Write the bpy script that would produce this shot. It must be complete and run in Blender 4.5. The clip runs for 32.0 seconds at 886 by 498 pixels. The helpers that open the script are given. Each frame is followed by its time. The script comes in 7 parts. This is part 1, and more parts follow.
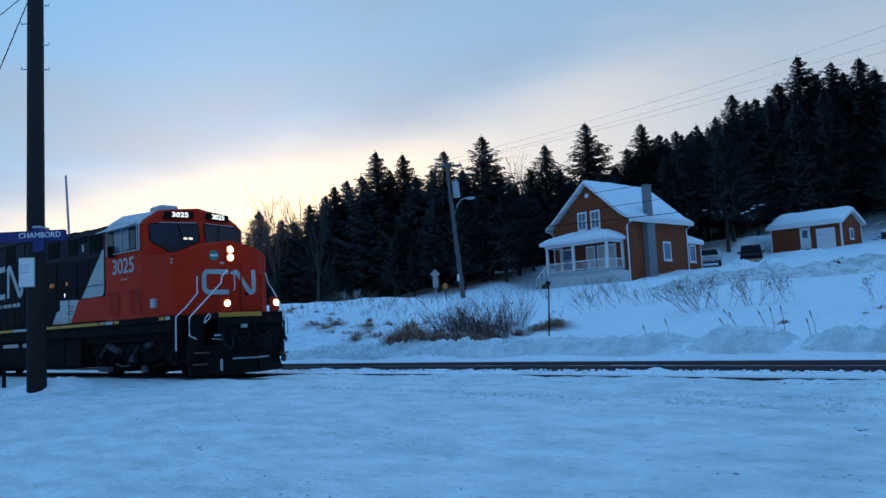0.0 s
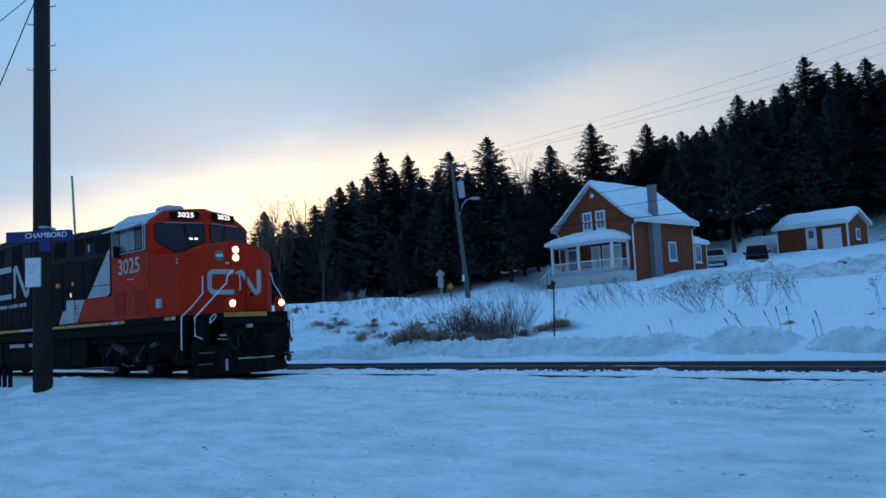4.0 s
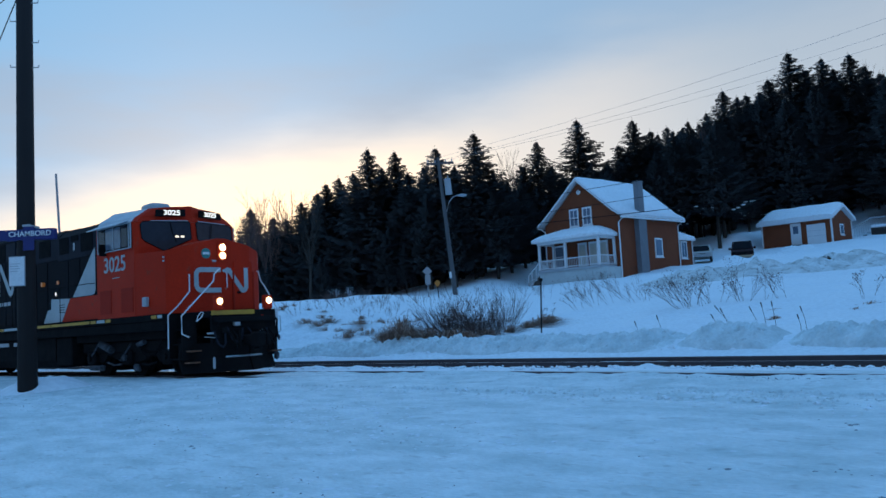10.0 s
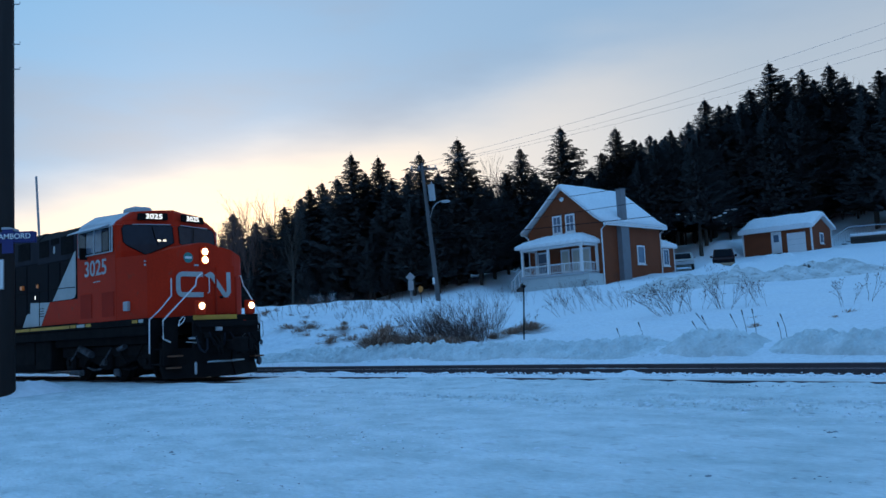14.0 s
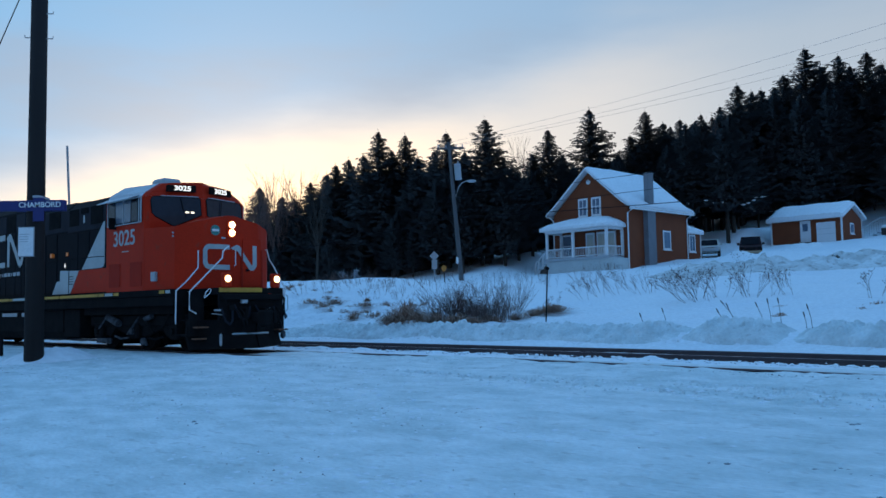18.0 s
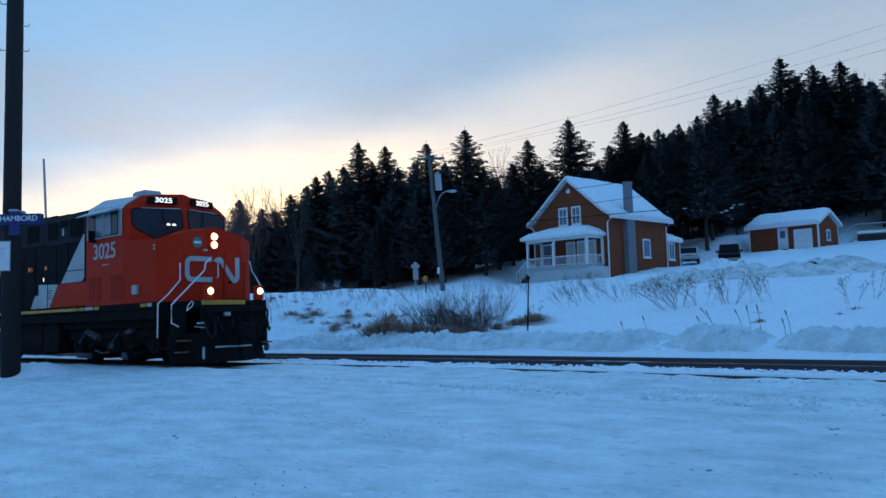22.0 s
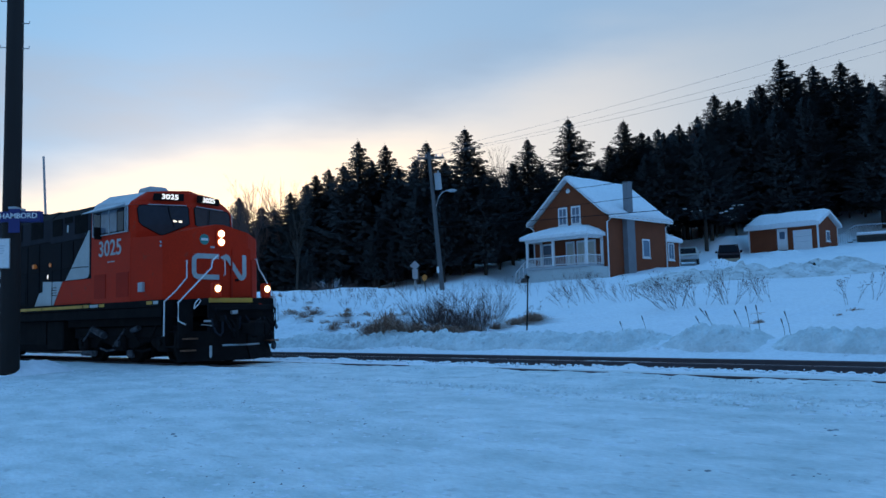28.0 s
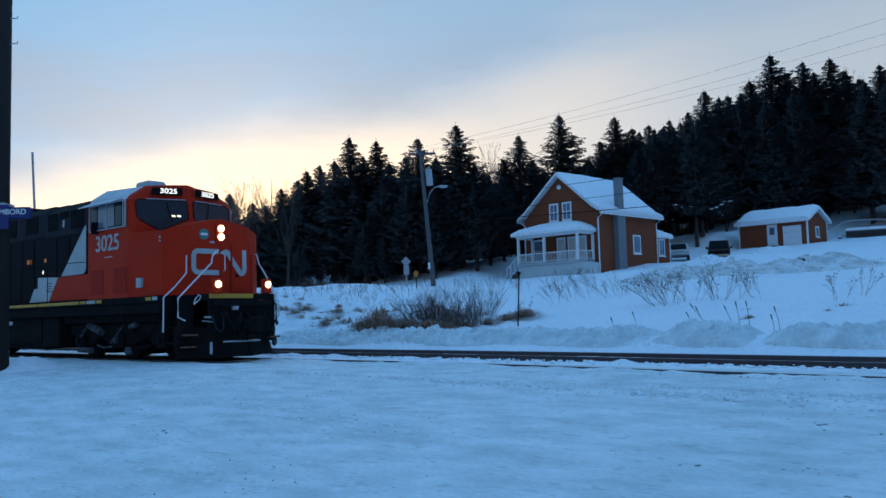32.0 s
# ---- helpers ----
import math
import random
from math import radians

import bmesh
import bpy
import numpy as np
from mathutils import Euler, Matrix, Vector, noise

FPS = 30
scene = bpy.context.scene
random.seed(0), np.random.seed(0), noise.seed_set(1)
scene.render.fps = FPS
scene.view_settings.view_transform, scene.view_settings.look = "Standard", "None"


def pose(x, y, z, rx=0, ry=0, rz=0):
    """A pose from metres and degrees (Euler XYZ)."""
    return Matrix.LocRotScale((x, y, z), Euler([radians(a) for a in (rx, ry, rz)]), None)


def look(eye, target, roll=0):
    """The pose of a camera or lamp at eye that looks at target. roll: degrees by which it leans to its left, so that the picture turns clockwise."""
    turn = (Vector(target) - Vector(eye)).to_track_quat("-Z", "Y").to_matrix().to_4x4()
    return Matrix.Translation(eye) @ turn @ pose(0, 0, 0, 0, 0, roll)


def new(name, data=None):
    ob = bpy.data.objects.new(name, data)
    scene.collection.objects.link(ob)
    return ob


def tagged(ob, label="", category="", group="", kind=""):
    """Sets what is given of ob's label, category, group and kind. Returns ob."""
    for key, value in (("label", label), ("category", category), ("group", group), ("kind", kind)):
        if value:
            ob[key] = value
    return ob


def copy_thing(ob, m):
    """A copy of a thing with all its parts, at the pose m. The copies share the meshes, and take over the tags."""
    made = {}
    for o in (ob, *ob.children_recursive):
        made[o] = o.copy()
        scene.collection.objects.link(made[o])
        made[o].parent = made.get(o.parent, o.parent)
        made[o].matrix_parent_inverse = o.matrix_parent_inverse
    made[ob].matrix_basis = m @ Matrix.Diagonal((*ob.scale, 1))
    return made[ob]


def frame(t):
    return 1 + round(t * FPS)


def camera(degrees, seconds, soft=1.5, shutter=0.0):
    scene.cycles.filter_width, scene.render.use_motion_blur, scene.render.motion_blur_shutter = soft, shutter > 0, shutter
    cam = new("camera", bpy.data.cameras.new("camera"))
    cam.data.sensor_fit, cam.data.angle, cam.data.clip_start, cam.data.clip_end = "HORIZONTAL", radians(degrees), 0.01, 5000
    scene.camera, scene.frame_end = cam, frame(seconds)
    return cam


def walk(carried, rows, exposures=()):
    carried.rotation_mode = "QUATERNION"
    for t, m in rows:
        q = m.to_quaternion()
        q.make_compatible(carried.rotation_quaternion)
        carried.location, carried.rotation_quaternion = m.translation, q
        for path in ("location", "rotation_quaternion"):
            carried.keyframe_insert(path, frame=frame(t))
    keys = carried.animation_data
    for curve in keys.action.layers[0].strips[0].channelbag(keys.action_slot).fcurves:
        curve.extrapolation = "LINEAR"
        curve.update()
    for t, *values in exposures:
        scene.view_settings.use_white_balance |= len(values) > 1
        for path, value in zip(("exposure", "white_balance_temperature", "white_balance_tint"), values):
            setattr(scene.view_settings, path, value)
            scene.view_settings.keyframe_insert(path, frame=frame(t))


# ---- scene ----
cam = camera(56.0, 32.0, soft=1.55)
EYE = (0.0, 0.0, 1.0)
# seconds, yaw, pitch, roll of the hand-held camera
TURNS = [
    (0.0, 0.30, 5.28, 2.85),
    (0.5, 0.34, 5.35, 3.03),
    (1.0, 0.44, 5.46, 2.85),
    (1.5, 0.40, 5.62, 2.75),
    (2.0, 0.01, 5.34, 2.73),
    (2.5, -0.15, 5.19, 2.58),
    (3.0, 0.03, 5.08, 2.66),
    (3.5, 0.55, 5.31, 2.78),
    (5.5, 0.74, 5.31, 2.83),
    (6.0, 0.81, 5.31, 3.01),
    (6.5, 1.03, 5.05, 3.08),
    (7.0, 1.15, 4.98, 2.85),
    (7.5, 1.31, 5.02, 2.53),
    (8.0, 0.94, 4.59, 1.92),
    (8.5, 1.53, 4.73, 2.06),
    (9.0, 0.81, 5.61, 2.93),
    (9.5, 0.29, 4.92, 2.72),
    (10.0, -0.22, 5.06, 3.11),
    (10.5, -0.71, 5.04, 3.44),
    (11.0, -1.02, 5.45, 3.34),
    (11.5, -1.31, 5.87, 3.18),
    (12.0, -1.65, 6.03, 3.00),
    (12.5, -2.00, 5.90, 2.82),
    (13.0, -1.83, 5.69, 2.97),
    (13.5, -1.56, 5.62, 2.90),
    (14.0, -1.40, 5.41, 2.83),
    (14.5, -1.49, 5.45, 2.75),
    (16.5, -0.51, 5.11, 1.98),
    (17.0, -1.04, 5.05, 2.14),
    (17.5, -1.03, 5.34, 2.43),
    (18.0, 0.13, 4.05, 1.09),
    (18.5, -1.11, 4.83, 0.89),
    (19.0, -2.23, 5.57, 1.95),
    (19.5, -1.98, 4.84, 2.10),
    (20.0, -1.71, 4.40, 2.39),
    (20.5, -1.47, 4.59, 2.30),
    (21.0, -1.51, 4.61, 2.12),
    (21.5, -1.32, 4.41, 1.84),
    (22.0, -1.13, 4.72, 1.74),
    (22.5, -1.37, 4.80, 1.88),
    (23.0, -0.93, 4.72, 1.77),
    (23.5, -1.11, 4.72, 1.73),
    (24.0, -0.91, 4.81, 1.83),
    (24.5, -0.92, 4.61, 1.72),
    (25.0, -0.66, 4.65, 1.97),
    (25.5, -0.61, 4.66, 1.86),
    (27.5, -1.10, 4.84, 1.50),
    (28.0, -1.18, 4.67, 1.49),
    (28.5, -1.02, 4.51, 1.10),
    (29.0, -0.76, 4.63, 1.04),
    (29.5, -0.78, 4.81, 0.97),
    (30.0, -1.01, 4.74, 1.18),
    (30.5, -1.08, 4.60, 1.26),
    (31.0, -1.18, 4.44, 1.33),
    (31.5, -1.43, 4.48, 1.57),
    (32.0, -1.78, 4.38, 1.58),
]
# the automatic white balance wanders a little: seconds, kelvin
BALANCE = [(0.0, 6320), (1.0, 6320), (2.0, 6440), (3.0, 6500), (6.0, 6500), (7.0, 6320), (8.0, 6440), (10.0, 6500), (12.0, 6620), (13.0, 6620), (14.0, 6500), (17.0, 6500), (18.0, 6560), (19.0, 6380), (21.0, 6260), (23.0, 6320), (25.0, 6380), (30.0, 6440), (32.0, 6620)]
walk(cam, [(t, pose(*EYE, 90 + pitch, roll, yaw)) for t, yaw, pitch, roll in TURNS], [(t, 0.03, k, 10) for t, k in BALANCE])

# ---------------------------------------------------------------- light
SUN_AZ, SUN_EL = radians(-13.0), radians(5.0)
SUN_DIR = Vector((math.sin(SUN_AZ) * math.cos(SUN_EL), math.cos(SUN_AZ) * math.cos(SUN_EL), math.sin(SUN_EL)))

world = bpy.data.worlds.new("winter_dawn")
scene.world = world
world.use_nodes = True
wn, wl = world.node_tree.nodes, world.node_tree.links
wn.clear()


def wmath(op, a, b=None, c=None, clamp=False):
    n = wn.new("ShaderNodeMath")
    n.operation, n.use_clamp = op, clamp
    for k, v in enumerate((a, b, c)):
        if v is None:
            continue
        if isinstance(v, (int, float)):
            n.inputs[k].default_value = v
        else:
            wl.new(v, n.inputs[k])
    return n.outputs[0]


def wmix(fac, a, b, blend="MIX"):
    n = wn.new("ShaderNodeMix")
    n.data_type, n.blend_type = "RGBA", blend
    for k, v in ((0, fac), (6, a), (7, b)):
        if isinstance(v, (int, float)):
            n.inputs[k].default_value = v
        elif isinstance(v, tuple):
            n.inputs[k].default_value = (*v, 1)
        else:
            wl.new(v, n.inputs[k])
    return n.outputs[2]


def wstep(v, lo, hi):
    n = wn.new("ShaderNodeMapRange")
    n.interpolation_type, n.clamp = "SMOOTHSTEP", True
    n.inputs[1].default_value, n.inputs[2].default_value = lo, hi
    wl.new(v, n.inputs[0])
    return n.outputs[0]


coord = wn.new("ShaderNodeTexCoord")
sep = wn.new("ShaderNodeSeparateXYZ")
wl.new(coord.outputs["Generated"], sep.inputs[0])
dx, dy, dz = sep.outputs
# soft streaky cloud, stretched along the horizon
stretch = wn.new("ShaderNodeMapping")
stretch.inputs["Rotation"].default_value = (0.0, radians(-11), 0.0)
stretch.inputs["Scale"].default_value = (1.6, 1.6, 6.0)
wl.new(coord.outputs["Generated"], stretch.inputs[0])
cloud = wn.new("ShaderNodeTexNoise")
cloud.inputs["Scale"].default_value, cloud.inputs["Detail"].default_value, cloud.inputs["Roughness"].default_value = 1.7, 5.0, 0.5
wl.new(stretch.outputs[0], cloud.inputs[0])
wisps = wstep(cloud.outputs[0], 0.38, 0.68)
# height above the tilted edge of the cloud deck
q = wmath("ADD", wmath("SUBTRACT", dz, wmath("MULTIPLY", dx, 0.22)), wmath("MULTIPLY", wmath("SUBTRACT", cloud.outputs[0], 0.5), 0.16))
low = wstep(q, 0.295, 0.165)
side = wstep(dx, -0.55, 0.40)
deck = wmix(side, (0.185, 0.475, 0.82), (0.285, 0.455, 0.67))
deck = wmix(wmath("MULTIPLY", wisps, 0.60), deck, (0.295, 0.385, 0.53))
toward = wmath("SUBTRACT", wmath("ADD", wmath("MULTIPLY", dx, SUN_DIR.x), wmath("MULTIPLY", dy, SUN_DIR.y)), 0.0)
glow = wstep(toward, 0.915, 0.998)
away = wmix(wstep(toward, 0.77, 0.93), (0.46, 0.545, 0.65), (0.75, 0.73, 0.73))
clear = wmix(glow, away, (1.30, 1.04, 0.77))
sky_front = wmix(low, deck, clear)
# higher up and behind the viewer the sky is a darker blue
zenith = wmix(wstep(dz, 0.33, 0.80), sky_front, (0.18, 0.50, 0.98))
sky_all = wmix(wstep(toward, 0.80, -0.3), zenith, wmix(wstep(dz, 0.10, 0.70), (0.17, 0.20, 0.28), (0.15, 0.46, 0.97)))
nishita = wn.new("ShaderNodeTexSky")
nishita.sky_type, nishita.sun_disc = "NISHITA", False
nishita.sun_elevation, nishita.sun_rotation = SUN_EL, SUN_AZ
nishita.altitude, nishita.dust_density = 150, 1.5
bg_cloud, bg_clear, both, out = (wn.new(k) for k in ("ShaderNodeBackground", "ShaderNodeBackground", "ShaderNodeAddShader", "ShaderNodeOutputWorld"))
wl.new(sky_all, bg_cloud.inputs[0])
wl.new(nishita.outputs[0], bg_clear.inputs[0])
bg_cloud.inputs[1].default_value, bg_clear.inputs[1].default_value = 0.9, 0.02
wl.new(bg_cloud.outputs[0], both.inputs[0])
wl.new(bg_clear.outputs[0], both.inputs[1])
wl.new(both.outputs[0], out.inputs[0])

sun = new("sun", bpy.data.lights.new("sun", "SUN"))
sun.data.energy, sun.data.angle, sun.data.color = 0.35, radians(14), (1.0, 0.80, 0.58)
sun.matrix_world = look(SUN_DIR * 50, (0, 0, 0))

# ---------------------------------------------------------------- materials


def surface(name, colour, rough=0.6, metal=0.0, other=None, scale=3.0, amount=0.5, grain=40.0, bump=0.15, depth=0.01,
            stretch=(1, 1, 1), along=None, glow=None, spec=0.5, speckle=None, per_piece=0.0):
    """A Principled surface with blotches of a second colour, a fine grain and a small relief, in metres."""
    m = bpy.data.materials.new(name)
    m.use_nodes = True
    n, l = m.node_tree.nodes, m.node_tree.links
    b = n["Principled BSDF"]
    b.inputs["Roughness"].default_value, b.inputs["Metallic"].default_value = rough, metal
    b.inputs["Specular IOR Level"].default_value = spec
    tc, mp = n.new("ShaderNodeTexCoord"), n.new("ShaderNodeMapping")
    mp.inputs["Scale"].default_value = stretch
    if along is not None:
        mp.vector_type = "TEXTURE"
        mp.inputs["Rotation"].default_value = (0, 0, along)
    l.new(tc.outputs["Object"], mp.inputs[0])
    big, fine = n.new("ShaderNodeTexNoise"), n.new("ShaderNodeTexNoise")
    for t, s, d in ((big, scale, 5), (fine, grain, 3)):
        t.inputs["Scale"].default_value, t.inputs["Detail"].default_value = s, d
        l.new(mp.outputs[0], t.inputs[0])
    ramp = n.new("ShaderNodeMapRange")
    ramp.inputs[1].default_value, ramp.inputs[2].default_value, ramp.inputs[4].default_value = 0.35, 0.7, amount
    l.new(big.outputs[0], ramp.inputs[0])
    mix = n.new("ShaderNodeMix")
    mix.data_type = "RGBA"
    mix.inputs[6].default_value = (*colour, 1)
    mix.inputs[7].default_value = (*(other or tuple(c * 0.6 for c in colour)), 1)
    l.new(ramp.outputs[0], mix.inputs[0])
    tint = n.new("ShaderNodeMix")
    tint.data_type, tint.blend_type = "RGBA", "MULTIPLY"
    tint.inputs[0].default_value = 0.35
    l.new(mix.outputs[2], tint.inputs[6])
    gr = n.new("ShaderNodeMapRange")
    gr.inputs[3].default_value, gr.inputs[4].default_value = 0.4, 1.5
    l.new(fine.outputs[0], gr.inputs[0])
    l.new(gr.outputs[0], tint.inputs[7])
    col = tint.outputs[2]
    if speckle:
        sp = n.new("ShaderNodeTexNoise")
        sp.inputs["Scale"].default_value, sp.inputs["Detail"].default_value = speckle[1], 4
        l.new(mp.outputs[0], sp.inputs[0])
        sr = n.new("ShaderNodeMapRange")
        sr.inputs[1].default_value, sr.inputs[2].default_value, sr.inputs[4].default_value = speckle[2], speckle[2] + 0.08, speckle[3]
        l.new(sp.outputs[0], sr.inputs[0])
        sm = n.new("ShaderNodeMix")
        sm.data_type = "RGBA"
        sm.inputs[7].default_value = (*speckle[0], 1)
        l.new(sr.outputs[0], sm.inputs[0])
        l.new(col, sm.inputs[6])
        col = sm.outputs[2]
    if per_piece:
        oi, pr, pm = n.new("ShaderNodeObjectInfo"), n.new("ShaderNodeMapRange"), n.new("ShaderNodeMix")
        pr.inputs[3].default_value, pr.inputs[4].default_value = 1 - per_piece, 1 + per_piece
        pm.data_type, pm.blend_type = "RGBA", "MULTIPLY"
        pm.inputs[0].default_value = 1
        l.new(oi.outputs["Random"], pr.inputs[0])
        l.new(col, pm.inputs[6])
        l.new(pr.outputs[0], pm.inputs[7])
        col = pm.outputs[2]
    l.new(col, b.inputs["Base Color"])
    rr = n.new("ShaderNodeMapRange")
    rr.inputs[3].default_value, rr.inputs[4].default_value = max(0.02, rough - 0.12), min(1, rough + 0.12)
    l.new(fine.outputs[0], rr.inputs[0])
    l.new(rr.outputs[0], b.inputs["Roughness"])
    if bump:
        bp, sm2 = n.new("ShaderNodeBump"), n.new("ShaderNodeMath")
        bp.inputs["Strength"].default_value, bp.inputs["Distance"].default_value = bump, depth
        sm2.operation = "ADD"
        l.new(fine.outputs[0], sm2.inputs[0])
        l.new(big.outputs[0], sm2.inputs[1])
        l.new(sm2.outputs[0], bp.inputs["Height"])
        l.new(bp.outputs[0], b.inputs["Normal"])
    if glow:
        b.inputs["Emission Color"].default_value, b.inputs["Emission Strength"].default_value = (*glow[0], 1), glow[1]
    return m


SNOW = surface("snow", (0.82, 0.875, 0.91), 0.75, other=(0.74, 0.81, 0.87), scale=0.6, amount=0.6, grain=9, bump=0.35, depth=0.03, spec=0.2)
SNOW_ROOF = surface("roof_snow", (0.83, 0.875, 0.91), 0.8, other=(0.76, 0.82, 0.87), scale=0.9, grain=5, bump=0.3, depth=0.05, spec=0.2)
SNOW_PILE = surface("ploughed_snow", (0.75, 0.825, 0.84), 0.8, other=(0.44, 0.52, 0.53), scale=2.2, amount=0.7, grain=14, bump=0.6, depth=0.05, spec=0.2, speckle=((0.34, 0.38, 0.39), 5.0, 0.62, 0.5))
SPRUCE = surface("spruce_needles", (0.084, 0.092, 0.096), 1.0, other=(0.070, 0.077, 0.083), scale=1.5, grain=30, bump=0, spec=0.0, per_piece=0.2)
# the crown is lit as one soft rounded mass
sn, sl = SPRUCE.node_tree.nodes, SPRUCE.node_tree.links
tc, flat, turn = sn.new("ShaderNodeTexCoord"), sn.new("ShaderNodeVectorMath"), sn.new("ShaderNodeVectorTransform")
flat.operation = "MULTIPLY"
flat.inputs[1].default_value = (1.0, 1.0, 0.02)
turn.vector_type, turn.convert_from, turn.convert_to = "NORMAL", "OBJECT", "WORLD"
sl.new(tc.outputs["Object"], flat.inputs[0])
sl.new(flat.outputs[0], turn.inputs[0])
sl.new(turn.outputs[0], sn["Principled BSDF"].inputs["Normal"])
# sprays are open between their needles
gaps, loose = sn.new("ShaderNodeBsdfTransparent"), sn.new("ShaderNodeMixShader")
loose.inputs[0].default_value = 0.10
sl.new(sn["Principled BSDF"].outputs[0], loose.inputs[1])
sl.new(gaps.outputs[0], loose.inputs[2])
sl.new(loose.outputs[0], sn["Material Output"].inputs[0])
BARK = surface("bark", (0.060, 0.050, 0.042), 0.9, other=(0.03, 0.026, 0.024), scale=4, grain=30, stretch=(1, 1, 0.2), bump=0.5, depth=0.02, spec=0.2)
TWIG = surface("dry_twig", (0.20, 0.13, 0.115), 0.9, other=(0.08, 0.048, 0.042), scale=6, grain=60, bump=0, spec=0.2)
STRAW = surface("dry_grass", (0.42, 0.27, 0.20), 0.9, other=(0.22, 0.14, 0.12), scale=5, grain=60, bump=0, spec=0.2)
STEEL_DARK = surface("rail_web", (0.085, 0.062, 0.066), 0.8, 0.1, other=(0.040, 0.032, 0.036), scale=5, grain=40, bump=0.2)
STEEL_WORN = surface("rail_head", (0.30, 0.30, 0.31), 0.35, 0.9, other=(0.15, 0.13, 0.12), scale=6, grain=50, bump=0.05)

# ---------------------------------------------------------------- mesh helpers


def part(name, bm, material, parent=None, label="", kind="", smooth=False):
    """Links a bmesh as one mesh object, under a thing or a part where one is given."""
    me = bpy.data.meshes.new(name)
    bm.normal_update()
    bm.to_mesh(me)
    bm.free()
    mats = material if isinstance(material, (list, tuple)) else [material]
    for mt in mats:
        me.materials.append(mt)
    if smooth:
        me.polygons.foreach_set("use_smooth", [True] * len(me.polygons))
    ob = new(name, me)
    if parent is not None:
        ob.parent = parent
    return tagged(ob, label, kind=kind)


def thing(name, m, label, category, group="", kind=""):
    ob = new(name)
    ob.matrix_basis = m
    ob.empty_display_size = 0.2
    return tagged(ob, label, category, group, kind)


def box(bm, x0, x1, y0, y1, z0, z1, bevel=0.0, mat=0):
    vs = [bm.verts.new((x, y, z)) for x in (x0, x1) for y in (y0, y1) for z in (z0, z1)]
    fs = [bm.faces.new([vs[k] for k in f]) for f in ((0, 1, 3, 2), (4, 6, 7, 5), (0, 4, 5, 1), (2, 3, 7, 6), (0, 2, 6, 4), (1, 5, 7, 3))]
    for fc in fs:
        fc.material_index = mat
    if bevel:
        es = list({e for fc in fs for e in fc.edges})
        bmesh.ops.bevel(bm, geom=es, offset=bevel, segments=1, affect="EDGES", profile=0.5)
    return bm


def boxed(x0, x1, y0, y1, z0, z1, bevel=0.0):
    return box(bmesh.new(), x0, x1, y0, y1, z0, z1, bevel)


def tube(bm, pts, r, seg=6, r1=None, cap=True):
    """A round bar along a line of points; r1: radius at its end."""
    pts = [Vector(p) for p in pts]
    rings = []
    for k, p in enumerate(pts):
        d = (pts[min(k + 1, len(pts) - 1)] - pts[max(k - 1, 0)]).normalized()
        a = d.orthogonal().normalized() if abs(d.z) > 0.95 else d.cross(Vector((0, 0, 1))).normalized()
        b = d.cross(a)
        rad = r if r1 is None else r + (r1 - r) * k / max(1, len(pts) - 1)
        rings.append([bm.verts.new(p + (a * math.cos(w) + b * math.sin(w)) * rad) for w in (2 * math.pi * j / seg for j in range(seg))])
    for u, v in zip(rings, rings[1:]):
        for j in range(seg):
            bm.faces.new((u[j], u[(j + 1) % seg], v[(j + 1) % seg], v[j]))
    if cap and seg > 2:
        bm.faces.new(rings[0][::-1])
        bm.faces.new(rings[-1])
    return bm


def prism(bm, poly, d0, d1, axis="y", mat=0):
    """A flat outline given thickness along an axis: (x, z) along y, (y, z) along x, (x, y) along z."""
    def at(p, d):
        return {"y": (p[0], d, p[1]), "x": (d, p[0], p[1]), "z": (p[0], p[1], d)}[axis]
    a = [bm.verts.new(at(p, d0)) for p in poly]
    b = [bm.verts.new(at(p, d1)) for p in poly]
    n = len(poly)
    fs = [bm.faces.new(a), bm.faces.new(b[::-1])]
    for k in range(n):
        fs.append(bm.faces.new((a[k], b[k], b[(k + 1) % n], a[(k + 1) % n])))
    for fc in fs:
        fc.material_index = mat
    bmesh.ops.recalc_face_normals(bm, faces=fs)
    return bm


def loft(bm, rings, close=True, caps=True):
    vs = [[bm.verts.new(p) for p in r] for r in rings]
    n = len(rings[0])
    fs = []
    for u, v in zip(vs, vs[1:]):
        for j in range(n if close else n - 1):
            fs.append(bm.faces.new((u[j], u[(j + 1) % n], v[(j + 1) % n], v[j])))
    if caps:
        fs.append(bm.faces.new(vs[0][::-1]))
        fs.append(bm.faces.new(vs[-1]))
    bmesh.ops.recalc_face_normals(bm, faces=fs)
    return bm


# ---------------------------------------------------------------- plan
# z = 0 is the top of the rails; (a, s) run along the track and away from the platform side
HEAD = radians(-42.8)
U, N = Vector((math.cos(HEAD), math.sin(HEAD), 0)), Vector((-math.sin(HEAD), math.cos(HEAD), 0))
P0 = Vector((-4.339, 20.482, 0))


def spot(a, s, z=0.0):
    return P0 + U * a + N * s + Vector((0, 0, z))


def plan(x, y):
    r = Vector((x, y, 0)) - P0
    return r.dot(U), r.dot(N)


def ss(v, lo, hi):
    t = np.clip((v - lo) / (hi - lo), 0, 1)
    return t * t * (3 - 2 * t)


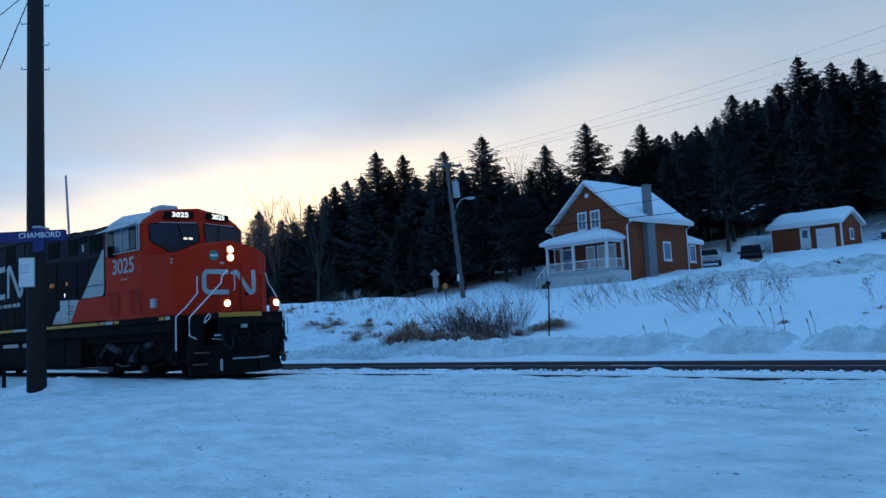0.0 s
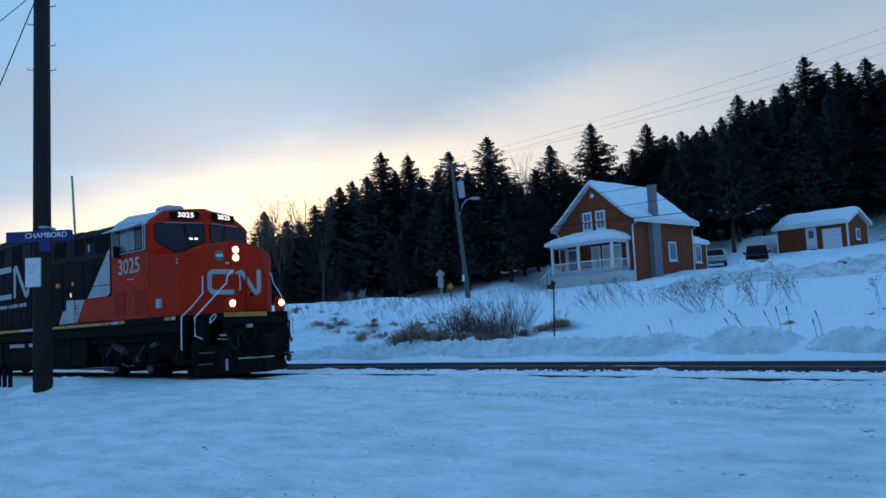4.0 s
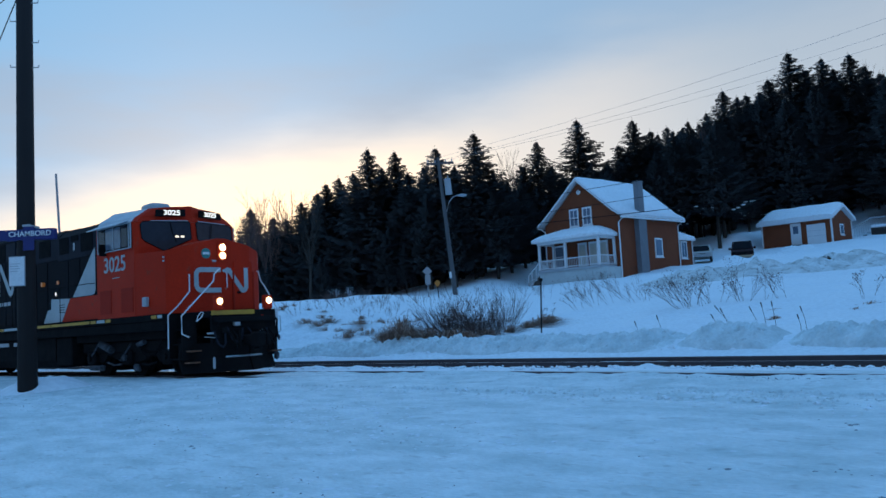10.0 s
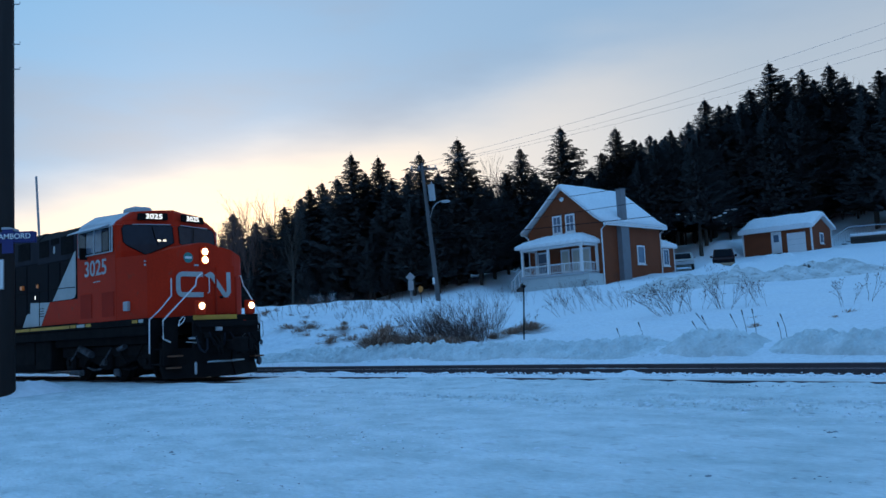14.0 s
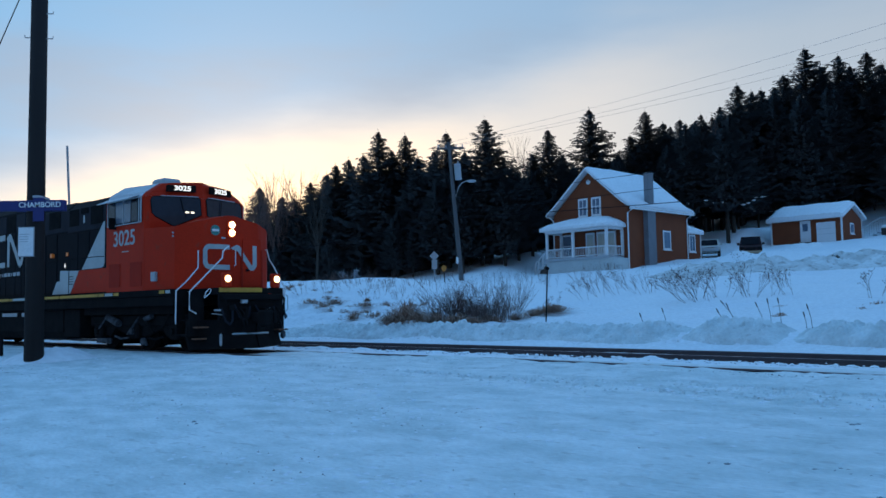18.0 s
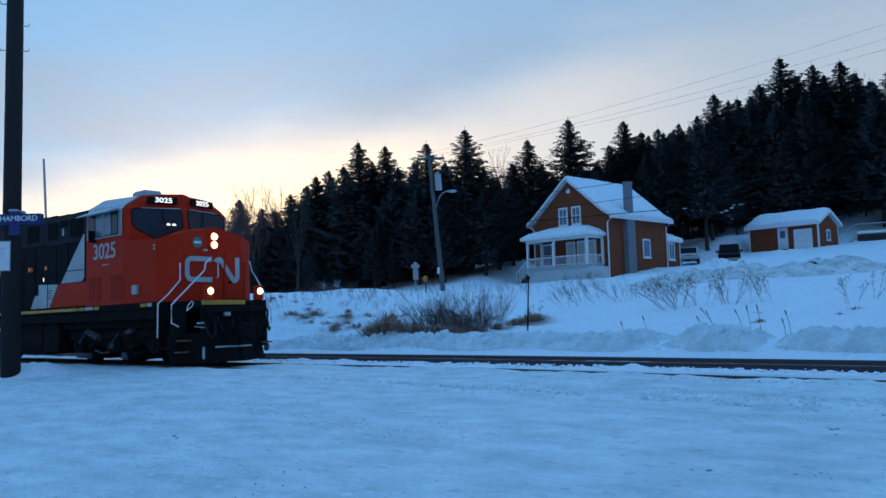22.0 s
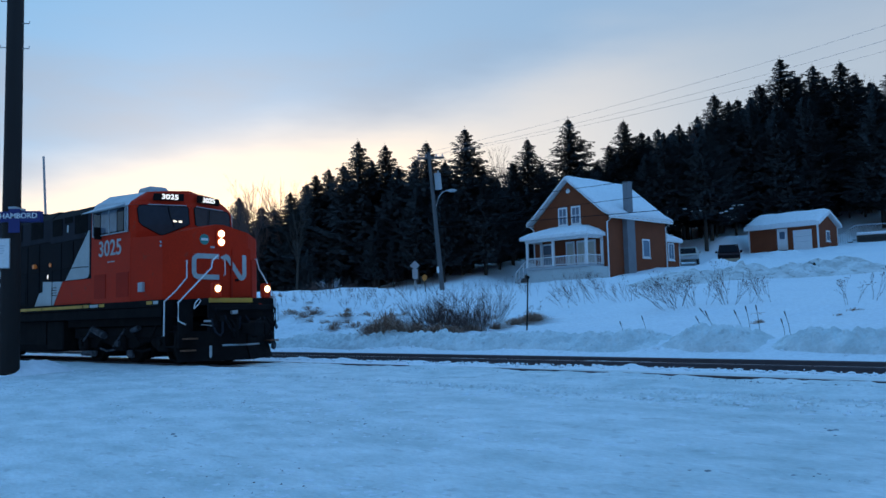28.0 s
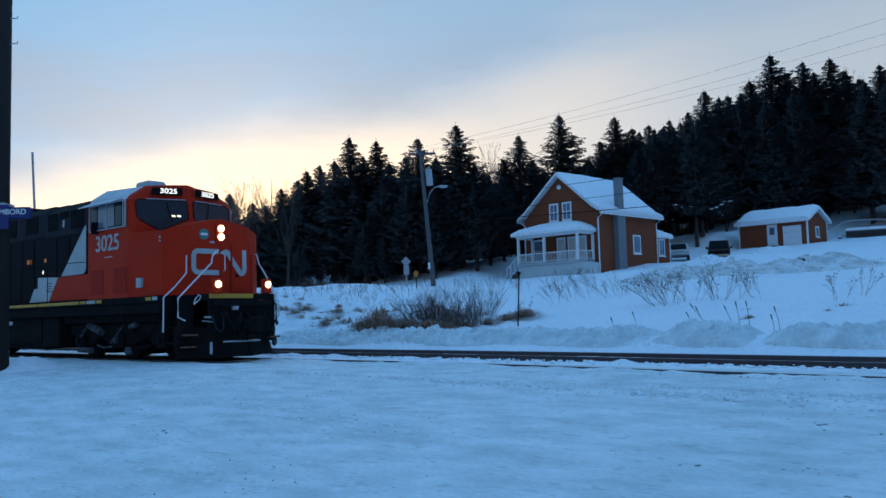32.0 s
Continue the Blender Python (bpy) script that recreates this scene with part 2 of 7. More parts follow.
def fold(x, y):
    """Smooth waves of many lengths, from -1 to 1, for arrays."""
    v = np.zeros_like(x)
    for k, (fx, fy, p) in enumerate(((0.9, 0.4, 0.3), (-0.5, 1.1, 1.7), (1.7, -1.2, 2.9), (2.3, 2.1, 0.8), (-3.6, 2.2, 4.0), (4.4, 4.9, 2.2), (-7.3, 5.5, 5.1), (9.1, -8.2, 1.1))):
        v = v + np.sin(fx * x + fy * y + p + 1.3 * np.sin(0.6 * fy * x - 0.7 * fx * y + k)) / (1 + 0.6 * k)
    return v / 3.0


KNOTS_S = (-400, -30, -9, -3.2, -2, 5, 5.6, 7.5, 12, 14, 23, 27, 35, 39.6, 43, 49, 58, 68, 80, 97, 130, 220, 900)
KNOTS_Z = (-3, -0.6, -0.42, -0.12, -0.05, -0.04, 0.08, 0.42, 0.72, 1.05, 1.80, 2.15, 2.90, 3.45, 3.72, 4.60, 5.0, 6.35, 7.3, 13, 24, 40, 60)


def land(x, y):
    """Height of the snow-covered ground, for arrays of world x, y."""
    x, y = np.asarray(x, float), np.asarray(y, float)
    a = (x - P0.x) * U.x + (y - P0.y) * U.y
    s = (x - P0.x) * N.x + (y - P0.y) * N.y
    z = np.interp(s, KNOTS_S, KNOTS_Z)
    # the road climbs on a bank behind the train; past it the ground falls off to the wood
    z = z + 1.2 * ss(-a, 3, 18) * ss(s, 6, 11.5) * ss(-s, -34, -19)
    z = z - 2.2 * ss(-a, 32, 54) * ss(s, 20, 34) * ss(-s, -75, -45)
    # the hill is steep behind the sheds and dies out along the wood
    z = z - ss(s, 75, 130) * ss(-a, 20, 110) * (np.interp(s, KNOTS_S, KNOTS_Z) - 6) * 0.75
    rough = fold(x * 0.35, y * 0.35) + 0.5 * fold(x * 0.8, y * 0.8)
    z = z + 0.13 * rough * ss(s, 5.5, 10) + 0.25 * fold(x * 0.09, y * 0.09) * ss(s, 9, 20)
    # open floor climbing beneath the trunks left of the house
    z = z + 1.35 * ss(s, 31, 47) * ss(a, -44, -33) * ss(-a + 0.35 * (43 - s), 23, 27)
    z = z + 1.9 * ss(s, 60, 72) * ss(-a, 15, 17.5) * ss(a, -34, -26)
    z = z - 0.40 * np.exp(-((a + 15) / 5) ** 2 - ((s - 22.5) / 4) ** 2)
    # ridge that the plough left along the far track, in humps with gaps
    hump = np.clip(0.62 + 0.80 * fold(a * 0.62 + 2.0, s * 0.25), 0.10, 1.25) * ss(a, -16, -4)
    z = z + (0.12 + 0.08 * fold(x * 1.9, y * 1.9)) * hump * np.exp(-((s - 6.3 + 0.3 * fold(a * 0.8, 0 * a)) / 0.62) ** 2)
    z = z + (0.08 * np.abs(fold(x * 3.3, y * 3.3)) - 0.02) * (hump + 0.15) * np.exp(-((s - 6.2) / 0.8) ** 2)
    # drifts and hollows on the rough ditch side
    z = z + 0.30 * np.abs(fold(x * 1.3, y * 1.3)) * ss(s, 7, 9) * ss(-s, -19, -12) * (0.25 + 0.75 * ss(-a, -4, 6))
    z = z + (0.11 * np.abs(fold(x * 2.9, y * 2.9)) + 0.05 * np.abs(fold(x * 6.1, y * 6.1))) * ss(s, 6.6, 8.0) * ss(-s, -17, -11) * ss(-a, -6, 1)
    # packed yard: shallow wheel tracks and footprints
    z = z + (0.008 * fold(a * 0.45, s * 1.9) + 0.008 * fold(x * 2.6, y * 2.6) + 0.013 * np.abs(fold(x * 13, y * 13)) + 0.012 * fold(a * 2.0 + 3, s * 5.5) + 0.009 * np.abs(fold(x * 7, y * 7)) + 0.030 * np.abs(fold(x * 4.6, y * 4.6)) * np.clip(fold(x * 0.5 + 1, y * 0.5) + 0.05, 0, 1)) * ss(-s, 1.6, 3.5)
    return z


def land_at(x, y):
    return float(land(np.array([x]), np.array([y]))[0])


def axis_steps(*spans):
    out = []
    for lo, hi, n in spans:
        out.extend(np.linspace(lo, hi, n, endpoint=False))
    out.append(spans[-1][1])
    return np.array(out)


def sheet(name, av, sv, material, zfun):
    A, S = np.meshgrid(av, sv, indexing="ij")
    X, Y = P0.x + U.x * A + N.x * S, P0.y + U.y * A + N.y * S
    Z = zfun(X, Y, A, S)
    n, m = A.shape
    idx = np.arange(n * m).reshape(n, m)
    quads = np.stack([idx[:-1, :-1], idx[1:, :-1], idx[1:, 1:], idx[:-1, 1:]], -1).reshape(-1, 4)
    me = bpy.data.meshes.new(name)
    me.from_pydata(np.stack([X, Y, Z], -1).reshape(-1, 3).tolist(), [], quads.tolist())
    me.materials.append(material)
    me.polygons.foreach_set("use_smooth", [True] * len(me.polygons))
    return new(name, me)


def ground_z(X, Y, A, S):
    Z = land(X, Y)
    # furrows beside the rails, and snow blown over the nearer one ahead of the engine
    c = near_track(A)
    Z = Z + (0.055 + 0.015 * fold(A * 1.7 + 2, A * 0.8)) * ss(A, 0.5, 2) * np.exp(-((S - c + 0.80) / 0.17) ** 2)
    for q, w, d in ((-0.56, 0.07, 0.025), (-1.30, 0.06, 0.045), (-2.05, 0.10, 0.03)):
        Z = Z - d * ss(A, 1.0, 3) * np.exp(-((S - c - q - 0.02 * fold(A * 2, A)) / w) ** 2) * np.clip(0.6 + 0.9 * fold(A * 1.1 + q, A * 0.5), 0, 1)
    # hollow under the engine that holds the dark shade sheet
    Z = Z - 0.10 * ss(-A, 0.6, 1.4) * ss(S, -0.62, -0.5) * ss(-S, -2.1, -1.9) * ss(A, -24, -23)
    Z = Z + 0.030 * (1 - 0.6 * ss(A, -0.5, 1.5)) * ss(A, -1.2, -0.2) * np.abs(fold(X * 3.3, Y * 3.3)) * ss(S, -0.3, 0.4) * ss(-S, -1.5, -1.1)
    Z = Z + (0.030 + 0.025 * fold(X * 2.2, Y * 2.2)) * ss(-S, 0.80, 0.95) * ss(S, -2.2, -1.5)
    # the farther rail of the nearer track lies bare in a narrow trench
    bare = np.exp(-((S - c - 0.67) / 0.13) ** 4) * ss(A, -0.6, 0.6)
    Z = Z * (1 - bare) + bare * (-0.030 + 0.050 * np.clip(fold(A * 1.3, A * 0.4) + 0.25, 0, 1) + 0.020 * fold(A * 5, S * 6) + 0.012 * fold(A * 17, A * 5))
    Z = Z + (0.008 + 0.03 * np.clip(fold(X * 2.6, Y * 2.6), -0.3, 1)) * np.exp(-((S - c - 0.34) / 0.14) ** 2) * ss(A, 0.4, 3)
    far = far_track(A)
    Z = Z - (0.070 - 0.03 * fold(X * 1.3, Y * 1.3)) * ss(S, 1.25, far - 1.2) * ss(-S, -far - 1.05, -far - 0.80)
    Z = Z + (0.035 + 0.055 * np.clip(fold(X * 3.1, Y * 3.1) + 0.6 * fold(X * 1.1, Y * 1.1) + 0.8 * fold(X * 8, Y * 8), 0, 1.2)) * np.exp(-((S - far + 1.28) / 0.24) ** 2)
    Z = Z + 0.03 * np.abs(fold(X * 4, Y * 4)) * np.exp(-((S + 1.3) / 0.35) ** 2)
    return Z


def near_track(a):
    """Sideways shift of the nearer track, which swings toward the yard ahead of the engine."""
    return -0.083 * np.clip(np.asarray(a, float) - 6.0, 0, 40) * ss(np.asarray(a, float), 4.5, 9.0)


def far_track(a):
    return 4.15 - 0.0058 * np.clip(a, 0, 60) ** 2 * np.exp(-np.clip(a, 0, 60) / 22)


GROUND = surface("packed_snow", (0.80, 0.87, 0.885), 0.7, other=(0.42, 0.53, 0.53), scale=2.2, amount=0.64, grain=24, bump=0.9, depth=0.035, spec=0.25,
                 speckle=((0.34, 0.38, 0.38), 8.0, 0.60, 0.35), along=HEAD, stretch=(1.7, 0.85, 1.0))
ground = sheet("ground", axis_steps((-1500, -120, 14), (-120, -40, 40), (-40, -12, 150), (-12, 20, 330), (20, 40, 70), (40, 120, 40), (120, 1500, 12)),
               axis_steps((-1500, -60, 12), (-60, -14, 40), (-14, -2, 215), (-2, 8, 250), (8, 30, 120), (30, 100, 130), (100, 300, 40), (300, 2500, 14)), GROUND, ground_z)
# loose clean snow beyond the far track, packed snow on the yard side
ground.data.materials.append(SNOW)
mid = np.empty(len(ground.data.polygons) * 3)
ground.data.polygons.foreach_get("center", mid)
mid = mid.reshape(-1, 3)
ground.data.polygons.foreach_set("material_index", ((mid[:, 0] - P0.x) * N.x + (mid[:, 1] - P0.y) * N.y > 1.4).astype(int))
tagged(ground, "blue-white packed snow over yard and rising fields", "snow ground", kind="structure")

# ---------------------------------------------------------------- rails


def rail(name, line, label, parent):
    """A flat-bottomed rail along plan points (a, s)."""
    prof = [(-0.07, -0.175), (0.07, -0.175), (0.07, -0.155), (0.012, -0.13), (0.012, -0.045), (0.037, -0.03), (0.037, 0.0), (-0.037, 0.0), (-0.037, -0.03), (-0.012, -0.045), (-0.012, -0.13), (-0.07, -0.155)]
    bm = bmesh.new()
    loft(bm, [[spot(a, s + p, w) for p, w in prof] for a, s in line])
    for fc in bm.faces:
        if abs(fc.normal.z) > 0.9 and fc.calc_center_median().z > -0.01:
            fc.material_index = 1
    return part(name, bm, [STEEL_DARK, STEEL_WORN], parent, label)


near_line = thing("railway_track", Matrix(), "snow-buried railway track with dark steel rails", "railway track", "pair of tracks", "structure")
for side_s in (-0.755, 0.755):
    rail("rail", [(float(a), float(near_track(a)) + side_s) for a in (*range(-90, 4, 3), *range(4, 46))], "", near_line)
far_line = thing("railway_track", Matrix(), "cleared railway track with bare dark rails in the snow", "railway track", "pair of tracks", "structure")
rail("rail", [(a, float(far_track(a)) - 0.755) for a in np.arange(-90, 91, 2.5)], "", far_line)
rail("rail", [(a, float(far_track(a)) + 0.755) for a in np.arange(-90, 91, 2.5)], "", far_line)
# near-black sheet under the engine; its colour stands in for the shade there
SHADE_BED = surface("dark_shade_bed", (0.030, 0.026, 0.026), 0.95, other=(0.055, 0.05, 0.052), scale=2.5, amount=0.6, grain=20, bump=0.6, depth=0.03)
bm = bmesh.new()
for k in range(88):
    for j in range(13):
        q = [bm.verts.new(spot(-22.5 + 0.25 * (k + i), -0.60 + 0.2 * (j + m), -0.10 + 0.035 * noise.noise((k + i, j + m, 0.3)))) for i, m in ((0, 0), (1, 0), (1, 1), (0, 1))]
        bm.faces.new(q)
bmesh.ops.remove_doubles(bm, verts=bm.verts[:], dist=0.001)
part("shade_bed", bm, SHADE_BED, near_line, "dark bed under the engine, shade put into its colour", kind="stuff")

# ---------------------------------------------------------------- locomotive
RED = surface("red_paint", (0.58, 0.030, 0.010), 0.55, other=(0.42, 0.024, 0.010), scale=1.3, amount=0.5, grain=22, bump=0.05, depth=0.004, spec=0.08,
              speckle=((0.20, 0.06, 0.04), 3.2, 0.64, 0.45))
BLACK = surface("black_paint", (0.007, 0.008, 0.011), 0.6, other=(0.013, 0.015, 0.020), spec=0.025, scale=1.1, amount=0.55, grain=16, bump=0.06, depth=0.004, stretch=(1, 1, 0.35))
# lighter blue-black; on the hood panels it stands in for reflected sky
LIGHT_BLACK = surface("light_black_paint", (0.017, 0.019, 0.026), 0.6, other=(0.034, 0.037, 0.048), spec=0.03, scale=1.4, amount=0.7, grain=14, bump=0.06, depth=0.004, stretch=(1, 1, 0.4))
GRIME = surface("grimy_running_gear", (0.011, 0.011, 0.012), 0.9, other=(0.024, 0.022, 0.022), spec=0.03, scale=3, amount=0.5, grain=25, bump=0.4, depth=0.01)
GREY = surface("grey_paint", (0.42, 0.45, 0.48), 0.55, other=(0.30, 0.33, 0.36), scale=1.6, grain=20, bump=0.05)
FROST = surface("frosted_grey_roof", (0.58, 0.61, 0.64), 0.7, other=(0.40, 0.43, 0.46), scale=1.8, grain=18, bump=0.1)
PALE = surface("weathered_white_paint", (0.45, 0.485, 0.485), 0.6, other=(0.29, 0.32, 0.325), scale=1.7, amount=0.5, grain=20, bump=0.04)
DUSTED = surface("snow_dusted_iron", (0.014, 0.015, 0.018), 0.9, other=(0.085, 0.10, 0.125), scale=6, amount=0.9, grain=30, bump=0.3)
WHITE = surface("white_paint", (0.78, 0.79, 0.80), 0.5, other=(0.62, 0.64, 0.66), scale=2.2, amount=0.4, grain=25, bump=0.04)
YELLOW = surface("yellow_stripe", (0.62, 0.32, 0.03), 0.6, other=(0.34, 0.18, 0.03), scale=2.5, amount=0.6, grain=25, bump=0.03)
GLASS = surface("dark_cab_glass", (0.010, 0.014, 0.026), 0.08, other=(0.016, 0.021, 0.036), scale=2, grain=8, bump=0, spec=0.35)
GLASS_PALE = surface("pale_cab_glass", (0.16, 0.20, 0.26), 0.10, other=(0.08, 0.11, 0.15), scale=2.5, grain=8, bump=0, spec=0.6)
LAMP = surface("headlight_glow", (1, 0.9, 0.7), 0.3, bump=0, glow=((1.0, 0.80, 0.48), 16.0))
# dim orange emission that paints the warm halo round a lit lens
HALO = surface("warm_halo_ring", (0.8, 0.6, 0.35), 0.3, 0.6, bump=0, glow=((1.0, 0.50, 0.16), 1.6))
BOARD_GLOW = surface("lit_number", (1, 1, 0.95), 0.4, bump=0, glow=((1.0, 0.95, 0.84), 1.3))
WINDOW_GLOW = surface("cab_light_glow", (1, 0.95, 0.8), 0.4, bump=0, glow=((1.0, 0.86, 0.6), 1.3))
# faint emission for orange lamp reflections in the hood paint
AMBER = surface("amber_reflection_glow", (0.8, 0.25, 0.05), 0.4, bump=0, glow=((1.0, 0.26, 0.07), 0.06))
CHROME = surface("worn_steel", (0.45, 0.45, 0.46), 0.35, 0.9, bump=0.05)
MAROON = surface("sooty_red_screen", (0.44, 0.026, 0.012), 0.7, other=(0.32, 0.021, 0.011), scale=2, grain=30, bump=0.3, depth=0.004, spec=0.1)
TEAL = surface("teal_enamel", (0.03, 0.22, 0.20), 0.45, bump=0)


def lettering(name, text, height, material, parent, m, depth=0.006, squeeze=1.0):
    """Solid letters of a given cap height, built with the built-in font."""
    cu = bpy.data.curves.new(name, "FONT")
    cu.body, cu.size, cu.extrude, cu.align_x, cu.align_y = text, height / 0.69, depth, "CENTER", "CENTER"
    cu.offset = height * 0.018
    ob = bpy.data.objects.new(name, cu)
    scene.collection.objects.link(ob)
    bpy.context.view_layer.update()
    me = bpy.data.meshes.new_from_object(ob.evaluated_get(bpy.context.evaluated_depsgraph_get()))
    bpy.data.objects.remove(ob)
    me.transform(Matrix.Diagonal((squeeze, 1, 1, 1)))
    me.materials.clear()
    me.materials.append(material)
    o = new(name, me)
    o.parent, o.matrix_basis = parent, m
    return o


def band(bm, pts, width, thick, place):
    """A flat band of paint along 2D points, laid on a face by place(p, q, lift)."""
    pts = [Vector(p) for p in pts]
    left, right = [], []
    for k, p in enumerate(pts):
        d0 = (p - pts[k - 1]).normalized() if k else (pts[1] - p).normalized()
        d1 = (pts[k + 1] - p).normalized() if k < len(pts) - 1 else d0
        t = (d0 + d1).normalized()
        n = Vector((-t.y, t.x))
        w = width / 2 / max(0.5, n.dot(Vector((-d0.y, d0.x))))
        left.append(p + n * w)
        right.append(p - n * w)
    rows = [[bm.verts.new(place(p.x, p.y, h)) for p in row] for h in (0.0, thick) for row in (left, right)]
    for k in range(len(pts) - 1):
        for a, b in ((0, 1), (2, 3), (0, 2), (1, 3)):
            bm.faces.new((rows[a][k], rows[a][k + 1], rows[b][k + 1], rows[b][k]))
    bmesh.ops.recalc_face_normals(bm, faces=bm.faces[:])
    return bm


def rounded(cx, cz, r, a0, a1, n=4):
    return [(cx + r * math.cos(radians(a0 + (a1 - a0) * k / n)), cz + r * math.sin(radians(a0 + (a1 - a0) * k / n))) for k in range(n + 1)]


def emblem_bands(bm, x0, x1, z0, z1, width, place, foot=0.02):
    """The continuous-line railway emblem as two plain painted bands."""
    w, r = width / 2, (z1 - z0) * 0.20
    g = (x1 - x0) * 0.485
    e = x0 + g
    first = [(e, z1 - w)] + rounded(x0 + w + r, z1 - w - r, r, 90, 180) + rounded(x0 + w + r, z0 + w + r, r, 180, 270) + [(e, z0 + w)]
    band(bm, first, width, 0.006, place)
    h = x0 + (x1 - x0) * 0.58
    second = [(h, z0 + (z1 - z0) * foot)] + [(h, z1 - w - r * 0.5)] + rounded(h + r * 0.5, z1 - w - r * 0.5, r * 0.5, 180, 50, 3) + rounded(x1 - w - r * 0.7, z0 + w + r * 0.4, r * 0.5, 230, 330, 3) + [(x1 - w, z0 + w + r * 0.6), (x1 - w, z1)]
    band(bm, second, width, 0.006, place)
    return bm


LOCO_HOME = pose(P0.x, P0.y, 0, 0, 0, -42.8)
loco = thing("locomotive", LOCO_HOME, "red and black diesel freight locomotive with lit headlights on snowy track", "locomotive")

# underframe, deck and end sheets
part("underframe", boxed(-22.1, -2.0, -1.50, 1.50, 1.18, 1.44, 0.02), GRIME, loco, "black steel underframe")
bm = bmesh.new()
box(bm, -22.1, -2.0, -1.53, 1.53, 1.44, 1.60, 0.01)
box(bm, -1.98, -0.82, -0.96, 0.96, 1.44, 1.60, 0.01)
part("walkway", bm, GRIME, loco)
stripe_ends = [-2.02, -2.30, -2.62, -4.75, -5.10, -5.62, -6.0, -8.6, -10.6, -11.0, -12.3, -12.55, -14.2, -14.4, -16.0, -16.4, -18.5, -18.7, -21.9]
for k in range(0, len(stripe_ends) - 1):
    if k == 2:
        continue
    a, b = stripe_ends[k + 1] + 0.03, stripe_ends[k] - 0.03
    pale = k in (0, 4, 9, 15)
    for y in (-1.536, 1.53):
        part("reflective_stripe", boxed(a, b, y, y + 0.006, 1.495, 1.575), PALE if pale else YELLOW, loco, "white reflective stripe" if pale else "yellow reflective stripe")
part("end_sheet", boxed(-0.84, -0.78, -0.95, 0.95, 0.80, 1.60, 0.01), GRIME, loco)
part("anticlimber", boxed(-0.80, -0.66, -0.88, 0.88, 1.30, 1.44, 0.02), GRIME, loco)
part("reflective_stripe", boxed(-0.78, -0.772, -0.94, 0.30, 1.49, 1.60), YELLOW, loco, "yellow front edge stripe")
# snow plough: two swept blades
for side_y in (-1, 1):
    bm = bmesh.new()
    loft(bm, [[(-0.45 - k * 0.95 + f, side_y * (0.02 + k * 1.34), z) for f, z in ((0.0, 0.10), (-0.16, 0.45), (-0.10, 0.82), (-0.18, 0.82), (-0.24, 0.45), (-0.08, 0.10))] for k in (0, 0.35, 0.7, 1.0)])
    part("plough_blade", bm, GRIME, loco, "black steel snow plough blade")
part("plough_lip", tube(bmesh.new(), [(-0.50, -0.75, 0.47), (-0.42, 0.0, 0.47), (-0.52, 0.30, 0.47)], 0.022, 5), CHROME, loco, "bright edge with frost")
bm = boxed(-0.85, -0.30, -0.13, 0.13, 0.72, 0.98, 0.03)
box(bm, -0.34, 0.02, -0.17, 0.10, 0.66, 1.04, 0.05)
box(bm, -0.10, 0.06, 0.08, 0.17, 0.70, 1.00, 0.03)
part("coupler", bm, GRIME, loco)
for y, d in ((-0.52, 0.16), (-0.40, 0.10), (0.42, 0.12), (0.55, 0.18), (0.68, 0.08)):
    part("air_hose", tube(bmesh.new(), [(-0.72, y, 1.12), (-0.55, y + 0.02, 0.95), (-0.50, y + d * 0.6, 0.72), (-0.56, y + d, 0.60)], 0.024, 5), GRIME, loco)
RUST = surface("rusty_tread", (0.20, 0.085, 0.045), 0.85, other=(0.05, 0.03, 0.025), scale=6, grain=30, bump=0.3)
for x0, y0, y1, z in ((-1.25, -1.30, -1.0, 0.62), (-1.30, -1.32, -1.02, 0.34), (-1.15, 1.0, 1.30, 0.5)):
    part("foot_board", boxed(x0 - 0.12, x0 + 0.12, y0, y1, z, z + 0.04, 0.008), RUST, loco, "rusty foot board")
part("cut_lever_bracket", boxed(-0.80, -0.73, -0.935, -0.865, 0.18, 0.48, 0.03), GREY, loco, "frosted bracket")
for y in (-0.28, 0.28):
    part("draft_plate", boxed(-0.80, -0.55, y - 0.03, y + 0.03, 0.62, 1.10, 0.01), GRIME, loco)
for y in (-0.86, 0.86):
    part("corner_tube", tube(bmesh.new(), [(-0.82, y, 0.78), (-0.60, y, 0.95), (-0.60, y, 1.32), (-0.80, y, 1.42)], 0.03, 6), GRIME, loco)
part("uncoupling_lever", tube(bmesh.new(), [(-0.78, -1.14, 0.97), (-0.75, -0.96, 0.95), (-0.73, -0.78, 0.92)], 0.011, 5), PALE, loco, "white uncoupling lever")
part("uncoupling_lever", tube(bmesh.new(), [(-0.86, -1.29, 1.35), (-0.84, -1.27, 1.48), (-0.84, -1.17, 1.58), (-0.84, -1.12, 1.55), (-0.84, -1.16, 1.46), (-0.86, -1.29, 1.35)], 0.012, 5), WHITE, loco, "white looped grab lever")
for y, z, hw, hh in ((-0.26, 1.28, 0.085, 0.075), (0.55, 1.02, 0.08, 0.07), (-0.62, 1.10, 0.08, 0.07)):
    part("receptacle", boxed(-0.79, -0.68, y - hw, y + hw, z - hh, z + hh, 0.02), GREY if y == -0.26 else GRIME, loco)
for y, z in ((-0.99, 1.05), (0.41, 1.07)):
    part("frosted_ledge", boxed(-0.78, -0.70, y - 0.09, y + 0.09, z - 0.022, z + 0.022, 0.008), GREY, loco, "small frosted ledge")
part("marker_light", tube(bmesh.new(), [(-0.80, 0.52, 1.40), (-0.73, 0.52, 1.40)], 0.06, 10), MAROON, loco, "dull red marker lens")
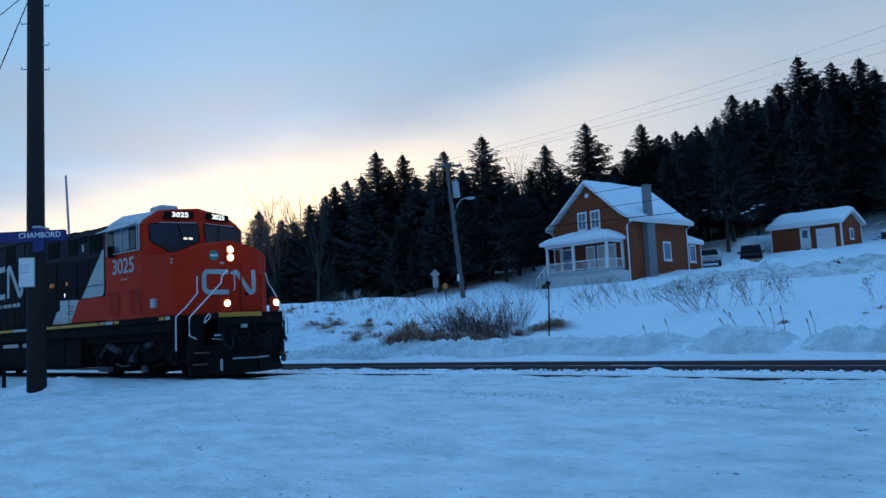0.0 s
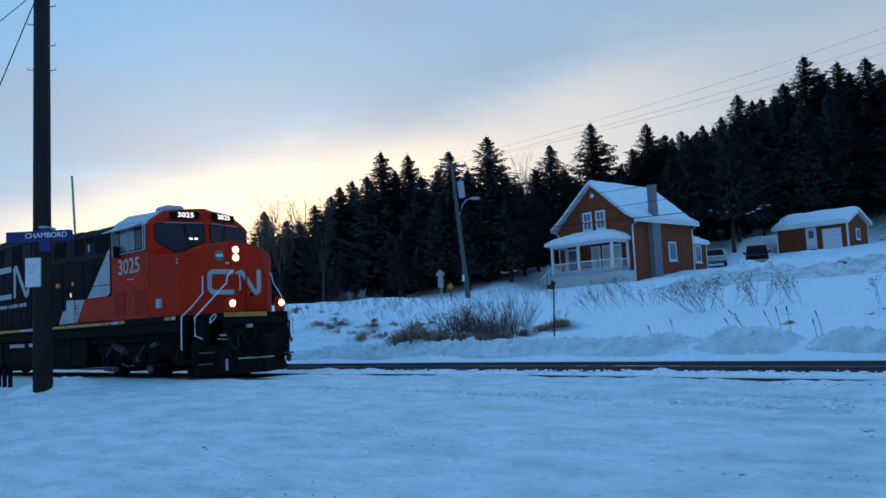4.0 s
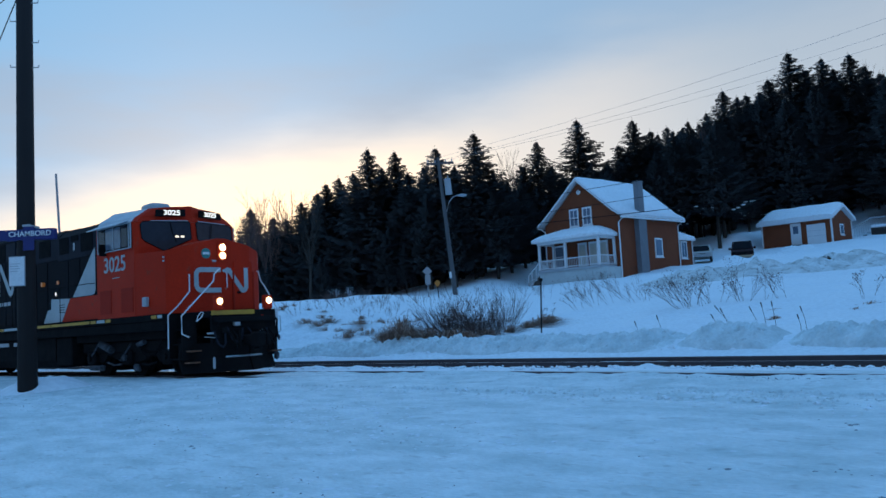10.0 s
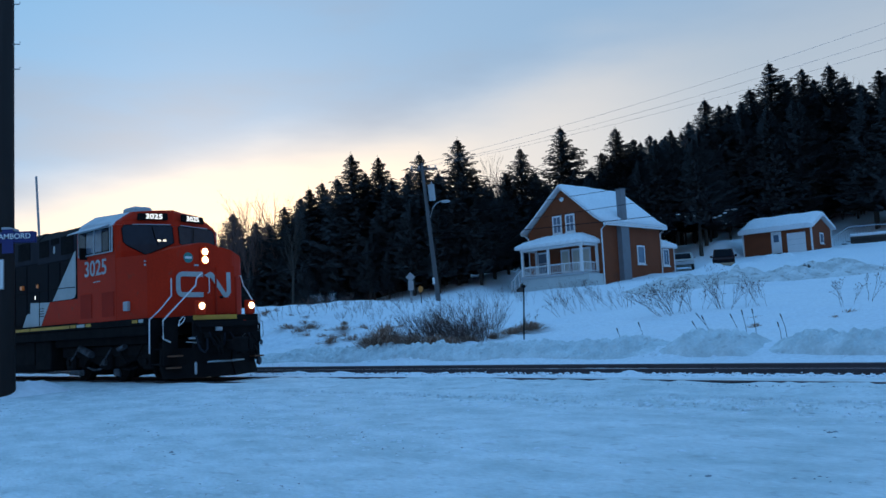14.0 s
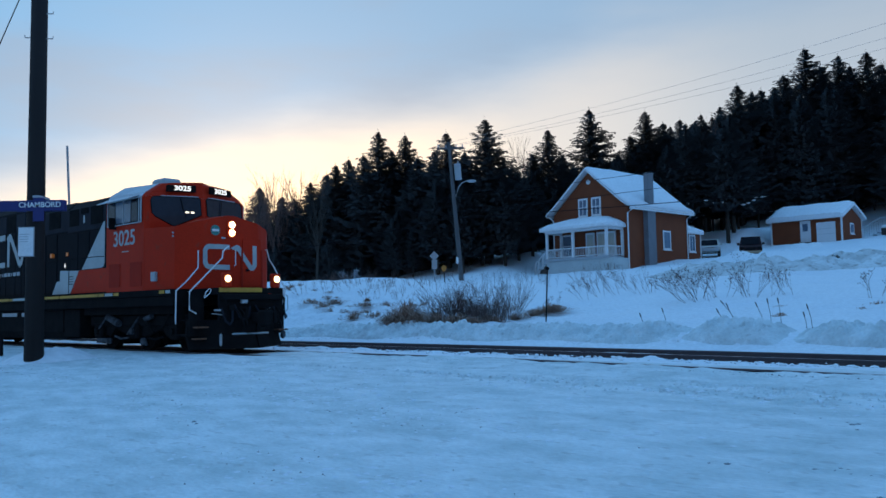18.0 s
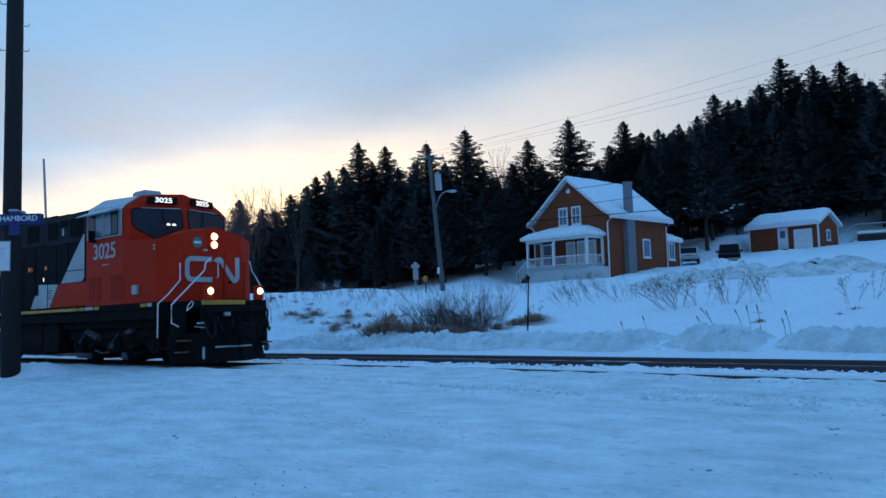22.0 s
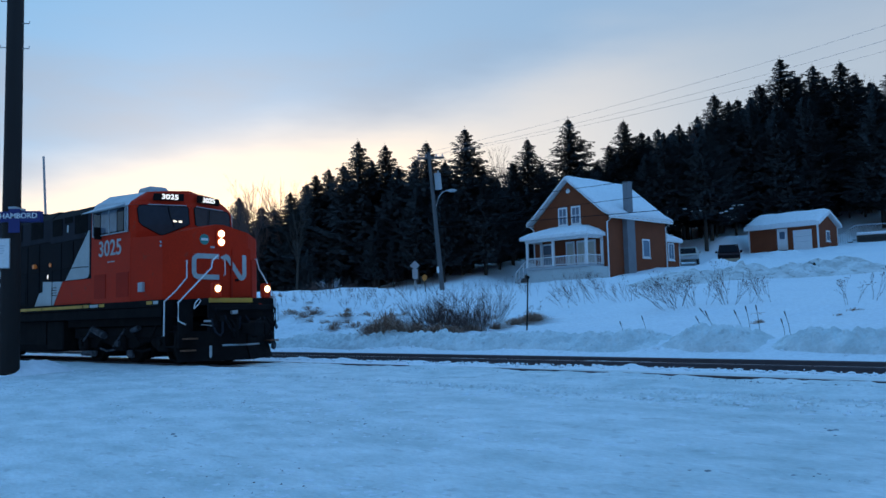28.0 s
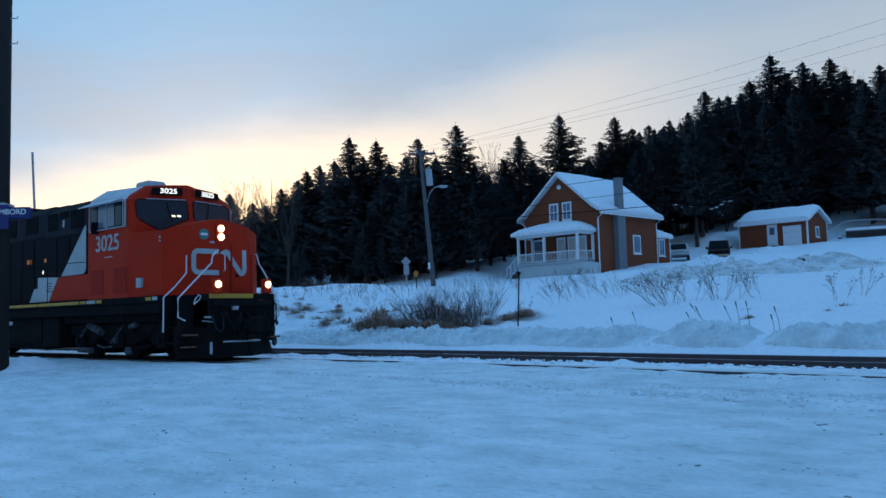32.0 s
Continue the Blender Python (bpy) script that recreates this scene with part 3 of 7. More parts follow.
# jumper cables looped under the front sheet, and ice on the plough ends
for y0, y1, z0, z1 in ((-0.55, -0.10, 1.18, 0.80), (0.05, 0.62, 1.16, 0.84), (-0.92, -0.60, 1.10, 0.70)):
    part("jumper_cable", tube(bmesh.new(), [(-0.72, y0, z0), (-0.62, y0 * 0.8 + y1 * 0.2, z1 + 0.08), (-0.58, (y0 + y1) / 2, z1), (-0.62, y0 * 0.2 + y1 * 0.8, z1 + 0.08), (-0.72, y1, z0 - 0.04)], 0.028, 6), LIGHT_BLACK, loco, "sagging black jumper cable")
for y, z, r in ((1.16, 0.62, 0.07), (1.22, 0.40, 0.08), (1.10, 0.88, 0.06), (1.30, 0.86, 0.05)):
    bm = bmesh.new()
    bmesh.ops.create_icosphere(bm, subdivisions=1, radius=1, matrix=Matrix.Translation((-1.15, y, z)) @ Matrix.Diagonal((r, r, r * 1.6, 1)))
    for v in bm.verts:
        v.co += noise.noise_vector(v.co * 9) * r * 0.5
    part("ice_lump", bm, DUSTED, loco, "dirty ice clinging to the plough")

# corner steps with treads
for sgn in (-1, 1):
    bm = bmesh.new()
    for x in (-1.99, -1.38):
        box(bm, x - 0.02, x + 0.02, min(sgn * 1.0, sgn * 1.40), max(sgn * 1.0, sgn * 1.40), 0.42, 1.58)
    st = part("step_well", bm, GRIME, loco)
    for k, z in enumerate((0.44, 0.80, 1.16, 1.52)):
        y0, y1 = sgn * (1.40 - 0.10 * k), sgn * (1.14 - 0.10 * k)
        part("tread", boxed(-1.97, -1.40, min(y0, y1), max(y0, y1), z, z + 0.035), GRIME, st)
    if sgn < 0:
        part("handrail", tube(bmesh.new(), [(-1.94, -1.44, 0.72), (-1.92, -1.44, 1.55), (-1.80, -1.21, 1.80), (-1.73, -0.945, 2.13), (-1.73, -0.942, 2.56)], 0.019, 6), WHITE, loco, "white handrail")
        part("handrail", tube(bmesh.new(), [(-1.34, -1.22, 0.98), (-1.36, -1.40, 1.07), (-1.36, -1.40, 1.51), (-1.34, -0.50, 2.36), (-1.34, -0.47, 2.54), (-1.45, -0.28, 2.66), (-1.66, -0.10, 2.70)], 0.019, 6), WHITE, loco, "white handrail")
    else:
        part("handrail", tube(bmesh.new(), [(-2.0, 1.24, 2.67), (-1.84, 1.20, 2.67), (-1.84, 1.28, 2.40), (-1.80, 1.36, 2.26), (-1.36, 1.47, 1.57), (-1.36, 1.37, 1.33), (-1.36, 1.33, 0.99), (-1.36, 1.06, 0.94)], 0.017, 6), WHITE, loco, "white handrail")
        part("handrail", tube(bmesh.new(), [(-1.40, 1.20, 1.50), (-1.36, 1.52, 1.42), (-1.36, 1.53, 1.05), (-1.36, 1.36, 0.90)], 0.014, 6), PALE, loco, "white handrail")

# looped rail and frozen slush on the far front corner
part("handrail", tube(bmesh.new(), [(-0.85, 0.86, 1.28), (-0.84, 0.94, 1.26), (-0.84, 0.96, 1.10), (-0.84, 0.92, 1.02), (-0.84, 0.87, 1.04), (-0.85, 0.86, 1.26)], 0.014, 5), PALE, loco, "pale looped corner rail")
bm = bmesh.new()
bmesh.ops.create_icosphere(bm, subdivisions=2, radius=1, matrix=Matrix.Translation((-0.92, 0.99, 1.46)) @ Matrix.Diagonal((0.10, 0.14, 0.16, 1)))
for v in bm.verts:
    v.co += Vector((noise.noise(v.co * 6), noise.noise(v.co * 6 + Vector((5, 0, 0))), noise.noise(v.co * 6 + Vector((0, 9, 0))))) * 0.06
part("frozen_slush", bm, FROST, loco, "frozen snow clinging to the corner")

# nose: flat front with chamfered corners, its top rising to the middle and back to the screens
def nose_face(v, w, lift):
    return (-1.70 - (w - 1.6) * 0.012 + lift, -v, w)


nose_top = ((-3.42, 1.525, 3.22), (-2.10, 1.385, 3.18), (-1.99, 1.28, 3.215), (-1.80, 0.98, 3.29), (-1.735, 0.86, 3.325), (-1.722, 0.80, 3.34), (-1.722, 0.12, 3.495))
plan_nose = [(x, -v, z) for x, v, z in nose_top] + [(x, v, z) for x, v, z in reversed(nose_top)]
bm = bmesh.new()
low, high = ([bm.verts.new((x + (0.02 if zz else 0.0) * (x > -1.9), y, zz or z)) for x, y, z in plan_nose] for zz in (1.60, 0))
ridge = [bm.verts.new((-3.20, y, 3.54)) for y in (-0.12, 0.12)]
deck_in = [bm.verts.new((-3.25, y, 3.28)) for y in (-0.81, 0.81)]
n = len(plan_nose)
for k in range(n - 1):
    bm.faces.new((low[k], low[k + 1], high[k + 1], high[k]))
for a, b, side_i in ((0, 1, 0), (n - 1, n - 2, 1)):
    step = b - a
    for k in range(4):
        bm.faces.new((high[a + step * k], high[a + step * (k + 1)], deck_in[side_i]))
    bm.faces.new((high[a + step * 4], high[a + step * 5], ridge[side_i], deck_in[side_i]))
    bm.faces.new((high[a + step * 5], high[a + step * 6], ridge[side_i]))
bm.faces.new((high[n // 2 - 1], high[n // 2], ridge[1], ridge[0]))
bmesh.ops.recalc_face_normals(bm, faces=bm.faces[:])
nose = part("nose", bm, RED, loco, "red short hood with chamfered corners")

# (the platform side of the engine is y < 0)
bm = bmesh.new()
rows = [[bm.verts.new(nose_face(v, w, h)) for v, w in ((-0.34, 1.66), (-0.90, 1.66), (-0.90, 2.86), (-0.86, 2.92), (-0.38, 2.92), (-0.34, 2.86))] for h in (0.0, 0.022)]
bm.faces.new(rows[1])
for k in range(6):
    bm.faces.new((rows[0][k], rows[0][(k + 1) % 6], rows[1][(k + 1) % 6], rows[1][k]))
bmesh.ops.recalc_face_normals(bm, faces=bm.faces[:])
door = part("nose_door", bm, RED, loco, "red front door")
for v in (-0.315, -0.925):
    part("door_post", boxed(-1.73, -1.67, -v - 0.03, -v + 0.03, 1.62, 2.64, 0.012), MAROON, door, "dark red door post")
part("grab_iron", tube(bmesh.new(), [(-1.71, 0.09, 2.20), (-1.64, 0.09, 2.22), (-1.64, 0.09, 2.60), (-1.71, 0.09, 2.62)], 0.014, 5), WHITE, door)
part("latch", boxed(-1.70, -1.655, 0.42, 0.52, 2.06, 2.12, 0.008), GRIME, door)
part("front_plate", boxed(-1.72, -1.70, -0.29, -0.17, 2.89, 2.93), GREY, nose, "small pale builder plate")
bm = bmesh.new()
emblem_bands(bm, 0.0, 1.60, 2.09, 2.74, 0.125, lambda p, q, h: nose_face(0.835 - p, q, h + 0.024), 0.80)
part("emblem", bm, PALE, nose, "pale painted emblem bands")
bm = tube(bmesh.new(), [(-1.76, -0.46, 3.10), (-1.708, -0.46, 3.10)], 0.135, 18)
badge = part("round_badge", bm, TEAL, nose, "teal and white round badge")
part("badge_bar", boxed(-1.709, -1.700, -0.555, -0.365, 3.07, 3.13), WHITE, badge)
bm = bmesh.new()
prism(bm, [(-0.10, 2.91), (0.12, 2.91), (0.15, 2.98), (0.15, 3.34), (0.12, 3.40), (-0.10, 3.40), (-0.13, 3.34), (-0.13, 2.98)], -1.90, -1.69, "x")
hl = part("headlight_housing", bm, RED, loco)
# each lens sits in an added glowing ring that imitates its halo
for z in (3.05, 3.26):
    ring = part("headlight_rim", tube(bmesh.new(), [(-1.71, 0.01, z), (-1.672, 0.01, z)], 0.100, 16), HALO, hl)
    part("headlight_lens", tube(bmesh.new(), [(-1.68, 0.01, z), (-1.662, 0.01, z)], 0.074, 16), LAMP, ring, "lit warm white lens")
for y in (-0.74, 0.70):
    hd = part("ditch_light", boxed(-0.86, -0.70, y - 0.12, y + 0.12, 1.60, 1.96, 0.03), RED, loco, "red ditch light housing")
    part("ditch_halo", tube(bmesh.new(), [(-0.715, y, 1.82), (-0.694, y, 1.82)], 0.094, 16), HALO, hd, "glowing ring added for the lamp's warm halo")
    part("ditch_lens", tube(bmesh.new(), [(-0.71, y, 1.82), (-0.684, y, 1.82)], 0.066, 16), LAMP, hd, "lit warm white lens")
# cab: plan with a shallow V front, chamfered roof edges
plan_cab = [(-5.52, -1.53), (-3.40, -1.53), (-3.28, -1.44), (-2.96, 0.0), (-3.28, 1.44), (-3.40, 1.53), (-5.52, 1.53)]


def cab_ring(z, inset=0.0, back=0.0, keep=1.0):
    return [(x - back * (1 if x > -5 else 0), y * keep, z) for x, y in plan_cab]


bm = bmesh.new()
loft(bm, [cab_ring(1.60), cab_ring(3.40), cab_ring(4.08, back=0.10)], caps=True)
cab = part("cab", bm, RED, loco, "red crew cab")
roof = []
for keep, z, back in ((1.0, 4.084, 0.10), (0.93, 4.20, 0.14), (0.66, 4.47, 0.18), (0.30, 4.54, 0.20)):
    roof.append([(x - back * (1 if x > -5 else 0), y * keep, z + (0.09 if x < -5 and z > 4.1 else 0.0)) for x, y in plan_cab])
bm = loft(bmesh.new(), roof)
for fc in bm.faces:
    if fc.normal.x > 0.45 or abs(fc.normal.z) < 0.30:
        fc.material_index = 1
for fc in bm.faces:
    fc.material_index = 1 if fc.calc_center_median().x > -3.75 else 0
part("cab_roof", bm, [FROST, RED], loco, "grey roof with red front brow")
part("roof_unit", boxed(-4.75, -4.10, -0.62, -0.05, 4.46, 4.74, 0.06), GREY, loco, "grey air conditioner box")
part("horn", tube(bmesh.new(), [(-5.3, 0.1, 4.56), (-4.9, 0.1, 4.56)], 0.03, 6, 0.06), GREY, loco)
part("antenna", tube(bmesh.new(), [(-5.3, -0.5, 4.4), (-5.3, -0.5, 4.62)], 0.02, 5), GRIME, loco)


def front_pt(v, w, lift):
    """A place on the V-shaped cab front at v to the platform side."""
    k = abs(v) / 1.44
    x = -2.96 - 0.32 * k - 0.10 * max(0.0, (w - 3.40) / 0.68)
    return (x + lift, -v, w)


def flush(name, outline, thick, material, parent, label="", lift=0.004, place=None):
    bm = bmesh.new()
    place = place or front_pt
    a = [bm.verts.new(place(v, w, lift)) for v, w in outline]
    b = [bm.verts.new(place(v, w, lift + thick)) for v, w in outline]
    bm.faces.new(a[::-1])
    bm.faces.new(b)
    for k in range(len(a)):
        bm.faces.new((a[k], a[(k + 1) % len(a)], b[(k + 1) % len(a)], b[k]))
    bmesh.ops.recalc_face_normals(bm, faces=bm.faces[:])
    return part(name, bm, material, parent, label)


for s in (1, -1):
    out = [(0.13, 4.10), (0.09, 4.06), (0.09, 3.62), (0.16, 3.585), (0.80, 3.30), (0.86, 3.31), (1.30, 3.55), (1.37, 3.63), (1.38, 3.98), (1.33, 4.06), (1.25, 4.085)]
    pane = flush("windshield", [(s * v, w) for v, w in out], 0.012, GLASS, cab, "dark raked windscreen")
    part("wiper", tube(bmesh.new(), [front_pt(s * 0.62, 4.06, 0.05), front_pt(s * 0.58, 3.78, 0.04), front_pt(s * 0.50, 3.55, 0.03)], 0.010, 4), GRIME, pane)
    part("gasket", tube(bmesh.new(), [front_pt(s * v, w, 0.014) for v, w in out + out[:1]], 0.014, 4), GRIME, pane)
    board = flush("number_board", [(s * 0.22, 4.24), (s * 0.98, 4.22), (s * 0.96, 4.40), (s * 0.22, 4.43)], 0.09, GRIME, cab, "black lit number board", 0.02, lambda v, w, h: (-3.12 - 0.20 * abs(v) + h, -v, w))
    ang = math.degrees(math.atan2(0.20, 1.0)) * s
    lettering("number", "3025", 0.125, BOARD_GLOW, board, pose(-3.12 - 0.20 * 0.58 + 0.114, -s * 0.58, 4.32, 90, 0, 90 - ang), 0.004, 1.28)
    flush("brow_rail", [(s * 0.15, 4.11), (s * 1.12, 4.09), (s * 1.12, 4.11), (s * 0.15, 4.13)], 0.03, GREY, cab, lift=0.03)
# lit gauges seen through the near screen, as two small panes behind the glass line
for v in (0.32, 0.46):
    flush("gauge_light", [(v - 0.05, 3.66), (v + 0.05, 3.66), (v + 0.045, 3.71), (v - 0.03, 3.71)], 0.004, WINDOW_GLOW, cab, lift=0.018)

# side windows, number and fittings, both sides
for s in (-1, 1):
    y = s * 1.53
    lo_y, hi_y = sorted((y, y + s * 0.02))
    frame_w = part("window_frame", boxed(-5.38, -3.50, lo_y, hi_y, 3.40, 4.06, 0.005), GRIME, cab)
    for a, b, mt in ((-5.34, -4.98, GLASS), (-4.93, -4.50, GLASS_PALE), (-4.45, -4.08, GLASS_PALE), (-4.03, -3.72, GLASS), (-3.68, -3.56, GLASS)):
        l2, h2 = sorted((y + s * 0.018, y + s * 0.030))
        part("pane", boxed(a, b, l2, h2, 3.45, 4.02), mt, frame_w)
    l2, h2 = sorted((y + s * 0.02, y + s * 0.04))
    for xm in (-3.62, -4.48):
        part("mullion", boxed(xm - 0.02, xm + 0.02, l2, h2, 3.42, 4.04), GREY, frame_w)
    bm = bmesh.new()
    loft(bm, [[(x, s * 1.50, 4.16), (x, s * 1.80, 4.03), (x, s * 1.80, 4.01), (x, s * 1.50, 4.13)] for x in (-5.55, -3.75)])
    part("sun_visor", bm, FROST, cab, "pale sun visor")
    part("mirror", boxed(-5.00, -4.95, min(y, s * 1.72), max(y, s * 1.72), 3.30, 3.62, 0.01), GRIME, cab)
    lettering("number", "3025", 0.40, PALE, cab, pose(-4.48, s * 1.536, 3.02, 90, 0, 0 if s < 0 else 180), 0.004, 1.10)
    part("lettering_bar", boxed(-4.62, -4.22, min(y, y + s * 0.004), max(y, y + s * 0.004), 2.66, 2.685), PALE, cab)
    for a, b in ((-4.13, -3.49), (-5.34, -4.70)):
        l2, h2 = sorted((y, y + s * 0.012))
        part("cab_door" if a > -5 else "access_panel", boxed(a, b, l2, h2, 1.72, 2.36, 0.004), MAROON, cab)
    l2, h2 = sorted((s * 1.46, s * 1.545))
    part("vent", boxed(-3.02, -2.80, l2, h2, 1.82, 2.06, 0.01), GREY, cab, "small grey vent")
    for z in (3.02, 2.93):
        part("marker_light", tube(bmesh.new(), [(-2.16, s * 1.37, z), (-2.14, s * 1.415, z)], 0.026, 8), GREY, nose, "small pale marker light")
    l2, h2 = sorted((y + s * 0.02, y + s * 0.045))
    for a, b, z0, z1 in ((-5.40, -3.50, 3.385, 3.415), (-5.40, -3.50, 4.045, 4.07), (-3.53, -3.49, 3.415, 4.045), (-5.40, -5.37, 3.415, 4.045)):
        part("frame_bar", boxed(a, b, l2, h2, z0, z1), GREY, frame_w, "pale window surround")

# long hood in sections, with doors, painted slash and emblem
hood_secs = (("hood", -8.6, -5.53, 1.30, 4.38), ("hood", -12.0, -8.62, 1.24, 4.46), ("hood", -16.2, -12.02, 1.24, 4.74), ("radiator_hood", -21.0, -16.22, 1.30, 4.86))
for nm, a, b, hw, top in hood_secs:
    prof = [(-hw, 1.60), (-hw, top - 0.22), (-hw + 0.22, top), (hw - 0.22, top), (hw, top - 0.22), (hw, 1.60)]
    hd = part(nm, prism(bmesh.new(), prof, a, b, "x"), BLACK, loco, "black long hood section")
    n = max(2, int((b - a) / 0.72))
    for k in range(n):
        x0, x1 = a + (b - a) * k / n + 0.03, a + (b - a) * (k + 1) / n - 0.03
        for s in (-1, 1):
            l2, h2 = sorted((s * hw, s * (hw + 0.018)))
            part("hood_door", boxed(x0, x1, l2, h2, 1.70, top - 0.95, 0.004), BLACK, hd)
            if a < -12:
                dk = k % 2 == 1
                part("intake_screen" if dk else "hood_panel", boxed(x0, x1, l2, h2, top - 0.88, top - 0.30, 0.004), GRIME if dk else LIGHT_BLACK, hd)
    if a > -12.01:
        # upper panels coloured lighter for the sky they reflect, parted by dark intake screens
        marks = [(-8.43, -7.78, 3.66, 4.16), (-7.63, -7.12, 3.98, 4.16), (-6.98, -6.20, 3.62, 4.16)] if a > -9 else [(-10.08, -9.22, 3.70, 4.24), (-11.75, -10.75, 3.70, 4.24)]
        for s in (-1, 1):
            l2, h2 = sorted((s * hw, s * (hw + 0.016)))
            part("upper_panel", boxed(a + 0.03, b - 0.03, l2, h2, top - 0.90, top - 0.225, 0.004), LIGHT_BLACK, hd, "black upper panel, reflected sky put into its colour")
            l2, h2 = sorted((s * (hw + 0.018), s * (hw + 0.030)))
            for x0, x1, z0, z1 in marks:
                scr = part("intake_screen", boxed(x0, x1, l2, h2, z0, z1, 0.004), GRIME, hd, "dark intake screen")
                for z in np.arange(z0 + 0.07, z1 - 0.03, 0.09):
                    part("slat", boxed(x0 + 0.03, x1 - 0.03, min(l2, h2) - 0.006, max(l2, h2) + 0.006, z, z + 0.02), GRIME, scr)
            if a > -9:
                part("data_plate", boxed(-7.48, -7.38, min(s * (hw + 0.018), s * (hw + 0.024)), max(s * (hw + 0.018), s * (hw + 0.024)), 3.72, 3.93), PALE, hd, "small white data plate")
    part("hood_cap", boxed(a + 0.1, b - 0.1, -0.6, 0.6, top, top + 0.10, 0.03), BLACK, hd)
for s in (-1, 1):
    def side_pt(x, w, h, s=s):
        return (x, s * (1.322 + h), w)
    flush("white_slash", [(-6.06, 3.66), (-6.06, 2.46), (-6.14, 2.36), (-6.30, 2.33), (-7.53, 2.33), (-6.14, 3.64)], 0.006, PALE, loco, "pale grey painted slash", 0.003, side_pt)
    flush("red_panel", [(-5.56, 2.31), (-5.56, 1.64), (-8.28, 1.64), (-7.70, 2.31)], 0.006, RED, loco, "red painted lower panel", 0.003, side_pt)
    flush("white_panel", [(-7.73, 2.31), (-8.31, 1.64), (-9.62, 1.64), (-9.29, 2.03), (-9.06, 2.04), (-9.04, 2.36)], 0.006, PALE, loco, "pale grey painted panel", 0.003, side_pt)
    for k in range(4):
        flush("louvre", [(-8.10, 2.16 - 0.075 * k), (-8.10, 2.14 - 0.075 * k), (-8.46, 2.14 - 0.075 * k), (-8.46, 2.16 - 0.075 * k)], 0.004, GRIME, loco, "", 0.010, side_pt)
    bm = bmesh.new()
    emblem_bands(bm, 0.0, 3.12, 2.66, 3.82, 0.20, (lambda p, q, h: (-15.28 + p, -1.262 - h - 0.003, q)) if s < 0 else (lambda p, q, h: (-12.15 - p, 1.265 + h, q)))
    part("emblem", bm, PALE, loco, "pale painted emblem bands")
    for x0, x1 in ((-15.05, -14.78), (-14.72, -14.45), (-14.39, -14.12), (-14.0, -13.95), (-13.84, -13.60), (-13.52, -13.28), (-13.18, -13.13), (-13.02, -12.78), (-12.70, -12.46)):
        l2, h2 = sorted((s * 1.258, s * 1.268))
        part("lettering_bar", boxed(x0, x1, l2, h2, 2.36, 2.48), GREY, loco)
    # walkway handrail
    ln = [(-5.75, s * 1.50, 2.62)] + [(x, s * 1.50, 2.64) for x in np.linspace(-6.2, -20.8, 9)]
    rl = part("handrail", tube(bmesh.new(), ln, 0.012, 5), GRIME, loco, "thin dull walkway handrail")
    for x in np.linspace(-8.02, -20.8, 8):
        part("stanchion", tube(bmesh.new(), [(x, s * 1.50, 1.58), (x, s * 1.50, 2.64)], 0.010, 5), GRIME, rl)
    # reflections of outside lamps on the hood, made as dimly glowing discs
    for x, z, r in ((-9.72, 2.86, 0.07), (-8.55, 2.84, 0.06)):
        part("amber_reflection", tube(bmesh.new(), [(x, s * 1.20, z), (x, s * 1.345, z)], r, 10), AMBER, loco, "dim amber lamp reflection on the hood side")
    part("marker_light", boxed(-8.735, -8.705, min(s * 1.318, s * 1.332), max(s * 1.318, s * 1.332), 2.45, 2.56), BOARD_GLOW, loco, "small lit marker")

# fuel tank and trucks
for s in (-1, 1):
    y0, y1 = sorted((s * 0.95, s * 1.38))
    part("battery_box", boxed(-8.6, -7.55, y0, y1, 0.34, 1.179, 0.03), GRIME, loco, "black equipment box")
    part("battery_box", boxed(-15.1, -14.3, y0, y1, 0.34, 1.179, 0.03), GRIME, loco, "black equipment box")
    part("air_reservoir", tube(bmesh.new(), [(-15.0, s * 0.75, 0.85), (-7.7, s * 0.75, 0.85)], 0.22, 10), GRIME, loco)
tank = [(-1.36, 0.50), (-1.20, 0.27), (1.20, 0.27), (1.36, 0.50), (1.36, 1.17), (-1.36, 1.17)]
part("fuel_tank", prism(bmesh.new(), tank, -14.2, -8.7, "x"), GRIME, loco, "black fuel tank")
for x0, x1 in ((-11.9, -10.7), (-13.6, -12.3)):
    part("tank_panel", boxed(x0, x1, -1.385, -1.362, 0.98, 1.10, 0.005), GREY, loco, "frosted grey tank panel")
WHEELS = []
wheel_mesh = None
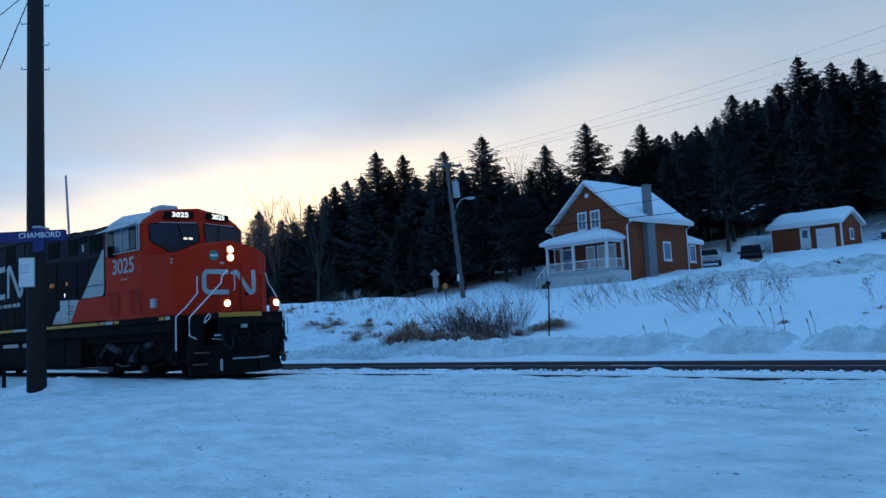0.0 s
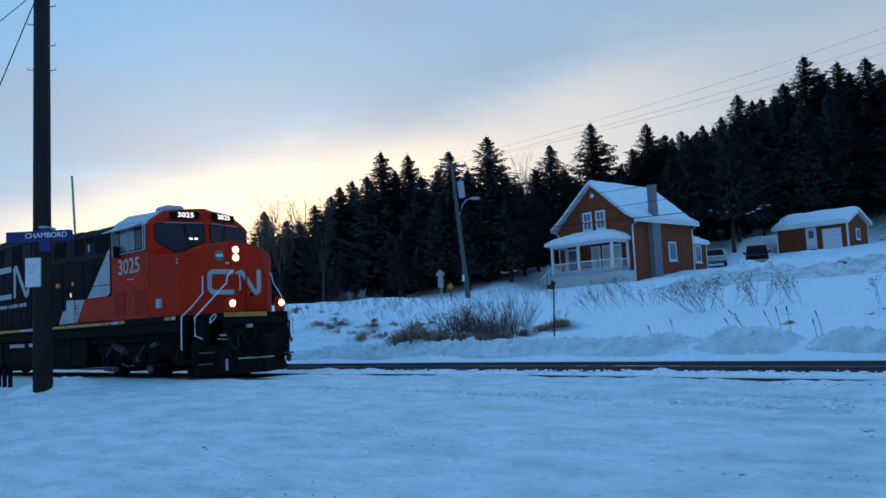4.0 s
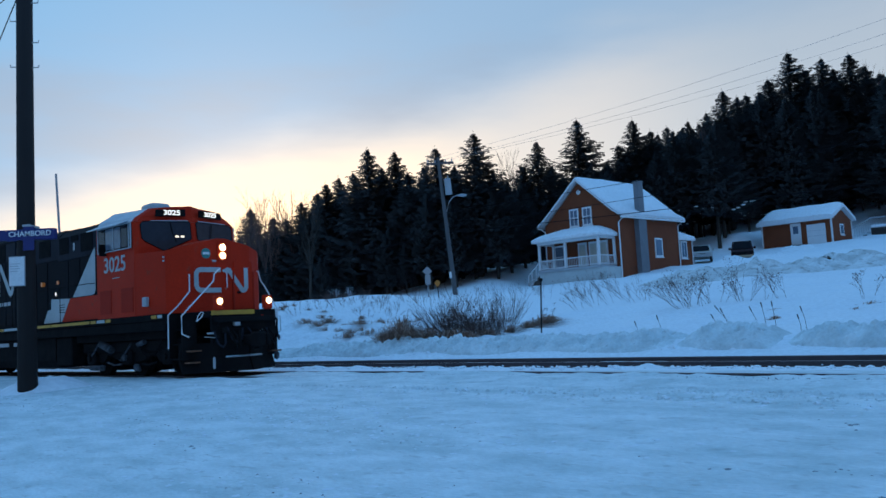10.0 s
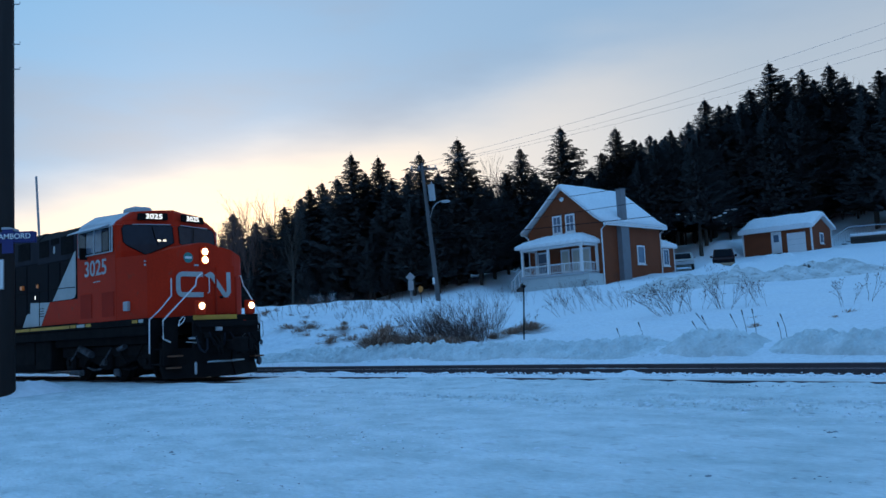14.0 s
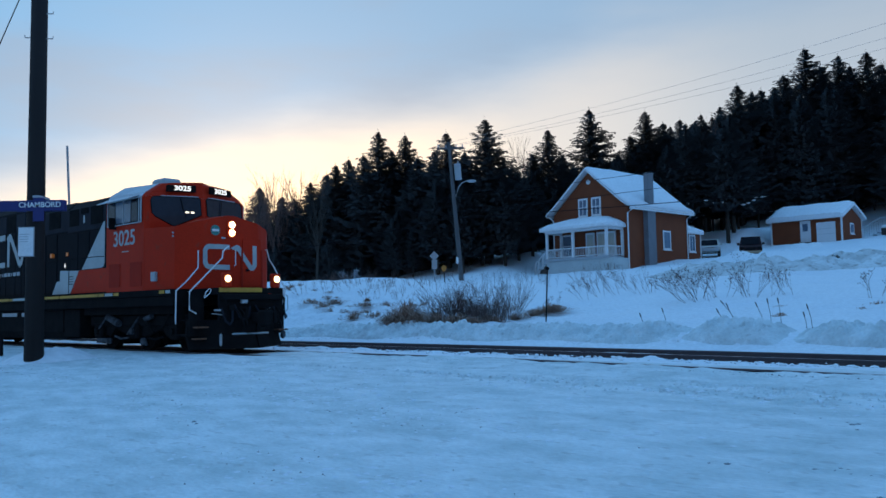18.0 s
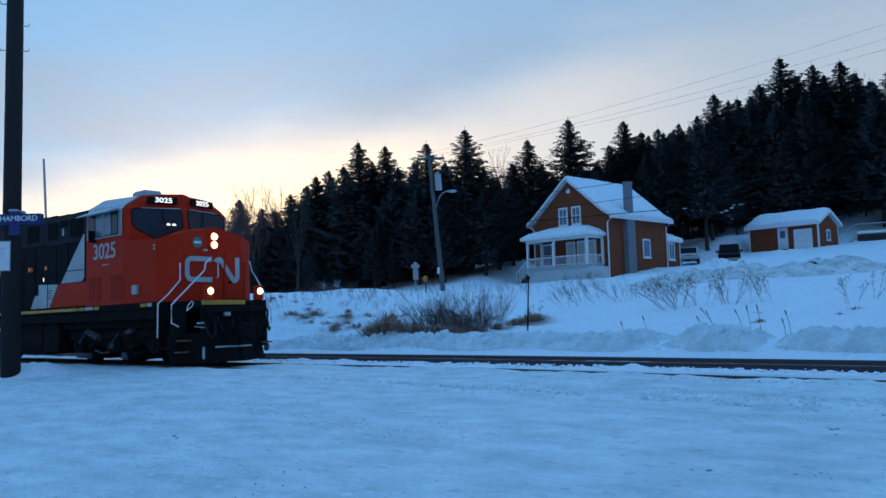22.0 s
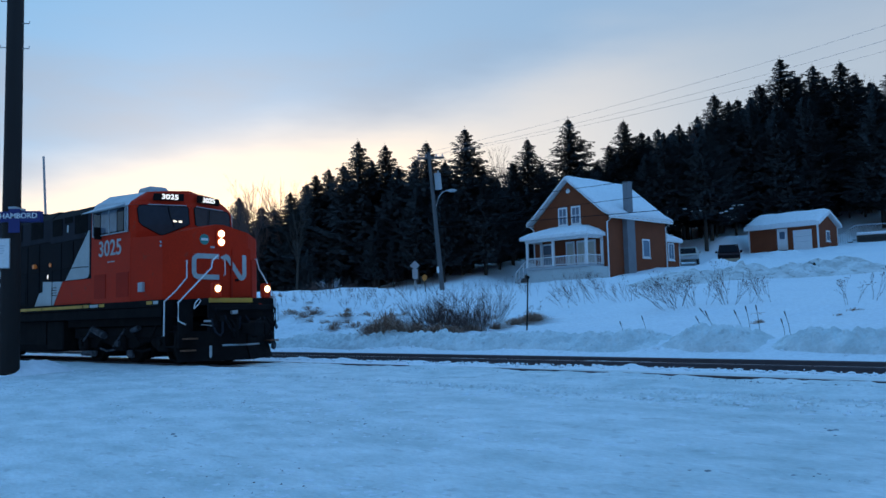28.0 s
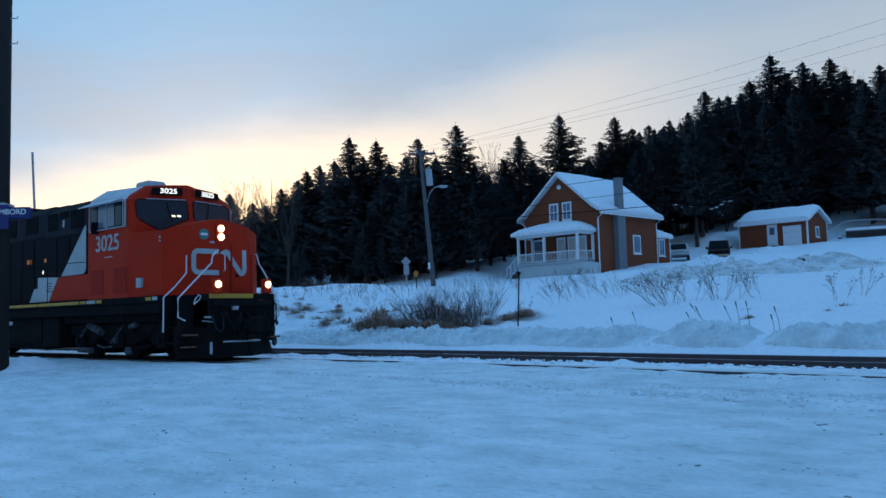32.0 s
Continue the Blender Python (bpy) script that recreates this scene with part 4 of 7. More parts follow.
for bx in (-4.50, -17.95):
    tr = part("truck_frame", boxed(bx - 2.75, bx + 2.75, -1.18, -0.98, 0.66, 0.98, 0.04), GRIME, loco, "cast steel truck side frame")
    part("truck_frame", boxed(bx - 2.75, bx + 2.75, 0.98, 1.18, 0.66, 0.98, 0.04), GRIME, loco, "cast steel truck side frame")
    for dx in (-2.1, 0.0, 2.1):
        part("traction_motor", boxed(bx + dx - 0.75, bx + dx + 0.55, -0.62, 0.62, 0.14, 1.05, 0.08), GRIME, loco)
    for s in (-1, 1):
        y0, y1 = sorted((s * 0.985, s * 1.12))
        bm = prism(bmesh.new(), [(bx - 2.6, 0.40), (bx - 1.55, 0.40), (bx - 1.3, 0.62), (bx - 0.5, 0.40), (bx + 0.5, 0.40), (bx + 1.3, 0.62), (bx + 1.55, 0.40), (bx + 2.6, 0.40), (bx + 2.6, 0.655), (bx - 2.6, 0.655)], y0, y1, "y")
        part("equalizer_beam", bm, GRIME, loco)
        part("skirt_plate", boxed(bx - 2.9, bx + 2.2, min(s * 1.22, s * 1.30), max(s * 1.22, s * 1.30), 0.98, 1.179, 0.01), GRIME, loco)
    part("bolster", boxed(bx - 0.5, bx + 0.5, -0.98, 0.98, 0.55, 1.10, 0.03), GRIME, loco)
    for s in (-1, 1):
        for dx in (-1.05, 1.05):
            bm = bmesh.new()
            for k in range(5):
                tube(bm, [(bx + dx, s * 1.16, 0.98 + 0.05 * k), (bx + dx, s * 1.16, 1.015 + 0.05 * k)], 0.11, 10)
            part("spring", bm, GRIME, loco)
        for dx in (-2.1, 0.0, 2.1):
            jb = part("journal_box", boxed(bx + dx - 0.24, bx + dx + 0.24, min(s * 1.0, s * 1.26), max(s * 1.0, s * 1.26), 0.33, 0.74, 0.05), GRIME, loco)
            part("bearing_cap", tube(bmesh.new(), [(bx + dx, s * 1.25, 0.535), (bx + dx, s * 1.33, 0.535)], 0.09, 10), DUSTED if dx == 0.0 else GRIME, jb)
            part("brake_shoe", boxed(bx + dx + 0.50, bx + dx + 0.60, min(s * 0.66, s * 0.84), max(s * 0.66, s * 0.84), 0.35, 0.75, 0.02), GRIME, loco)
        part("brake_cylinder", tube(bmesh.new(), [(bx - 1.42, s * 1.27, 0.92), (bx - 0.78, s * 1.27, 0.74)], 0.10, 10), DUSTED, loco, "snow-dusted brake cylinder")
        part("brake_cylinder", tube(bmesh.new(), [(bx + 0.72, s * 1.27, 0.86), (bx + 1.06, s * 1.27, 0.93)], 0.07, 10), DUSTED, loco, "snow-dusted brake cylinder")
        for k, (x0, z0, x1, z1) in enumerate(((-1.45, 0.98, -0.85, 0.62), (-0.30, 0.45, 0.35, 0.92), (0.70, 0.95, 1.15, 0.50), (-2.0, 0.60, -1.5, 0.98), (1.55, 0.55, 1.95, 1.0), (-1.0, 0.40, -0.2, 0.36), (0.9, 0.36, 1.7, 0.40))):
            part("brake_rigging", tube(bmesh.new(), [(bx + x0, s * 1.27, z0), (bx + (x0 + x1) / 2, s * 1.29, (z0 + z1) / 2 - 0.05), (bx + x1, s * 1.27, z1)], 0.028, 5), DUSTED if k % 2 else GRIME, loco)
        for x0, x1, z0, z1 in ((-2.12, -1.22, 0.17, 0.33), (0.42, 0.72, 0.18, 0.36)):
            bm = boxed(bx + x0, bx + x1, min(s * 1.20, s * 1.29), max(s * 1.20, s * 1.29), z0, z1, 0.03)
            for v in bm.verts:
                v.co += noise.noise_vector(v.co * 5) * 0.05
            part("packed_snow", bm, DUSTED, loco, "snow caked on the brake hanger")
        part("sand_pipe", tube(bmesh.new(), [(bx + 2.55, s * 1.05, 1.15), (bx + 2.66, s * 0.95, 0.6), (bx + 2.62, s * 0.80, 0.16)], 0.02, 5), GRIME, loco)
    for dx in (-2.1, 0.0, 2.1):
        bm = tube(bmesh.new(), [(0, -0.9, 0), (0, 0.9, 0)], 0.09, 10)
        ws = part("wheelset", bm, GRIME, loco, "steel axle with two wheels")
        ws.matrix_basis = pose(bx + dx, 0, 0.533)
        for s in (-1, 1):
            if wheel_mesh is None:
                bm = bmesh.new()
                prof = [(0.70, 0.10), (0.70, 0.40), (0.68, 0.56), (0.715, 0.56), (0.725, 0.533), (0.83, 0.526), (0.83, 0.45), (0.76, 0.40), (0.76, 0.16), (0.86, 0.13), (0.86, 0.02)]
                loft(bm, [[(r * math.cos(w), y, r * math.sin(w)) for y, r in prof] for w in (2 * math.pi * k / 28 for k in range(28))] , close=False, caps=False)
                n = len(prof)
                bm.verts.ensure_lookup_table()
                for j in range(n - 1):
                    bm.faces.new((bm.verts[27 * n + j], bm.verts[27 * n + j + 1], bm.verts[j + 1], bm.verts[j]))
                w_ob = part("wheel", bm, [GRIME], ws)
                wheel_mesh = w_ob.data
            else:
                w_ob = new("wheel", wheel_mesh)
                w_ob.parent = ws
            if s < 0:
                w_ob.matrix_basis = pose(0, 0, 0, 0, 0, 180)
        WHEELS.append((ws, bx + dx))

# ---------------------------------------------------------------- house on the slope
BRICK = surface("orange_brown_brick", (0.225, 0.058, 0.022), 0.8, other=(0.165, 0.043, 0.018), scale=1.2, amount=0.5, grain=14, bump=0.3, depth=0.01, spec=0.3)
TRIM = surface("white_trim", (0.78, 0.79, 0.80), 0.6, other=(0.66, 0.68, 0.70), scale=1.5, amount=0.4, grain=20, bump=0.03)
CONCRETE = surface("grey_foundation", (0.42, 0.44, 0.45), 0.85, other=(0.33, 0.35, 0.36), scale=1.1, grain=15, bump=0.2)
SKIRT = surface("pale_skirting", (0.54, 0.60, 0.60), 0.8, other=(0.44, 0.49, 0.50), scale=1.1, grain=15, bump=0.1)
CHIMNEY = surface("grey_chimney_block", (0.20, 0.21, 0.23), 0.85, other=(0.15, 0.155, 0.17), scale=1.6, grain=12, bump=0.3)
PANE = surface("window_glass", (0.10, 0.15, 0.22), 0.08, other=(0.16, 0.20, 0.26), scale=1.1, amount=0.6, grain=4, bump=0, spec=0.7)
CURTAIN = surface("pale_curtain", (0.62, 0.60, 0.52), 0.9, other=(0.46, 0.44, 0.39), scale=4, grain=20, stretch=(3, 3, 0.3), bump=0.1)
DARK_WOOD = surface("dark_boards", (0.06, 0.055, 0.05), 0.85, bump=0.2)

HW, HD, EAVE, RIDGE = 7.1, 8.2, 4.50, 7.62
house = thing("house", pose(13.82 - HW * math.cos(radians(-47)), 62.0 - HW * math.sin(radians(-47)), 3.74, 0, 0, -47), "brown brick house with snow-covered gable roof and white porch", "house")
gable = [(0, -1.2), (HW, -1.2), (HW, EAVE), (HW / 2, RIDGE), (0, EAVE)]
T = 0.2
part("wall", prism(bmesh.new(), gable, 0, T, "y"), BRICK, house, "brown brick gable wall")
part("wall", prism(bmesh.new(), gable, HD - T, HD, "y"), BRICK, house, "brown brick gable wall")
part("wall", boxed(0, T, T + 0.002, HD - T - 0.002, -1.2, EAVE), BRICK, house)
part("wall", boxed(HW - T, HW, T + 0.002, HD - T - 0.002, -1.2, EAVE), BRICK, house)
part("floor_slab", boxed(T, HW - T, T, HD - T, 0.8, 0.95), CONCRETE, house)


def roof_outline(lift, over):
    """Gable roof line with a slight flare at the eaves."""
    return [(-over, EAVE - 0.02 + lift), (0.25, EAVE + 0.42 + lift), (HW / 2, RIDGE + 0.12 + lift), (HW - 0.25, EAVE + 0.42 + lift), (HW + over, EAVE - 0.02 + lift)]


def roof_slab(name, lo, hi, over, y0, y1, mat, label, wobble=0.0):
    top, bot = roof_outline(hi, over), roof_outline(lo, over)
    bm = bmesh.new()
    n = 22 if wobble else 1
    rows = []
    for k in range(n + 1):
        y = y0 + (y1 - y0) * k / n
        dz = [wobble * noise.noise((x * 0.8, y * 0.8, 3.1)) for x, _ in top]
        ends = 0.5 if wobble and k in (0, n) else 1.0
        rows.append([(x, y, z0 + (z + d - z0) * ends) for (x, z), (_, z0), d in zip(top, bot, dz)] + [(x, y, z) for x, z in reversed(bot)])
    loft(bm, rows)
    return part(name, bm, mat, house, label, smooth=bool(wobble))


roof_slab("roof", 0.0, 0.10, 0.50, -0.45, HD + 0.45, TRIM, "white-edged gable roof")
roof_slab("roof_snow", 0.102, 0.36, 0.46, -0.42, HD + 0.42, SNOW_ROOF, "thick smooth snow", 0.10)
for x in (-0.46, HW + 0.46):
    part("gutter", boxed(x - 0.06, x + 0.06, -0.4, HD + 0.4, EAVE - 0.16, EAVE - 0.03, 0.02), TRIM, house, "white gutter")
for x, y in ((0.0, -0.06), (HW + 0.01, -0.06), (HW + 0.06, HD - 0.05)):
    part("downspout", tube(bmesh.new(), [(x + (0.4 if x > 1 else -0.4), y, EAVE - 0.14), (x, y, EAVE - 0.42), (x, y, -0.3)], 0.055, 6), TRIM, house, "white downspout")
part("gable_vent", tube(bmesh.new(), [(HW / 2, -0.05, 6.85), (HW / 2, 0.0, 6.85)], 0.19, 14), TRIM, house, "round white vent")


def window(parent, o, wdt, hgt, axis, cols=2, rows=1, glass=PANE, out=-1):
    """A framed window on a wall face: o is its lower corner, axis the wall's direction."""
    def bx(a0, a1, z0, z1, d0, d1):
        lo, hi = sorted((out * d0, out * d1))
        return boxed(o[0] + a0, o[0] + a1, o[1] + lo, o[1] + hi, o[2] + z0, o[2] + z1) if axis == "x" else boxed(o[0] + lo, o[0] + hi, o[1] + a0, o[1] + a1, o[2] + z0, o[2] + z1)
    fw = 0.10
    win = part("window", bx(-fw, wdt + fw, -fw, hgt + fw, 0.0, 0.05), TRIM, parent, "white-framed window")
    for i in range(cols):
        for j in range(rows):
            part("pane", bx(wdt * i / cols + 0.03, wdt * (i + 1) / cols - 0.03, hgt * j / rows + 0.03, hgt * (j + 1) / rows - 0.03, 0.052, 0.06), glass, win)
    part("sill", bx(-fw - 0.05, wdt + fw + 0.05, -fw - 0.07, -fw - 0.003, 0.0, 0.12), TRIM, win)
    return win


window(house, (2.62, 0, 4.25), 0.70, 1.25, "x", 2, 2)
window(house, (3.88, 0, 4.25), 0.70, 1.25, "x", 2, 2)
window(house, (HW, 4.70, 1.60), 0.90, 1.30, "y", 1, 1, out=1)
window(house, (0.9, 0, 1.15), 0.85, 1.60, "x", 1, 2)
for k, x in enumerate((3.15, 4.20, 5.12)):
    dr = part("door", boxed(x, x + 0.86, -0.06, 0.0, 0.92, 2.86), TRIM, house, "white curtained front door")
    part("pane", boxed(x + 0.14, x + 0.72, -0.075, -0.062, 1.15, 2.70), CURTAIN, dr)
# chimney stack on the side wall
ch = part("chimney", boxed(HW, HW + 0.42, 2.0, 3.05, -0.9, EAVE - 0.05), CHIMNEY, house, "grey block chimney")
part("chimney_shaft", boxed(HW - 0.06, HW + 0.36, 2.30, 2.98, EAVE - 0.05, 7.24), CHIMNEY, ch)
part("chimney_cap", boxed(HW - 0.10, HW + 0.40, 2.26, 3.02, 7.242, 7.34, 0.02), CHIMNEY, ch)
# porch
PX0, PX1, PY = 0.70, 6.55, -1.95
part("porch_base", boxed(PX0, PX1 + 0.5, PY + 0.05, -0.003, -1.0, 0.72), SKIRT, house, "pale porch skirting")
part("porch_deck", boxed(PX0 - 0.08, PX1 + 0.10, PY - 0.08, -0.003, 0.722, 0.90), GREY, house)
posts = [(PX0 + 0.08, PY + 0.06), (3.35, PY + 0.06), (PX1 - 0.1, PY + 0.06), (PX0 + 0.08, -0.12), (PX1 + 0.05, -0.12)]
for x, y in posts:
    part("porch_post", boxed(x - 0.09, x + 0.09, y - 0.09, y + 0.09, 0.90, 2.86, 0.01), TRIM, house, "square white porch post")
part("porch_beam", boxed(PX0 - 0.05, PX1 + 0.05, PY - 0.04, PY + 0.16, 2.862, 3.04), TRIM, house)
for x in (PX0, PX1):
    part("porch_beam", boxed(x - 0.08, x + 0.10, PY + 0.17, -0.003, 2.862, 3.04), TRIM, house)


def porch_rings(lo, hi, over):
    ring0 = [(PX0 - over, PY - over), (PX1 + over, PY - over), (PX1 + over, -0.01), (PX0 - over, -0.01)]
    ring1 = [(PX0 + 1.6, -0.75), (PX1 - 1.6, -0.75), (PX1 - 1.2, -0.01), (PX0 + 1.2, -0.01)]
    return ring0, ring1


r0, r1 = porch_rings(0, 0, 0.35)
bm = bmesh.new()
loft(bm, [[(x, y, 3.045) for x, y in r0], [(x, y, 3.12) for x, y in r0], [(x, y, 3.72) for x, y in r1]])
part("porch_roof", bm, TRIM, house)
bm = bmesh.new()
loft(bm, [[(x, y - 0.002, 3.124) for x, y in r0], [(x * 0.995 + 0.015, y, 3.30) for x, y in r0], [(x + (0.5 if x < 3 else -0.5), min(-0.01, y + 0.5), 3.62) for x, y in r0], [(x, y, 4.02) for x, y in r1]])
part("porch_snow", bm, SNOW_ROOF, house, "rounded snow on porch roof", smooth=False)
spans = [((posts[0][0], PY + 0.06), (3.35, PY + 0.06)), ((3.35, PY + 0.06), (PX1 - 0.1, PY + 0.06)), ((PX0 + 0.08, PY + 0.2), (PX0 + 0.08, -0.2)), ((PX1 - 0.05, PY + 0.2), (PX1 - 0.05, -0.2))]
for (ax, ay), (bx_, by) in spans:
    rl = part("railing", tube(bmesh.new(), [(ax, ay, 1.62), (bx_, by, 1.62)], 0.045, 4), TRIM, house, "white railing")
    part("bottom_rail", tube(bmesh.new(), [(ax, ay, 1.00), (bx_, by, 1.00)], 0.035, 4), TRIM, rl)
    ln = math.hypot(bx_ - ax, by - ay)
    n = int(ln / 0.16)
    for k in range(1, n):
        f = k / n
        big = k % 9 == 0
        part("newel" if big else "baluster", tube(bmesh.new(), [(ax + (bx_ - ax) * f, ay + (by - ay) * f, 0.93), (ax + (bx_ - ax) * f, ay + (by - ay) * f, 1.64)], 0.05 if big else 0.018, 4), TRIM, rl)
steps = part("porch_steps", prism(bmesh.new(), [(PX0 - 0.09, -0.9), (PX0 - 0.09, 0.62), (-0.70, -0.42), (-0.70, -0.9)], PY + 0.26, -0.36, "y"), DARK_WOOD, house, "snowy side steps")
for k in range(6):
    part("tread", boxed(0.36 - 0.24 * k, 0.66 - 0.24 * k, PY + 0.2, -0.3, 0.60 - 0.18 * k, 0.66 - 0.18 * k), TRIM, steps)
for f in (0.35, 0.7, 1.0):
    part("post", boxed(PX0 - 1.25 * f - 0.04, PX0 - 1.25 * f + 0.04, PY + 0.11, PY + 0.19, 0.70 - 0.98 * f - 0.2, 1.60 - 0.98 * f), TRIM, steps)
part("handrail", tube(bmesh.new(), [(PX0, PY + 0.15, 1.60), (-0.55, PY + 0.15, 0.62), (-0.55, PY + 0.15, -0.5)], 0.05, 5), TRIM, steps, "white handrail")
# low rear annex
ax0, ax1, ay0, ay1 = 3.6, HW - 0.25, HD + 0.003, HD + 2.45
part("annex_wall", boxed(ax0, ax1, ay0, ay1, -0.5, 3.05), BRICK, house, "brown brick rear annex")
window(house, (ax1, HD + 0.75, 1.55), 0.75, 1.25, "y", 2, 1, out=1)
bm = bmesh.new()
loft(bm, [[(ax0 - 0.3, ay0, 3.05), (ax1 + 0.25, ay0, 3.05), (ax1 + 0.25, ay1 + 0.22, 3.05), (ax0 - 0.3, ay1 + 0.22, 3.05)], [(ax0 - 0.3, ay0, 3.28), (ax1 + 0.23, ay0, 3.28), (ax1 + 0.23, ay1 + 0.20, 3.28), (ax0 - 0.3, ay1 + 0.20, 3.28)], [(ax0 + 0.8, ay0, 4.0), (ax1 - 0.9, ay0, 4.0), (ax1 - 0.9, ay1 - 0.9, 3.9), (ax0 + 0.8, ay1 - 0.9, 3.9)]])
part("annex_snow", bm, SNOW_ROOF, house, "snow on annex roof")
part("annex_soffit", boxed(ax0 - 0.31, ax1 + 0.26, ay0, ay1 + 0.23, 2.95, 3.046), TRIM, house)
part("downspout", tube(bmesh.new(), [(ax1 + 0.05, ay1 - 0.04, 2.95), (ax1 + 0.05, ay1 - 0.04, 0.3)], 0.05, 6), TRIM, house, "white downspout")

# ---------------------------------------------------------------- shed
SW, SD, SE, SR = 6.7, 4.8, 1.88, 3.05
shed = thing("shed", pose(36.92 - SW * math.cos(radians(-47)), 77.0 - SW * math.sin(radians(-47)), 6.90, 0, 0, -47), "small brown shed with white doors and snowy roof", "shed")
part("wall", boxed(0, SW, 0, 0.15, -1.2, SE), BRICK, shed)
part("wall", boxed(0, SW, SD - 0.15, SD, -1.2, SE), BRICK, shed)
gab = [(0.152, -1.2), (SD - 0.152, -1.2), (SD - 0.152, SE), (SD / 2, SR - 0.15), (0.152, SE)]
part("wall", prism(bmesh.new(), gab, SW - 0.15, SW, "x"), BRICK, shed, "brown gable end")
part("wall", prism(bmesh.new(), gab, 0, 0.15, "x"), BRICK, shed)


def shed_roof(name, lo, hi, over, mat, label, soft):
    prof = [(-0.40, SE - 0.10), (SD / 2, SR), (SD + 0.40, SE - 0.10)]
    rows = []
    n = 14 if soft else 1
    for k in range(n + 1):
        x = -over + (SW + 2 * over) * k / n
        end = 0.55 if soft and k in (0, n) else 1.0
        rows.append([(x, y, z + lo + (hi - lo) * end * (1 + (0.2 * noise.noise((x, y, 1.7)) if soft else 0))) for y, z in prof] + [(x, y, z + lo) for y, z in reversed(prof)])
    return part(name, loft(bmesh.new(), rows), mat, shed, label)


shed_roof("roof", 0.0, 0.10, 0.35, TRIM, "white-edged roof", False)
shed_roof("roof_snow", 0.102, 0.52, 0.33, SNOW_ROOF, "thick rounded snow", True)
dr = part("door", boxed(2.85, 3.85, -0.05, 0.0, -0.35, 1.75), TRIM, shed, "white side door")
part("pane", boxed(3.10, 3.60, -0.065, -0.052, 0.75, 1.45), PANE, dr)
gd = part("garage_door", boxed(4.40, 6.15, -0.05, 0.0, -0.6, 1.48), TRIM, shed, "white garage door")
for z in (0.35, 0.85):
    part("panel_joint", boxed(4.44, 6.11, -0.058, -0.052, z, z + 0.02), GREY, gd)
for x in (0.0, SW):
    part("corner_board", boxed(x - 0.07, x + 0.07, -0.03, 0.10, -1.0, SE - 0.05), TRIM, shed, "white corner board")
part("corner_board", boxed(SW - 0.05, SW + 0.03, SD - 0.1, SD + 0.03, -1.0, SE - 0.05), TRIM, shed, "white corner board")
window(shed, (SW, 2.0, 0.45), 0.70, 0.85, "y", 1, 1, out=1)
part("doorstep", boxed(2.7, 4.0, -0.7, -0.06, -0.55, -0.36), DARK_WOOD, shed)

# ---------------------------------------------------------------- parked vehicles
CARWHITE = surface("dusty_pale_paint", (0.55, 0.55, 0.53), 0.5, other=(0.38, 0.38, 0.36), scale=1.5, grain=12, bump=0)
CARDARK = surface("dark_van_paint", (0.030, 0.010, 0.012), 0.6, other=(0.018, 0.010, 0.012), spec=0.2, scale=1.5, grain=12, bump=0)
CARGLASS = surface("dull_car_glass", (0.008, 0.009, 0.013), 0.5, other=(0.014, 0.016, 0.021), scale=2, grain=8, bump=0, spec=0.06)
RUBBER = surface("tyre_rubber", (0.02, 0.02, 0.02), 0.9, bump=0.1)
PLATEYEL = surface("pale_tan_bumper", (0.40, 0.30, 0.20), 0.6, bump=0)


